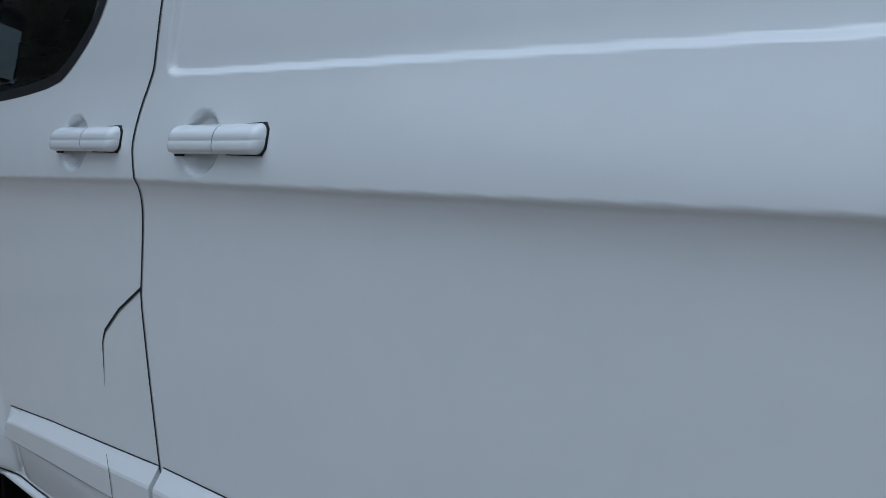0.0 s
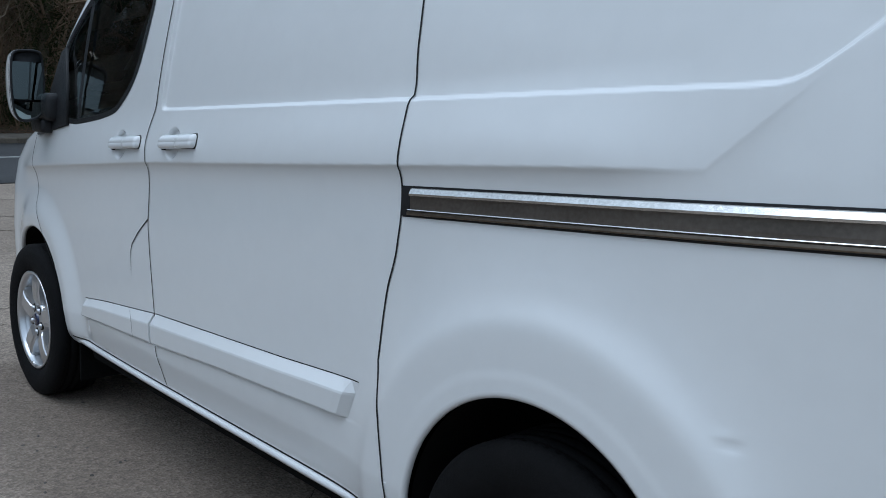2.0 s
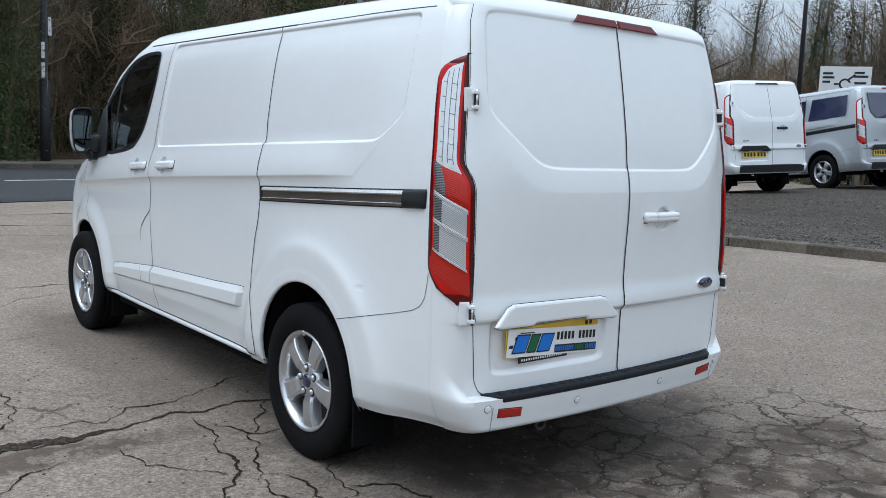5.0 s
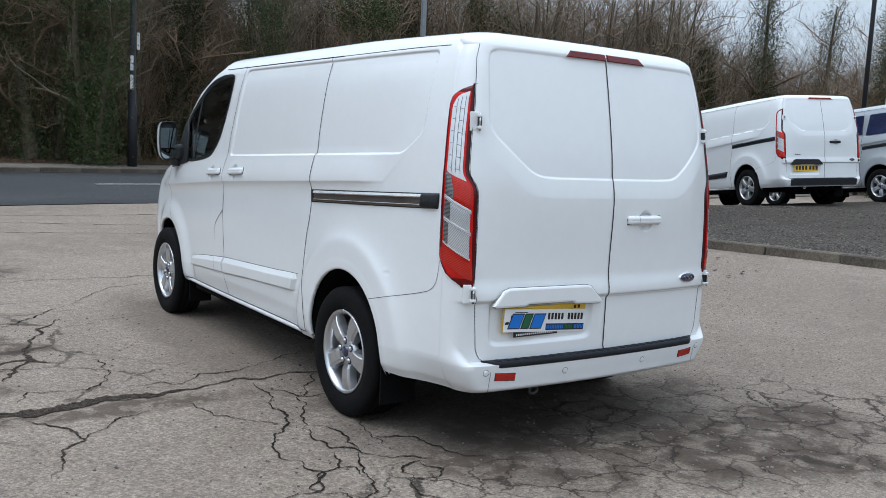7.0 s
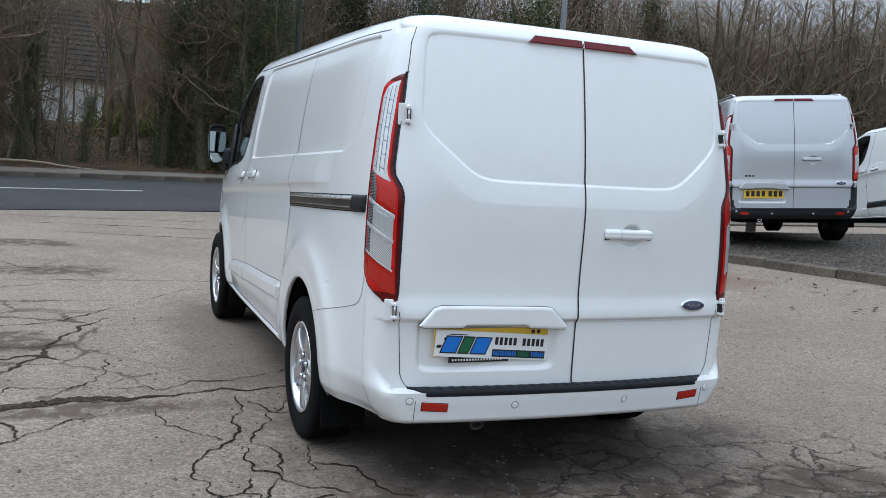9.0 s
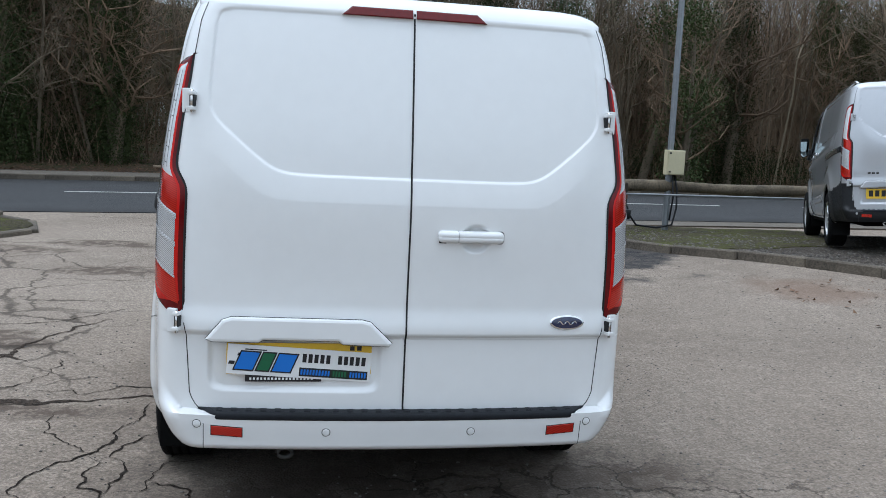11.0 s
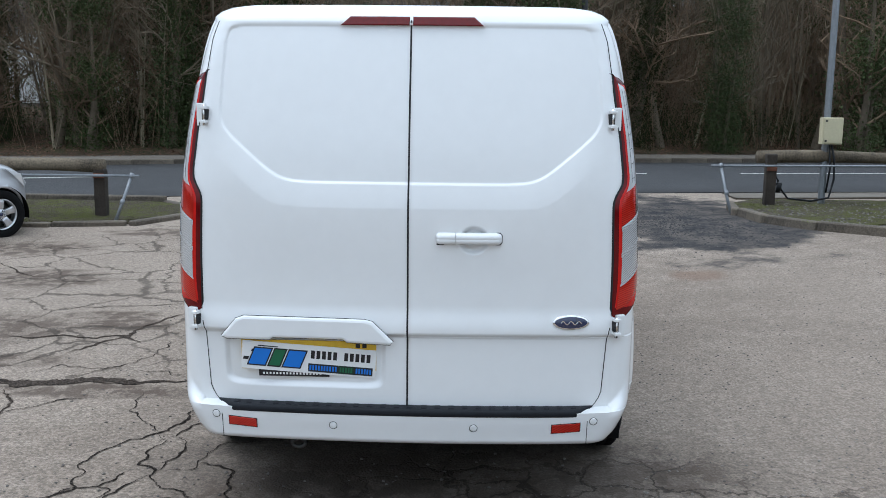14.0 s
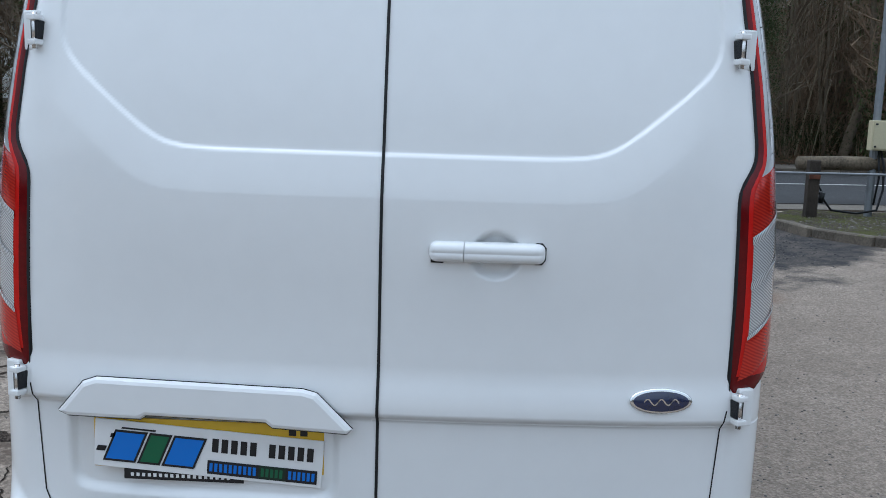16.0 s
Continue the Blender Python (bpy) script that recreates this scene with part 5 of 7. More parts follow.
def blend(nt, fac, a, b):
    n = nt.nodes.new("ShaderNodeMix")
    n.data_type = "RGBA"
    for key, v in (("Factor", fac), ("A", a), ("B", b)):
        sock = n.inputs[key]
        if isinstance(v, tuple):
            sock = [i for i in n.inputs if i.name == key and i.type == "RGBA"][0]
            sock.default_value = (*v, 1)
        elif isinstance(v, (int, float)):
            sock.default_value = v
        else:
            sock = [i for i in n.inputs if i.name == key and i.type == ("VALUE" if key == "Factor" else "RGBA")][0]
            nt.links.new(v, sock)
    return [o for o in n.outputs if o.type == "RGBA"][0]


def noise_of(nt, vec, scale, detail=4, rough=0.55):
    n = node(nt, "ShaderNodeTexNoise", Scale=scale, Detail=detail, Roughness=rough)
    nt.links.new(vec, n.inputs["Vector"])
    return n


def blot(nt, vec, x, y, rx, ry, warp, soft=0.5):
    """A stain with a ragged edge round a place on the ground."""
    sep = nt.nodes.new("ShaderNodeSeparateXYZ")
    nt.links.new(vec, sep.inputs[0])
    dx = calc(nt, "DIVIDE", calc(nt, "SUBTRACT", sep.outputs[0], x), rx)
    dy = calc(nt, "DIVIDE", calc(nt, "SUBTRACT", sep.outputs[1], y), ry)
    d = calc(nt, "SQRT", calc(nt, "ADD", calc(nt, "MULTIPLY", dx, dx), calc(nt, "MULTIPLY", dy, dy)))
    d = calc(nt, "ADD", d, calc(nt, "MULTIPLY", calc(nt, "SUBTRACT", warp, 0.5), 1.7))
    return span(nt, d, 1.0 + soft * 0.5, 1.0 - soft * 0.5)


def ground_material():
    mat = bpy.data.materials.new("worn_car_park_asphalt")
    mat.use_nodes = True
    nt = mat.node_tree
    bsdf = nt.nodes["Principled BSDF"]
    vec = mapped(nt)
    broad, mid, fine_n = noise_of(nt, vec, 0.35, 5), noise_of(nt, vec, 3.2, 7, 0.65), noise_of(nt, vec, 95, 4, 0.7)
    warp = noise_of(nt, vec, 1.6, 6, 0.6).outputs["Fac"]
    # stones in the worn surface
    chips = node(nt, "ShaderNodeTexVoronoi", Scale=85.0)
    nt.links.new(vec, chips.inputs["Vector"])
    chip_tone = span(nt, chips.outputs["Color"], 0.1, 0.9, 0.76, 1.24)
    col = blend(nt, span(nt, broad.outputs["Fac"], 0.35, 0.65), (0.268, 0.222, 0.180), (0.212, 0.174, 0.140))
    col = blend(nt, span(nt, mid.outputs["Fac"], 0.45, 0.72, 0, 0.50), col, (0.305, 0.258, 0.212))
    flecks = noise_of(nt, vec, 26, 5, 0.75)
    chip_tone = calc(nt, "MULTIPLY", chip_tone, span(nt, flecks.outputs["Fac"], 0.33, 0.66, 0.88, 1.11))
    hsv = nt.nodes.new("ShaderNodeHueSaturation")
    nt.links.new(col, hsv.inputs["Color"])
    nt.links.new(calc(nt, "MULTIPLY", chip_tone, span(nt, fine_n.outputs["Fac"], 0.3, 0.7, 0.72, 1.26)), hsv.inputs["Value"])
    col = hsv.outputs["Color"]
    # crazed cracking: small cells near the van's tail, larger ones elsewhere
    shift = nt.nodes.new("ShaderNodeVectorMath")
    shift.operation = "MULTIPLY_ADD"
    wn2 = noise_of(nt, vec, 2.6, 6, 0.65)
    nt.links.new(wn2.outputs["Color"], shift.inputs[0])
    shift.inputs[1].default_value = (0.42, 0.42, 0.0)
    nt.links.new(vec, shift.inputs[2])
    flat = nt.nodes.new("ShaderNodeVectorMath")
    flat.operation = "MULTIPLY"
    flat.inputs[1].default_value = (1, 1, 0)
    nt.links.new(shift.outputs[0], flat.inputs[0])
    def crazing(scale, width):
        v = nt.nodes.new("ShaderNodeTexVoronoi")
        v.feature = "DISTANCE_TO_EDGE"
        v.inputs["Scale"].default_value = scale
        nt.links.new(flat.outputs[0], v.inputs["Vector"])
        return span(nt, v.outputs["Distance"], width, width * 0.25)
    tail = calc(nt, "MAXIMUM", blot(nt, vec, 1.35, -1.0, 0.55, 0.65, warp, 0.5), calc(nt, "MAXIMUM", blot(nt, vec, 1.0, 0.5, 0.8, 1.0, warp, 0.5), blot(nt, vec, 1.2, 1.3, 0.7, 0.9, warp, 0.5)))
    tail2 = blot(nt, vec, 1.6, -0.6, 0.9, 0.7, warp, 0.6)
    front = calc(nt, "MAXIMUM", blot(nt, vec, -2.2, -2.9, 1.9, 1.5, warp, 0.6), blot(nt, vec, -4.6, -3.6, 2.2, 1.6, warp, 0.6))
    small = calc(nt, "MULTIPLY", calc(nt, "MULTIPLY", crazing(4.2, 0.040), span(nt, mid.outputs["Fac"], 0.30, 0.55, 0.35, 1.0)), calc(nt, "MAXIMUM", tail, calc(nt, "MULTIPLY", tail2, 0.7)))
    wide = calc(nt, "MULTIPLY", crazing(1.15, 0.020), calc(nt, "MAXIMUM", calc(nt, "MULTIPLY", front, 0.75), span(nt, warp, 0.60, 0.70, 0, 0.45)))
    cracks = calc(nt, "MAXIMUM", small, wide)
    dull = blot(nt, vec, 0.8, 3.4, 6.0, 3.0, warp, 0.9)
    col = blend(nt, calc(nt, "MULTIPLY", dull, 0.25), col, (0.128, 0.104, 0.085))
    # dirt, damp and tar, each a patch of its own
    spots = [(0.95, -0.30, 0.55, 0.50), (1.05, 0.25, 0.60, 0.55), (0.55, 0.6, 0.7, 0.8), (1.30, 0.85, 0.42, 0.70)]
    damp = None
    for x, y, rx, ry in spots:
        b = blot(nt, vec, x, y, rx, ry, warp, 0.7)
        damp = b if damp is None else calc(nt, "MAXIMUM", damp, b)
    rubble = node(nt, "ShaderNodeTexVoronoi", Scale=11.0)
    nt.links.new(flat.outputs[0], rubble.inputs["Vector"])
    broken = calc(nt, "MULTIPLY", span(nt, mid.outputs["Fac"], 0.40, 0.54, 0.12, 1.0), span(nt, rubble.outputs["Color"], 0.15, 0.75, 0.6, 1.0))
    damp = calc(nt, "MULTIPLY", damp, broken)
    brown = None
    for x, y, rx, ry in ((-3.75, -3.8, 0.40, 0.75), (-2.1, -2.25, 0.20, 0.30), (-2.4, -2.5, 0.14, 0.35), (-1.9, -3.2, 0.45, 0.60), (-1.15, -2.75, 0.16, 0.45), (-0.6, -1.95, 0.13, 0.75), (-3.1, -4.2, 0.30, 0.5), (1.32, 0.55, 0.50, 0.40), (1.15, 1.25, 0.26, 0.40), (1.75, 0.85, 0.45, 0.22), (0.60, -0.30, 0.40, 0.35), (0.85, -0.75, 0.30, 0.20), (-5.2, -2.2, 0.25, 0.6), (-5.3, -4.7, 0.40, 0.8), (-6.45, -3.5, 0.28, 0.7), (-5.7, -6.2, 0.5, 0.7), (-7.0, -2.6, 0.25, 0.6)):
        b = blot(nt, vec, x, y, rx, ry, warp, 0.6)
        brown = b if brown is None else calc(nt, "MAXIMUM", brown, b)
    brown = calc(nt, "MULTIPLY", brown, span(nt, noise_of(nt, vec, 6.5, 7, 0.62).outputs["Fac"], 0.44, 0.53, 0.30, 1.0))
    tar = calc(nt, "MAXIMUM", blot(nt, vec, -8.0, 3.1, 2.9, 1.5, warp, 0.35), calc(nt, "MAXIMUM", blot(nt, vec, -6.6, 3.3, 1.4, 1.0, warp, 0.4), blot(nt, vec, -8.6, 2.2, 1.3, 0.9, warp, 0.4)))
    rusty = calc(nt, "MAXIMUM", blot(nt, vec, -4.17, 2.41, 0.22, 0.25, warp, 0.9), blot(nt, vec, -3.8, 4.6, 0.6, 0.5, warp, 0.9))
    col = blend(nt, calc(nt, "MULTIPLY", rusty, 0.45), col, (0.15, 0.085, 0.055))
    col = blend(nt, calc(nt, "MULTIPLY", brown, 0.80), col, (0.078, 0.058, 0.045))
    # the van's side shade, along with dirt, painted as one brown band
    shade_dirt = blot(nt, vec, -2.1, -0.95, 1.5, 0.38, warp, 0.8)
    col = blend(nt, calc(nt, "MULTIPLY", shade_dirt, 0.4), col, (0.10, 0.078, 0.062))
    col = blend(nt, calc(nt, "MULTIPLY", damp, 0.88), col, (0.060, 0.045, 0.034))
    # shade under the van's tail, put into the asphalt's colour
    tail_shade = blot(nt, vec, 0.20, 0.0, 0.80, 0.95, warp, 0.7)
    col = blend(nt, calc(nt, "MULTIPLY", tail_shade, 0.52), col, (0.066, 0.056, 0.048))
    col = blend(nt, calc(nt, "MULTIPLY", tar, span(nt, mid.outputs["Fac"], 0.30, 0.62, 1.0, 0.72)), col, (0.024, 0.025, 0.028))
    col = blend(nt, calc(nt, "MULTIPLY", cracks, 0.90), col, (0.036, 0.029, 0.023))
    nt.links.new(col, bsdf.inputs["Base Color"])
    rough = calc(nt, "SUBTRACT", 0.93, calc(nt, "MULTIPLY", damp, 0.12))
    nt.links.new(rough, bsdf.inputs["Roughness"])
    bsdf.inputs["Specular IOR Level"].default_value = 0.15
    height = calc(nt, "SUBTRACT", calc(nt, "ADD", calc(nt, "MULTIPLY", chips.outputs["Distance"], 0.35), calc(nt, "MULTIPLY", mid.outputs["Fac"], 0.5)), calc(nt, "MULTIPLY", cracks, 1.6))
    bump = node(nt, "ShaderNodeBump", Strength=0.55, Distance=0.012)
    nt.links.new(height, bump.inputs["Height"])
    nt.links.new(bump.outputs["Normal"], bsdf.inputs["Normal"])
    return mat


def rough_ground(name, dark, light, chip, chip_scale=60, strength=0.8, moss=None):
    """Gravel, soil, litter or turf: stones or leaves of two tones with relief."""
    mat = bpy.data.materials.new(name)
    mat.use_nodes = True
    nt = mat.node_tree
    bsdf = nt.nodes["Principled BSDF"]
    vec = mapped(nt)
    v = node(nt, "ShaderNodeTexVoronoi", Scale=float(chip_scale))
    nt.links.new(vec, v.inputs["Vector"])
    big, mid = noise_of(nt, vec, 0.7, 6), noise_of(nt, vec, 9, 6, 0.7)
    col = blend(nt, span(nt, v.outputs["Color"], 0.15, 0.85), dark, light)
    col = blend(nt, span(nt, big.outputs["Fac"], 0.42, 0.68, 0, 0.6), col, chip)
    if moss:
        col = blend(nt, span(nt, calc(nt, "ADD", calc(nt, "MULTIPLY", mid.outputs["Fac"], 0.6), calc(nt, "MULTIPLY", noise_of(nt, vec, 2.2, 5, 0.6).outputs["Fac"], 0.4)), 0.46, 0.58, 0, 0.85), col, moss)
    nt.links.new(col, bsdf.inputs["Base Color"])
    bsdf.inputs["Specular IOR Level"].default_value = 0.2
    bsdf.inputs["Roughness"].default_value = 0.95
    bump = node(nt, "ShaderNodeBump", Strength=strength, Distance=0.03)
    nt.links.new(calc(nt, "ADD", v.outputs["Distance"], mid.outputs["Fac"]), bump.inputs["Height"])
    nt.links.new(bump.outputs["Normal"], bsdf.inputs["Normal"])
    return mat


GROUND = ground_material()
ROAD = rough_ground("road_asphalt", (0.040, 0.041, 0.043), (0.080, 0.081, 0.083), (0.050, 0.051, 0.053), 110, 0.3)
GRAVEL = rough_ground("yard_gravel", (0.050, 0.042, 0.035), (0.160, 0.138, 0.115), (0.075, 0.062, 0.050), 55, 1.0)
LITTER = rough_ground("leaf_litter", (0.045, 0.028, 0.018), (0.15, 0.085, 0.05), (0.075, 0.05, 0.034), 26, 1.0, (0.04, 0.05, 0.02))
TURF = rough_ground("mossy_turf", (0.042, 0.034, 0.025), (0.110, 0.092, 0.066), (0.070, 0.066, 0.028), 48, 1.0, (0.085, 0.092, 0.020))
PAVEMENT = rough_ground("pale_pavement", (0.14, 0.123, 0.102), (0.20, 0.18, 0.152), (0.12, 0.104, 0.086), 90, 0.3)
KERB = material("concrete_kerb", (0.105, 0.087, 0.066), 0.9, vary=0.55, vary_scale=4, grain=0.6, grain_scale=60, random_tint=0.15)
PAINT_LINE = material("road_paint", (0.62, 0.62, 0.60), 0.7, vary=0.2, vary_scale=4)
DIRT = rough_ground("crack_dirt", (0.026, 0.020, 0.016), (0.062, 0.048, 0.037), (0.036, 0.028, 0.022), 120, 1.0)
DIRT_BROWN = rough_ground("dirt_band", (0.044, 0.033, 0.026), (0.135, 0.103, 0.080), (0.080, 0.060, 0.047), 100, 1.0)
BARK = material("bark", (0.115, 0.090, 0.060), 0.95, vary=0.35, vary_scale=5, grain=0.8, grain_scale=30, random_tint=0.25)
TWIG = material("bare_twigs", (0.180, 0.122, 0.076), 0.95, vary=0.35, vary_scale=1.5, random_tint=0.3)
TWIG_GREY = material("grey_twigs", (0.180, 0.142, 0.096), 0.95, vary=0.35, vary_scale=1.5, random_tint=0.25)
PALE_STEM = material("pale_stems", (0.23, 0.19, 0.125), 0.95, vary=0.35, vary_scale=1.5)
IVY = material("ivy_leaves", (0.040, 0.054, 0.018), 0.75, spec=0.2, vary=0.5, vary_scale=4, random_tint=0.25)
SHRUB = material("evergreen_shrub", (0.17, 0.20, 0.045), 0.75, spec=0.2, vary=0.5, vary_scale=4, random_tint=0.2)
LOG = material("weathered_log", (0.118, 0.094, 0.064), 0.95, vary=0.6, vary_scale=3, grain=1.0, grain_scale=25)
POST = material("tarred_post", (0.036, 0.028, 0.021), 0.95, vary=0.4, vary_scale=5, grain=1.0, grain_scale=25)
GALV = material("galvanised_steel", (0.22, 0.235, 0.25), 0.5, metal=0.4, vary=0.15, vary_scale=12)
RUST = material("rusty_bracket", (0.12, 0.045, 0.025), 0.9, vary=0.4, vary_scale=20)
BOX_CREAM = material("cream_cabinet", (0.55, 0.50, 0.33), 0.5, vary=0.06)
TAR_POLE = material("black_pole", (0.014, 0.014, 0.016), 0.7, vary=0.3)
RENDER_WALL = material("whitewashed_wall", (0.80, 0.80, 0.77), 0.9, vary=0.2, vary_scale=1.2, grain=0.4, grain_scale=12)
SLATE = material("brown_roof_tiles", (0.028, 0.022, 0.018), 0.9, vary=0.35, vary_scale=2, grain=0.8, grain_scale=18)
SIGN_WHITE = material("road_sign_white", (0.68, 0.69, 0.68), 0.5, vary=0.04)
HILL = material("distant_wood", (0.085, 0.080, 0.078), 1.0, vary=0.3, vary_scale=0.08)


# ---- ground, road, kerbs ----
def sheet(name, xs, ys, lift, mat, label="", test=None, parent=None):
    verts, index, faces = [], {}, []
    for i, x in enumerate(xs):
        for j, y in enumerate(ys):
            index[i, j] = len(verts)
            verts.append((x, y, float(gz(np.float64(x), np.float64(y))) + (lift(x, y) if callable(lift) else lift)))
    for i in range(len(xs) - 1):
        for j in range(len(ys) - 1):
            if test is None or test((xs[i] + xs[i + 1]) / 2, (ys[j] + ys[j + 1]) / 2):
                faces.append((index[i, j], index[i + 1, j], index[i + 1, j + 1], index[i, j + 1]))
    ob = raw(name, verts, faces, mat, parent)
    return tagged(ob, label, kind="structure")


def line_x(x0, y):
    """The road's lines run slightly askew to the van and bend nearer at one end."""
    back = np.clip(-np.asarray(y, float), 0, 9)
    return x0 - 0.15 * np.maximum(y, -9) + 0.012 * back**2 + 0.10 * np.maximum(-np.asarray(y, float) - 9, 0)


NEAR, CENTRE, FAR_EDGE = -10.75, -14.1, -16.85
xs = np.r_[-600, -300, -150, -80, np.arange(-50, -8, 1.0), np.arange(-8, 6, 0.35), np.arange(6, 30, 2.0), 60, 150, 300, 600]
ys = np.r_[-600, -300, -150, -80, np.arange(-50, -6, 2.0), np.arange(-6, 8, 0.35), np.arange(8, 40, 1.0), 60, 150, 300, 600]


def far_flat(x, y):
    """Keeps the far ground from climbing for ever."""
    over = max(0.0, -x - 30) * 0.032 + max(0.0, y - 30) * 0.023 * (1 if x > -4.5 else max(0.0, (x + 10.5) / 6))
    return -over


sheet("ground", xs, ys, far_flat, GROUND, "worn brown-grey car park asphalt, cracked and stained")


def skirt(verts, faces, rim, depth=0.14):
    """Edges that run down into the ground round a raised patch."""
    n = len(verts)
    verts += [(verts[k][0], verts[k][1], verts[k][2] - depth) for k in rim]
    faces += [(rim[i], n + i, n + i + 1, rim[i + 1]) for i in range(len(rim) - 1) if rim[i] != rim[i + 1]]


def strip(name, x0, x1, y0, y1, lift0, lift1, mat, label, n=90, across=6, wob=0.0):
    verts, faces = [], []
    for j in range(n):
        y = y0 + (y1 - y0) * j / (n - 1)
        for i in range(across):
            f = i / (across - 1)
            x = line_x(x0 + (x1 - x0) * f, y) + (wob * noise.noise((y * 1.7, f * 3, 5)) if i in (0, across - 1) else 0)
            verts.append((x, y, float(gz(np.float64(x), np.float64(y))) + lift0 + (lift1 - lift0) * f))
    for j in range(n - 1):
        for i in range(across - 1):
            faces.append((j * across + i, (j + 1) * across + i, (j + 1) * across + i + 1, j * across + i + 1))
    for edge in (0, across - 1):
        skirt(verts, faces, [j * across + edge for j in range(n)], 0.05)
    return tagged(raw(name, verts, faces, mat), label, kind="structure")


strip("road", FAR_EDGE, NEAR, -70, 70, 0.012, 0.012, ROAD, "dark grey asphalt road with a dashed centre line", wob=0.12)
for y0, y1 in ((-28, -24.8), (-21.8, -18.6), (-15.6, -12.4), (-9.4, -6.3), (-4.5, -0.85), (1.2, 3.95), (6.0, 9.6), (12, 15.2), (18.2, 21.4), (24.4, 27.6)):
    strip("road_dash", CENTRE - 0.06, CENTRE + 0.06, y0, y1, 0.017, 0.017, PAINT_LINE, "white painted dash on the road", 8, 2)
strip("pavement", FAR_EDGE - 1.35, FAR_EDGE - 0.13, -70, 70, 0.115, 0.105, PAVEMENT, "narrow pale pavement beyond the road", 60, 4)
strip("bank", FAR_EDGE - 14, FAR_EDGE - 1.35, -70, 70, 0.9, 0.11, LITTER, "bank of fallen brown leaves under the trees", 90, 14)

# near-black colour stands in for the shade deep between the stems
WOOD_GLOOM = rough_ground("shaded_wood_slope", (0.014, 0.012, 0.008), (0.045, 0.036, 0.024), (0.024, 0.022, 0.013), 6, 1.0)


def slope_behind():
    """Added slope under the wood, rising behind the road, dark as the wood's shade."""
    verts, faces, n, m = [], [], 90, 14
    for j in range(n):
        y = -70 + 170 * j / (n - 1)
        for i in range(m):
            f = i / (m - 1)
            x = line_x(FAR_EDGE - 13.8 - 26 * f, y)
            crest = 8.2 + 1.3 * noise.noise((y * 0.11, 3, 0)) - 4.0 * max(0.0, min(1.0, (y - 22) / 26))
            verts.append((x, y, 1.55 + crest * max(0.0, (f - 0.28) / 0.72) ** 1.2 + 0.5 * noise.noise((x * 0.4, y * 0.4, 1))))
    for j in range(n - 1):
        for i in range(m - 1):
            faces.append((j * m + i, (j + 1) * m + i, (j + 1) * m + i + 1, j * m + i + 1))
    return tagged(raw("hillside", verts, faces, WOOD_GLOOM), "dark brown slope added behind the trees, coloured as the wood's shaded depth", kind="structure")


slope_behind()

kerb_mesh = {}


def kerb_stones(parent, path, height, width=0.125, length=0.9, sink=0.12):
    """Kerb stones end to end along a line of ground points, each a piece of its own."""
    pts = [Vector((x, y, 0)) for x, y in path]
    lens = [0]
    for a, b in zip(pts, pts[1:]):
        lens.append(lens[-1] + (b - a).length)
    def at(s):
        for k in range(len(pts) - 1):
            if s <= lens[k + 1]:
                return pts[k].lerp(pts[k + 1], (s - lens[k]) / (lens[k + 1] - lens[k]))
        return pts[-1]
    key = (height, width, length)
    if key not in kerb_mesh:
        bm = bmesh.new()
        box(bm, -length / 2 + 0.004, length / 2 - 0.004, -width / 2, width / 2, -sink, height, 0.016, segments=1)
        me = bpy.data.meshes.new("kerb_stone")
        bm.to_mesh(me)
        bm.free()
        me.materials.append(KERB)
        kerb_mesh[key] = me
    s = length / 2
    while s < lens[-1]:
        p, q = at(s - 0.2), at(s + 0.2)
        c, d = at(s), (q - p).normalized()
        ob = new("kerb_stone", kerb_mesh[key])
        ob.parent = parent
        slope = (float(gz(q.x, q.y)) - float(gz(p.x, p.y))) / max(0.01, (q - p).length)
        ob.matrix_basis = Matrix.Translation((c.x, c.y, float(gz(c.x, c.y)) + random.uniform(-0.008, 0.006))) @ Matrix.Rotation(math.atan2(d.y, d.x) + random.uniform(-0.012, 0.012), 4, "Z") @ Matrix.Rotation(-math.atan(slope), 4, "Y")
        s += length


far_kerb = tagged(new("kerb_far"), "concrete kerb stones along the road", kind="structure")
kerb_stones(far_kerb, [(line_x(FAR_EDGE - 0.06, y), y) for y in np.linspace(-34, 34, 40)], 0.115)

# the yard on the right, raised behind a kerb
YARD = [(-9.25, 4.15), (-8.6, 4.02), (-7.6, 4.08), (-6.7, 4.42), (-5.6, 5.15), (-4.4, 5.72), (-3.2, 6.05), (-2.0, 6.30), (-0.8, 6.45), (1.5, 6.5), (6, 6.3), (14, 5.9)]
yard_y = table(YARD)
yard_kerb = tagged(new("kerb_yard"), "weathered concrete kerb round the gravel yard", kind="structure")
kerb_stones(yard_kerb, YARD, 0.110)


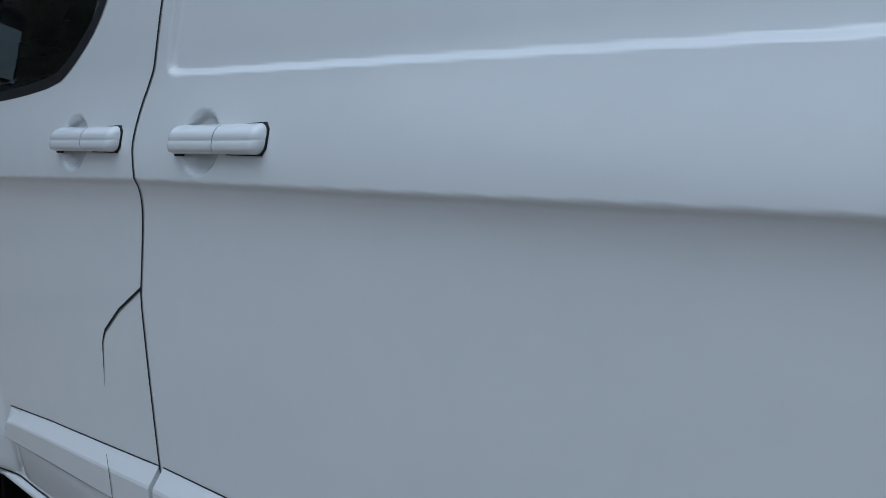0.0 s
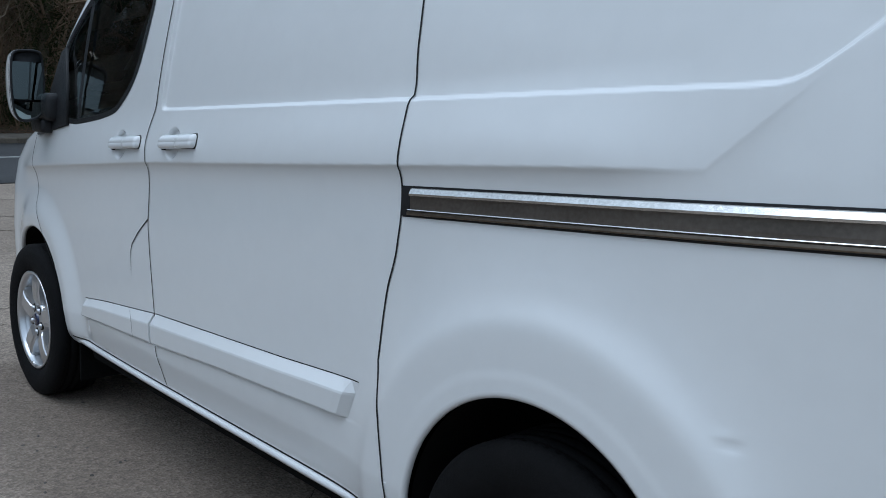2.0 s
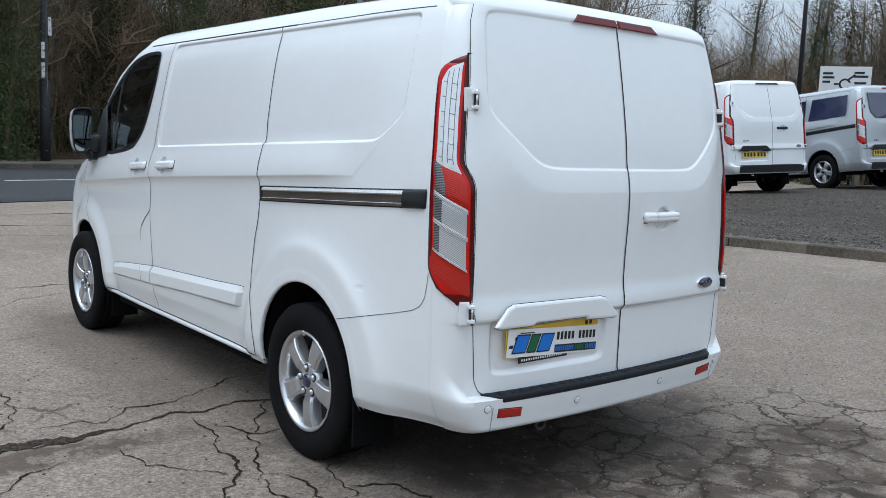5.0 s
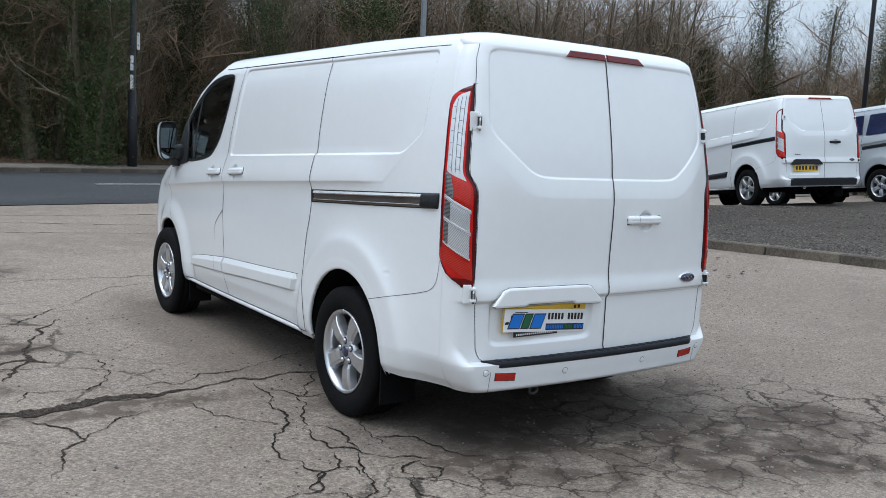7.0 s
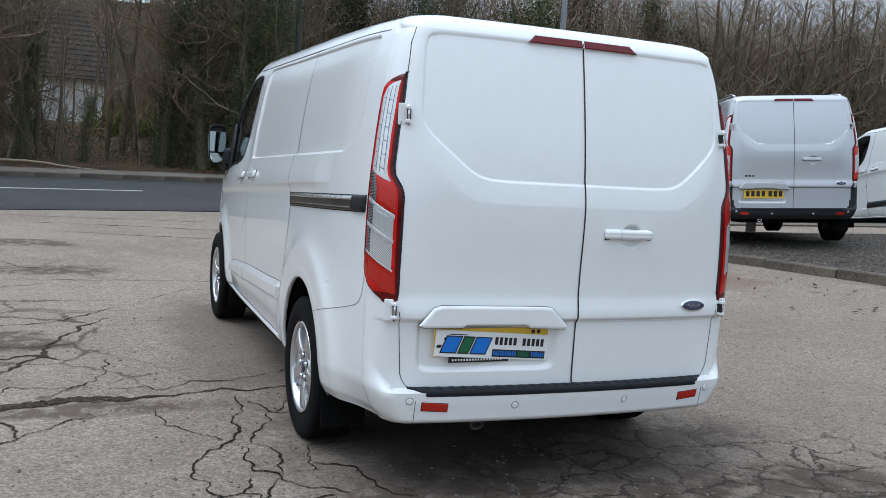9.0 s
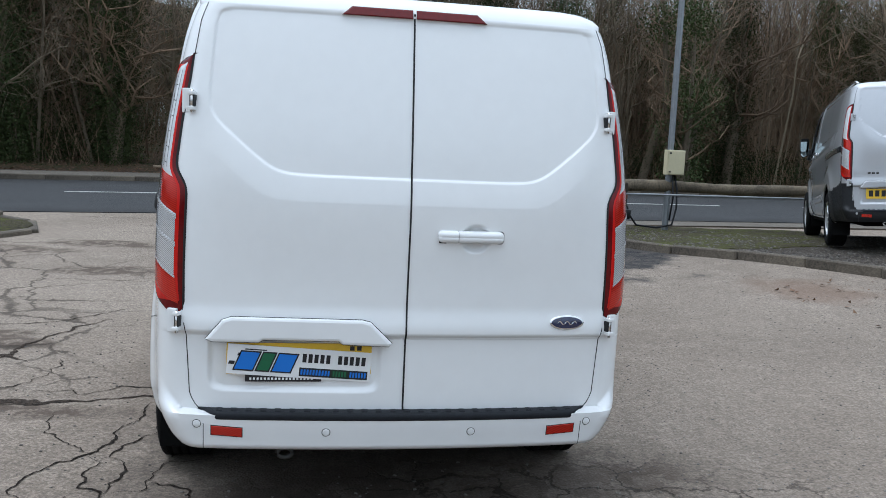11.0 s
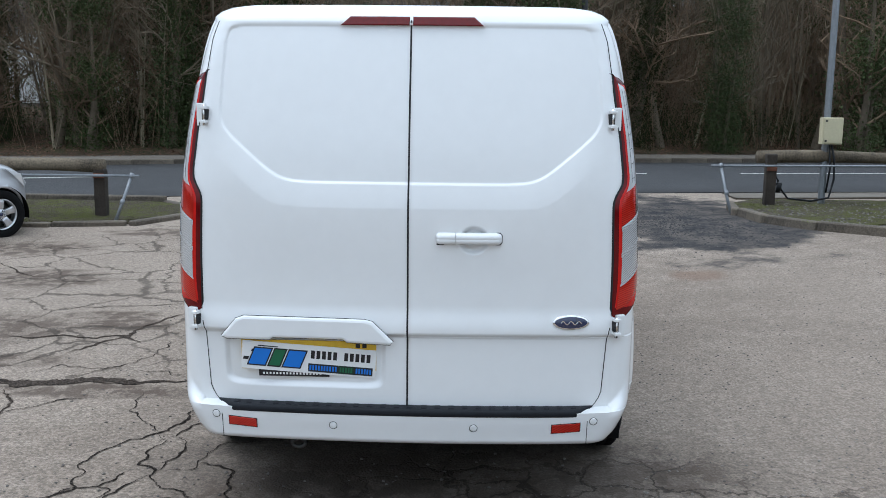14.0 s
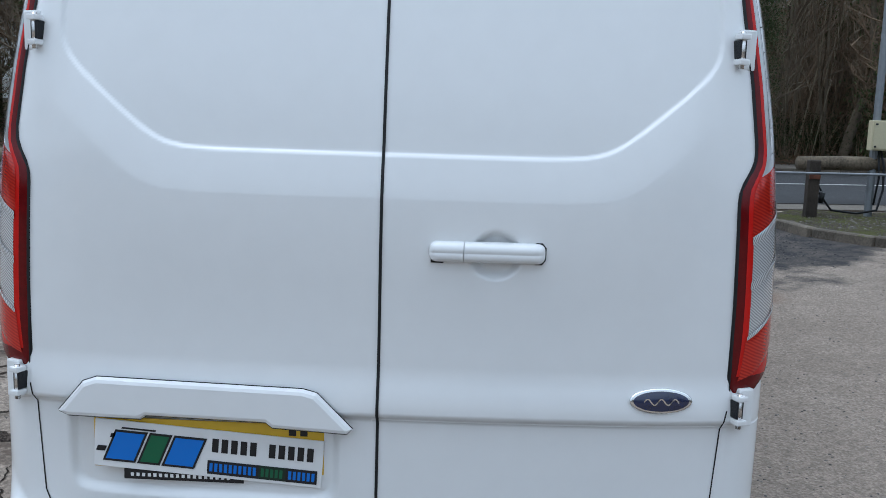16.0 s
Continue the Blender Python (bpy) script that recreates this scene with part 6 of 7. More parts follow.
def filled(name, x0, x1, near, far, lift, mat, label, nx=60, ny=40, bumpy=0.0):
    """A patch of raised ground between two lines y(x)."""
    verts, faces = [], []
    for i in range(nx):
        x = x0 + (x1 - x0) * i / (nx - 1)
        a, b = near(x), far(x)
        for j in range(ny):
            y = a + (b - a) * (j / (ny - 1)) ** 1.5
            z = float(gz(np.float64(x), np.float64(y))) + lift + far_flat(x, y) + bumpy * noise.noise((x * 2.1, y * 2.1, 3))
            verts.append((x, y, z))
    for i in range(nx - 1):
        for j in range(ny - 1):
            faces.append((i * ny + j, (i + 1) * ny + j, (i + 1) * ny + j + 1, i * ny + j + 1))
    skirt(verts, faces, [i * ny for i in range(nx)] + [(nx - 1) * ny + j for j in range(ny)] + [i * ny + ny - 1 for i in reversed(range(nx))] + [j for j in reversed(range(ny))])
    return tagged(raw(name, verts, faces, mat), label, kind="structure")


filled("yard_gravel", -9.2, 16, lambda x: float(yard_y(x)) + 0.05, lambda x: 45.0, 0.085, GRAVEL, "dark gravel yard where the vans are parked", 120, 90, 0.025)
filled("verge_yard", -9.9, -6.2, lambda x: float(np.interp(x, [-9.9, -9.25, -8.6, -7.6, -6.7, -6.2], [4.69, 4.18, 4.05, 4.11, 4.45, 4.78])), lambda x: 7.5 - 0.6 * (x + 8), 0.094, TURF, "mossy stony verge beside the yard", 40, 30, 0.02)
# the verge on the left, with its kerbs
VERGE = [(-6.35, -14), (-6.6, -8), (-6.75, -5.2), (-6.95, -4.2), (-7.25, -3.85), (-7.9, -3.62), (-8.5, -3.8), (-8.95, -4.3)]
verge_kerb = tagged(new("kerb_verge"), "mossy concrete kerb round the grass verge", kind="structure")
kerb_stones(verge_kerb, VERGE, 0.06)
kerb_stones(verge_kerb, [(-8.95, -4.3), (-9.0, -6), (-8.6, -10), (-8.2, -14)], 0.13)


def verge_patch():
    verts, faces, n, m = [], [], 50, 14
    for i in range(n):
        y = -14 + (14 - 3.66) * i / (n - 1)
        a = float(np.interp(y, [-14, -8, -5.2, -4.2, -3.85, -3.62], [-6.42, -6.67, -6.82, -7.02, -7.32, -7.85]))
        b = float(np.interp(y, [-14, -10, -6, -4.3, -3.8, -3.62], [-8.15, -8.55, -8.95, -8.88, -8.45, -7.95]))
        for j in range(m):
            x = a + (b - a) * j / (m - 1)
            verts.append((x, y, float(gz(x, y)) + 0.055 + 0.025 * noise.noise((x * 2, y * 2, 0))))
    for i in range(n - 1):
        for j in range(m - 1):
            faces.append((i * m + j, i * m + j + 1, (i + 1) * m + j + 1, (i + 1) * m + j))
    skirt(verts, faces, [j for j in range(m)] + [i * m + m - 1 for i in range(n)] + [(n - 1) * m + j for j in reversed(range(m))] + [i * m for i in reversed(range(n))])
    return tagged(raw("verge", verts, faces, TURF), "mossy grass verge between car park and road", kind="structure")


verge_patch()
strip("pavement_near", NEAR + 0.1, NEAR + 1.3, -30, -4.6, 0.02, 0.03, PAVEMENT, "pale worn pavement strip beside the road", 40, 3, 0.1)
strip("pavement_near", NEAR + 0.1, NEAR + 0.9, 4.6, 40, 0.016, 0.03, PAVEMENT, "pale worn pavement strip beside the road", 40, 3, 0.05)

# long cracks and dirt bands that wander over the asphalt
FAR_CRACKS = [
    ([(-4.7, -3.2), (-4.66, -1.87), (-4.66, -1.4), (-4.62, -0.4), (-4.5, 0.6)], 0.024, DIRT),
    ([(-8.9, -3.0), (-8.71, -1.29), (-8.27, 0.54), (-8.1, 2.4)], 0.05, DIRT),
    ([(-8.1, -2.6), (-7.85, -1.41), (-7.44, 0.3), (-7.3, 1.8)], 0.04, DIRT),
    ([(-9.6, -3.6), (-9.4, -0.5), (-9.5, 1.6)], 0.05, DIRT),
    ([(-3.39, -1.6), (-4.13, -1.08), (-4.3, -0.5), (-4.2, 0.5)], 0.018, DIRT),
    ([(-2.6, -3.0), (-2.8, -2.13), (-2.95, -1.96), (-3.39, -1.6)], 0.03, DIRT),
    ([(-4.6, -4.6), (-3.9, -3.9), (-3.6, -3.0)], 0.03, DIRT_BROWN),
    ([(-5.2, -6.0), (-5.4, -4.4), (-5.1, -3.2)], 0.02, DIRT),
]
SIDE_CRACKS = [
    ([(-0.66, -3.3), (-0.70, -2.8), (-0.73, -2.43), (-0.72, -2.13), (-0.77, -1.91), (-0.72, -1.67), (-0.79, -1.46)], 0.20, DIRT_BROWN),
    ([(-0.72, -1.9), (-0.78, -1.50), (-0.84, -1.22), (-0.81, -0.99), (-0.83, -0.68), (-0.95, -0.2)], 0.060, DIRT_BROWN),
    ([(-1.01, -1.83), (-0.99, -1.66), (-0.92, -1.48), (-1.02, -1.27), (-1.07, -1.01), (-1.20, -0.80), (-1.30, -0.60), (-1.58, -0.39)], 0.020, DIRT),
    ([(-0.57, -1.54), (-0.43, -1.55), (-0.26, -1.46), (-0.07, -1.36), (0.04, -1.27)], 0.018, DIRT),
    ([(-0.59, -2.36), (-0.35, -2.22), (-0.18, -2.18), (-0.08, -2.26), (0.11, -2.34), (0.25, -2.39)], 0.026, DIRT_BROWN),
    ([(-0.18, -2.18), (-0.29, -2.03), (-0.43, -1.92), (-0.51, -1.76)], 0.018, DIRT),
    ([(-0.86, -2.30), (-1.06, -2.24), (-0.97, -1.96), (-1.12, -1.84), (-1.43, -1.73), (-1.68, -1.78)], 0.024, DIRT),
]
TAIL_CRACKS = [
    ([(-0.73, -1.07), (-0.47, -1.14), (-0.25, -1.16), (-0.13, -1.18), (0.06, -1.27), (0.18, -1.35), (0.45, -1.46), (0.70, -1.40), (0.83, -1.50), (0.83, -1.64), (1.1, -1.9)], 0.026, DIRT),
    ([(0.04, -1.27), (0.18, -1.20), (0.29, -1.24), (0.40, -1.22), (0.52, -1.10), (0.67, -1.03), (0.77, -0.92), (0.80, -0.83)], 0.022, DIRT),
    ([(-0.86, -0.64), (-0.64, -0.78), (-0.36, -0.98), (-0.15, -1.09), (0.06, -1.16), (0.18, -1.20)], 0.020, DIRT),
    ([(-0.59, -1.09), (-0.48, -1.02), (-0.36, -0.91), (-0.30, -0.7)], 0.018, DIRT),
    ([(0.50, -1.22), (0.65, -1.28), (0.71, -1.38), (0.83, -1.50), (0.94, -1.41), (1.15, -1.45)], 0.022, DIRT),
    ([(0.52, -1.09), (0.63, -1.15), (0.81, -1.23), (0.89, -1.23), (0.99, -1.30), (1.15, -1.45)], 0.020, DIRT),
    ([(0.81, -1.23), (0.70, -1.23), (0.65, -1.28)], 0.016, DIRT),
]
SMALL_CRACKS = [
    ([(0.77, -0.92), (0.78, -1.04), (0.84, -1.10), (0.93, -1.07), (0.95, -0.97), (0.90, -0.90), (0.77, -0.92)], 0.020, DIRT),
    ([(0.52, -1.10), (0.32, -1.08), (0.16, -1.08), (0.06, -1.16)], 0.018, DIRT),
    ([(0.10, -0.70), (0.18, -0.91), (0.39, -0.95), (0.47, -0.98), (0.52, -1.10)], 0.018, DIRT),
    ([(0.39, -0.94), (0.48, -0.81), (0.69, -0.75), (0.9, -0.6)], 0.020, DIRT),
    ([(0.93, -1.07), (1.08, -1.12), (1.22, -1.05)], 0.018, DIRT),
    ([(-1.32, -2.34), (-1.40, -2.28), (-1.75, -2.15), (-2.27, -2.04), (-2.95, -1.74)], 0.060, DIRT_BROWN),
    ([(-1.74, -2.9), (-1.72, -2.29), (-1.77, -2.21), (-1.79, -2.08), (-1.60, -1.97)], 0.090, DIRT_BROWN),
]


def crack(path, width, mat, seed):
    pts = np.array(path, float)
    L = np.r_[0, np.cumsum(np.hypot(*np.diff(pts, axis=0).T))]
    n = max(8, int(L[-1] / 0.012))
    t = np.linspace(0, L[-1], n)
    x, y = np.interp(t, L, pts[:, 0]), np.interp(t, L, pts[:, 1])
    dx, dy = np.gradient(x), np.gradient(y)
    k = np.hypot(dx, dy) + 1e-9
    jit = np.array([noise.noise((q * 4.5, seed * 7.3, 0)) * 0.06 + noise.noise((q * 13, seed * 3.1, 4)) * 0.034 + noise.noise((q * 37, seed * 2.1, 8)) * 0.012 for q in t])
    width = width * 0.72
    w = np.array([width * (0.35 + 0.9 * abs(1.3 * noise.noise((q * 4.7, seed, 9)) + 0.30)) * min(1, 6 * i / n + 0.15, 6 * (n - 1 - i) / n + 0.15) for i, q in enumerate(t)])
    w = w * np.array([0.72 + 0.9 * abs(noise.noise((q * 31, seed, 27))) for q in t])
    w2 = np.array([width * (0.35 + 0.9 * abs(noise.noise((q * 6.7, seed, 19)) + 0.35)) for q in t]) * w / (w.max() + 1e-9)
    x, y = x - dy / k * jit, y + dx / k * jit
    verts = [(a - q / s * u, b + p / s * u, float(gz(a, b)) + 0.004) for a, b, p, q, s, u in zip(x, y, dx, dy, k, w * 0.5)]
    verts += [(a + q / s * u, b - p / s * u, float(gz(a, b)) + 0.004) for a, b, p, q, s, u in zip(x, y, dx, dy, k, w2 * 0.5)]
    ob = raw("ground_crack", verts, [(i, i + 1, n + i + 1, n + i) for i in range(n - 1)], mat)
    tagged(ob, "dirt-filled crack wandering over the asphalt", kind="structure")


for i, (path, width, mat) in enumerate(FAR_CRACKS + SIDE_CRACKS + TAIL_CRACKS + SMALL_CRACKS):
    crack(path, width, mat, i + 1.5)


# ---- woodland ----
def limb(out, start, way, length, radius, levels, rng, sides=4, bend=0.25, up=0.25):
    """Grows a branch and its side branches as tapering bars."""
    steps = 4 if levels > 1 else 2
    p, d = Vector(start), Vector(way).normalized()
    pts, radii = [p.copy()], [radius]
    for i in range(steps):
        d = (d + Vector((rng.uniform(-bend, bend), rng.uniform(-bend, bend), rng.uniform(-bend, bend) + up * 0.4))).normalized()
        p = p + d * (length / steps)
        pts.append(p.copy())
        radii.append(radius * (1 - 0.8 * (i + 1) / steps))
    out.append(tube(pts, radii, sides, False))
    if levels <= 0:
        return
    for k in range(rng.randint(4, 6) if levels > 1 else rng.randint(4, 6)):
        f = rng.uniform(0.25, 1.0)
        i = min(steps - 1, int(f * steps))
        q = pts[i].lerp(pts[i + 1], f * steps - i)
        side = Vector((rng.uniform(-1, 1), rng.uniform(-1, 1), rng.uniform(-0.2, 0.8))).normalized()
        limb(out, q, (d * 0.6 + side).normalized(), length * rng.uniform(0.35, 0.6), max(0.0028, radius * 0.40), levels - 1, rng, 3, bend * 1.2, up)


def leaf_cloud(rng, count, centre, spread, size):
    """Small leaves about a place, uneven and with gaps."""
    verts, faces = [], []
    for _ in range(count):
        c = Vector(centre) + Vector((rng.gauss(0, spread[0]), rng.gauss(0, spread[1]), rng.gauss(0, spread[2])))
        a = Vector((rng.uniform(-1, 1), rng.uniform(-1, 1), rng.uniform(-1, 1))).normalized()
        b = a.orthogonal().normalized()
        s = size * rng.uniform(0.6, 1.4)
        k = len(verts)
        verts += [c - a * s, c + b * s * 0.6, c + a * s, c - b * s * 0.6]
        faces.append((k, k + 1, k + 2, k + 3))
    return verts, faces


def bare_tree(seed, height, stems, ivy, lean=0.15):
    """A leafless tree: stems, twiggy crown and, on some, a coat of ivy."""
    rng = random.Random(seed)
    tree = thing("bare_tree", "leafless grey-brown tree with twiggy branches", "tree", "trees beyond the road")
    trunk, crown, leaves = [], [], []
    for s in range(stems):
        p = Vector((rng.uniform(-0.5, 0.5), rng.uniform(-0.5, 0.5), -0.2)) if stems > 1 else Vector((0, 0, -0.2))
        d = Vector((rng.uniform(-lean, lean), rng.uniform(-lean, lean), 1)).normalized()
        r = rng.uniform(0.07, 0.15) if stems > 1 else rng.uniform(0.15, 0.22)
        h = height * rng.uniform(0.75, 1.0)
        pts, radii, n = [p.copy()], [r], 7
        for i in range(n):
            d = (d + Vector((rng.uniform(-0.12, 0.12), rng.uniform(-0.12, 0.12), 0.05))).normalized()
            p = p + d * h / n
            pts.append(p.copy()), radii.append(r * (1 - 0.9 * (i + 1) / n))
        trunk.append(tube(pts, radii, 7, False))
        for k in range(13 if stems > 1 else 20):
            f = rng.uniform(0.16, 1.0)
            i = min(n - 1, int(f * n))
            q = pts[i].lerp(pts[i + 1], f * n - i)
            a = rng.uniform(0, 2 * math.pi)
            limb(crown, q, (math.cos(a), math.sin(a), rng.uniform(0.2, 1.1)), h * rng.uniform(0.16, 0.34), radii[i] * 0.34 + 0.005, 2, rng, 4, 0.36)
        if ivy:
            for i in range(n):
                for f in (0.0, 0.33, 0.66):
                    if rng.random() < ivy:
                        leaves.append(leaf_cloud(rng, 640, pts[i].lerp(pts[i + 1], f), (0.30, 0.30, 0.30), 0.031))
    raw("trunk", *join(*trunk), BARK, tree)
    raw("crown", *join(*crown), TWIG if seed % 2 else TWIG_GREY, tree, smooth=False)
    if leaves:
        raw("ivy", *join(*leaves), IVY, tree, "dark green ivy", smooth=False)
    return tree


def plant(proto, x, y, turn, scale):
    z = float(gz(np.float64(x), np.float64(y))) + far_flat(x, y) + (max(0.0, line_x(FAR_EDGE - 1.35, y) - x) * 0.0635 if x < -17 else 0.08)
    ob = copy_thing(proto, Matrix.Translation((x, y, z)) @ Matrix.Rotation(turn, 4, "Z"))
    ob.scale = (scale, scale, scale * random.uniform(0.9, 1.12))
    return ob


def glade(x, y):
    """A thin place in the wood, through which the small house shows."""
    return abs(y - 0.18 - 0.505 * (x - 4.2)) < 0.75


protos = [bare_tree(1, 7.5, 3, 0.0), bare_tree(2, 9.0, 1, 0.0), bare_tree(3, 7.0, 4, 0.25), bare_tree(4, 9.5, 2, 0.75), bare_tree(5, 8.0, 1, 1.0, 0.08), bare_tree(6, 6.5, 5, 0.0, 0.3)]
spread = random.Random(11)
spots = []
for row, (off, step_y, prob) in enumerate(((2.0, 1.9, 1.0), (4.0, 2.1, 1.0), (6.5, 2.4, 1.0), (9.5, 2.6, 1.0), (14.5, 4.0, 1.0), (19, 4.4, 1.0), (24, 4.4, 1.0))):
    y = -30.0 + row * 0.7
    while y < (34 if row < 2 else 62):
        if spread.random() < prob:
            spots.append((line_x(FAR_EDGE - 1.0 - off + spread.uniform(-0.6, 0.6), y), y + spread.uniform(-0.6, 0.6)))
        y += step_y * spread.uniform(0.75, 1.25)
for k, (x, y) in enumerate(spots):
    gap = (-5.2 < y < 0.3 and x > -33) or glade(x, y)  # thinner where the white building shows through
    if gap and spread.random() < 0.7:
        continue
    pick = spread.choices(range(6), (3, 2, 2.4, 1.5, 0.7, 3))[0]
    plant(protos[pick], x, y, spread.uniform(0, 6.28), spread.uniform(0.75, 1.1) * (0.9 if y > 14 else 1.0))
# ivy-clad trees that stand out
for x, y, k, s in ((-19.3, -0.15, 4, 0.58), (-19.0, 1.95, 4, 0.88), (-19.0, -1.95, 4, 0.24), (-19.0, -4.6, 4, 0.95), (-18.9, -3.3, 4, 0.42), (-18.8, -4.7, 4, 0.75), (-18.5, -6.9, 4, 0.8), (-19.2, 0.9, 4, 0.95), (-18.6, 2.4, 3, 0.9), (-18.2, -9.6, 4, 1.0), (-18.0, -7.6, 3, 1.0), (-18.6, -14.5, 3, 1.1), (-18.3, -12.9, 4, 0.95), (-19.5, 10.2, 2, 1.0),
                   (-17.4, -17.0, 4, 1.0), (-20.2, -8.8, 4, 1.1), (-19.8, -13.8, 4, 1.05), (-21.5, -15.5, 4, 1.15), (-19.2, -5.0, 3, 0.9), (-20.8, -18.6, 4, 1.1), (-18.4, -19.8, 4, 1.0), (-19.6, -6.2, 4, 0.9), (-18.9, -16.0, 2, 1.1), (-20.5, 4.6, 4, 0.9), (-21.0, 12.5, 4, 0.9), (-19.6, 7.2, 3, 0.8), (-22.5, 17.0, 4, 0.9), 
                   (-22.0, 29.2, 4, 0.70), (-22.2, 29.5, 4, 0.62), (-23.4, 35.6, 4, 1.25), (-24.3, 42.0, 4, 1.3), (-11.8, 30.5, 4, 0.85), (-9.5, 31.5, 3, 0.9), (-12.6, 33.5, 4, 0.9),
                   (-12.9, 27.0, 4, 0.8), (-12.5, 27.5, 4, 0.85)):
    plant(protos[k], x, y, spread.uniform(0, 6.28), s)
# tall bare trees beyond the road where it runs past the yard
for x, y, k, s in ((-20.8, 17.0, 1, 1.1), (-21.0, 19.0, 5, 1.35), (-21.4, 20.8, 1, 1.15), (-21.8, 22.4, 0, 1.25), (-22.0, 24.0, 5, 1.4), (-22.4, 25.6, 1, 1.1), (-22.6, 27.4, 0, 1.15), (-23.6, 21.6, 0, 1.3), (-24.0, 24.8, 1, 1.15), (-24.4, 28.4, 5, 1.3), (-25.0, 31.5, 0, 1.0), (-26.0, 34.0, 5, 1.1), (-26.5, 38.0, 0, 1.0)):
    plant(protos[k], x, y, spread.uniform(0, 6.28), s)
# beyond the yard the trees stand farther off
for k in range(22):
    a = spread.uniform(0, 1)
    x, y = -17 + 34 * a + spread.uniform(-2, 2), 27 + 12 * spread.random() + 6 * a
    plant(protos[spread.choices(range(6), (3, 3, 1, 1.2, 0.9, 2))[0]], x, y, spread.uniform(0, 6.28), spread.uniform(0.6, 0.85))
for k in range(16):
    plant(protos[spread.choices(range(6), (2, 3, 1.5, 2, 1, 2))[0]], spread.uniform(-13.2, -5), spread.uniform(26, 35), spread.uniform(0, 6.28), spread.uniform(0.8, 1.0))
# behind the camera: an unseen belt of trees, added to darken the van's reflections
for k in range(22):
    a = -1.9 + 3.3 * k / 21
    r = 26 + spread.uniform(-2.5, 4)
    plant(protos[spread.choices(range(6), (3, 2, 2, 1, 1, 2))[0]], 2 + r * math.cos(a), -2 + r * math.sin(a), spread.uniform(0, 6.28), spread.uniform(0.7, 1.0))
for proto in protos:
    proto.matrix_basis = Matrix.Translation((-34 + 2 * protos.index(proto), -33, 1.5))


def brushwood(name, count, x_of, y0, y1, height, mat, seed, leafy=0.0):
    """Undergrowth of thin stems; nobody could count them."""
    rng = random.Random(seed)
    out, leaves = [], []
    for _ in range(count):
        y = rng.uniform(y0, y1)
        x = x_of(y, rng)
        if (-4.6 < y < 0.1 or glade(x, y)) and rng.random() < 0.75:
            continue
        z = float(gz(np.float64(x), np.float64(y))) + max(0.0, line_x(FAR_EDGE - 1.35, y) - x) * 0.0635 + 0.05
        limb(out, (x, y, z), (rng.uniform(-0.5, 0.5), rng.uniform(-0.5, 0.5), 1), height * rng.uniform(0.5, 1.25), rng.uniform(0.004, 0.010), 1, rng, 3, 0.3, 0.1)
        if leafy and rng.random() < leafy:
            leaves.append(leaf_cloud(rng, 130, (x, y, z + rng.uniform(0.1, 0.9)), (0.34, 0.38, 0.25), 0.023))
    tagged(raw(name, *join(*out), mat, smooth=False), "tangle of bare brown undergrowth at the wood's edge", "undergrowth", kind="stuff")
    if leaves:
        tagged(raw("bramble_leaves", *join(*leaves), IVY, smooth=False), "dark green bramble and ivy leaves at the wood's edge", "leaves", kind="stuff")


brushwood("undergrowth", 4200, lambda y, r: line_x(FAR_EDGE - 2.5 - 5.5 * r.random() ** 1.5, y), -26, 34, 3.0, TWIG, 21, 0.40)
brushwood("undergrowth", 900, lambda y, r: line_x(FAR_EDGE - 3.0 - 8 * r.random(), y), -26, 30, 4.2, TWIG_GREY, 22)


bush_rng = random.Random(77)
for bx, by in ((-27.0, -1.2), (-27.3, -0.6), (-26.8, 0.1), (-27.2, 0.7)):
    bz = float(gz(bx, by)) + 0.45
    tagged(raw("leafy_shrub", *leaf_cloud(bush_rng, 2200, (bx, by, bz + 0.5), (0.34, 0.36, 0.34), 0.036), SHRUB, smooth=False), "yellow-green leafy shrub in a clearing beside the white building", "shrub", "shrubs")


def saplings(name, count, deep0, deep1, y0, y1, height, mat, seed, thick=0.0075, branches=1):
    """Close-set thin stems that fill the wood; nobody could count them."""
    rng = random.Random(seed)
    out = []
    for _ in range(count):
        y = rng.uniform(y0, y1)
        x = line_x(FAR_EDGE - deep0 - (deep1 - deep0) * rng.random(), y)
        if (-4.8 < y < 0.3 or glade(x, y)) and rng.random() < 0.85:
            continue
        back = max(0.0, line_x(FAR_EDGE - 1.35, y) - x)
        z = float(gz(np.float64(x), np.float64(y))) + min(back, 12.5) * 0.0635 + max(0, back - 20) * 0.28
        limb(out, (x, y, z), (rng.uniform(-0.22, 0.22), rng.uniform(-0.22, 0.22), 1), height * rng.uniform(0.55, 1.2), rng.uniform(thick, thick * 2.8), branches, rng, 3, 0.14, 0.3)
    tagged(raw(name, *join(*out), mat, smooth=False), "close-set bare saplings filling the wood", "saplings", kind="stuff")


saplings("saplings", 3400, 3, 14, -24, 34, 6.0, TWIG, 61)
saplings("saplings", 1900, 12, 28, -26, 62, 5.8, TWIG_GREY, 62)
saplings("saplings", 800, 3, 13, 13, 28, 7.6, TWIG, 69)
saplings("saplings", 1900, 2, 16, 26, 66, 6.5, TWIG, 63)
saplings("saplings", 1000, -22, -4.2, 28, 38, 5.2, TWIG, 67)
saplings("saplings", 300, -22, -4.2, 27, 34, 4.2, TWIG_GREY, 68, 0.02)
saplings("saplings", 420, 2.5, 9, -24, 34, 5.5, PALE_STEM, 64, 0.009)
saplings("saplings", 380, 2.6, 11, -24, 40, 6.5, BARK, 65, 0.022)
saplings("saplings", 150, 2.6, 8, -24, 34, 6.0, PALE_STEM, 66, 0.016)


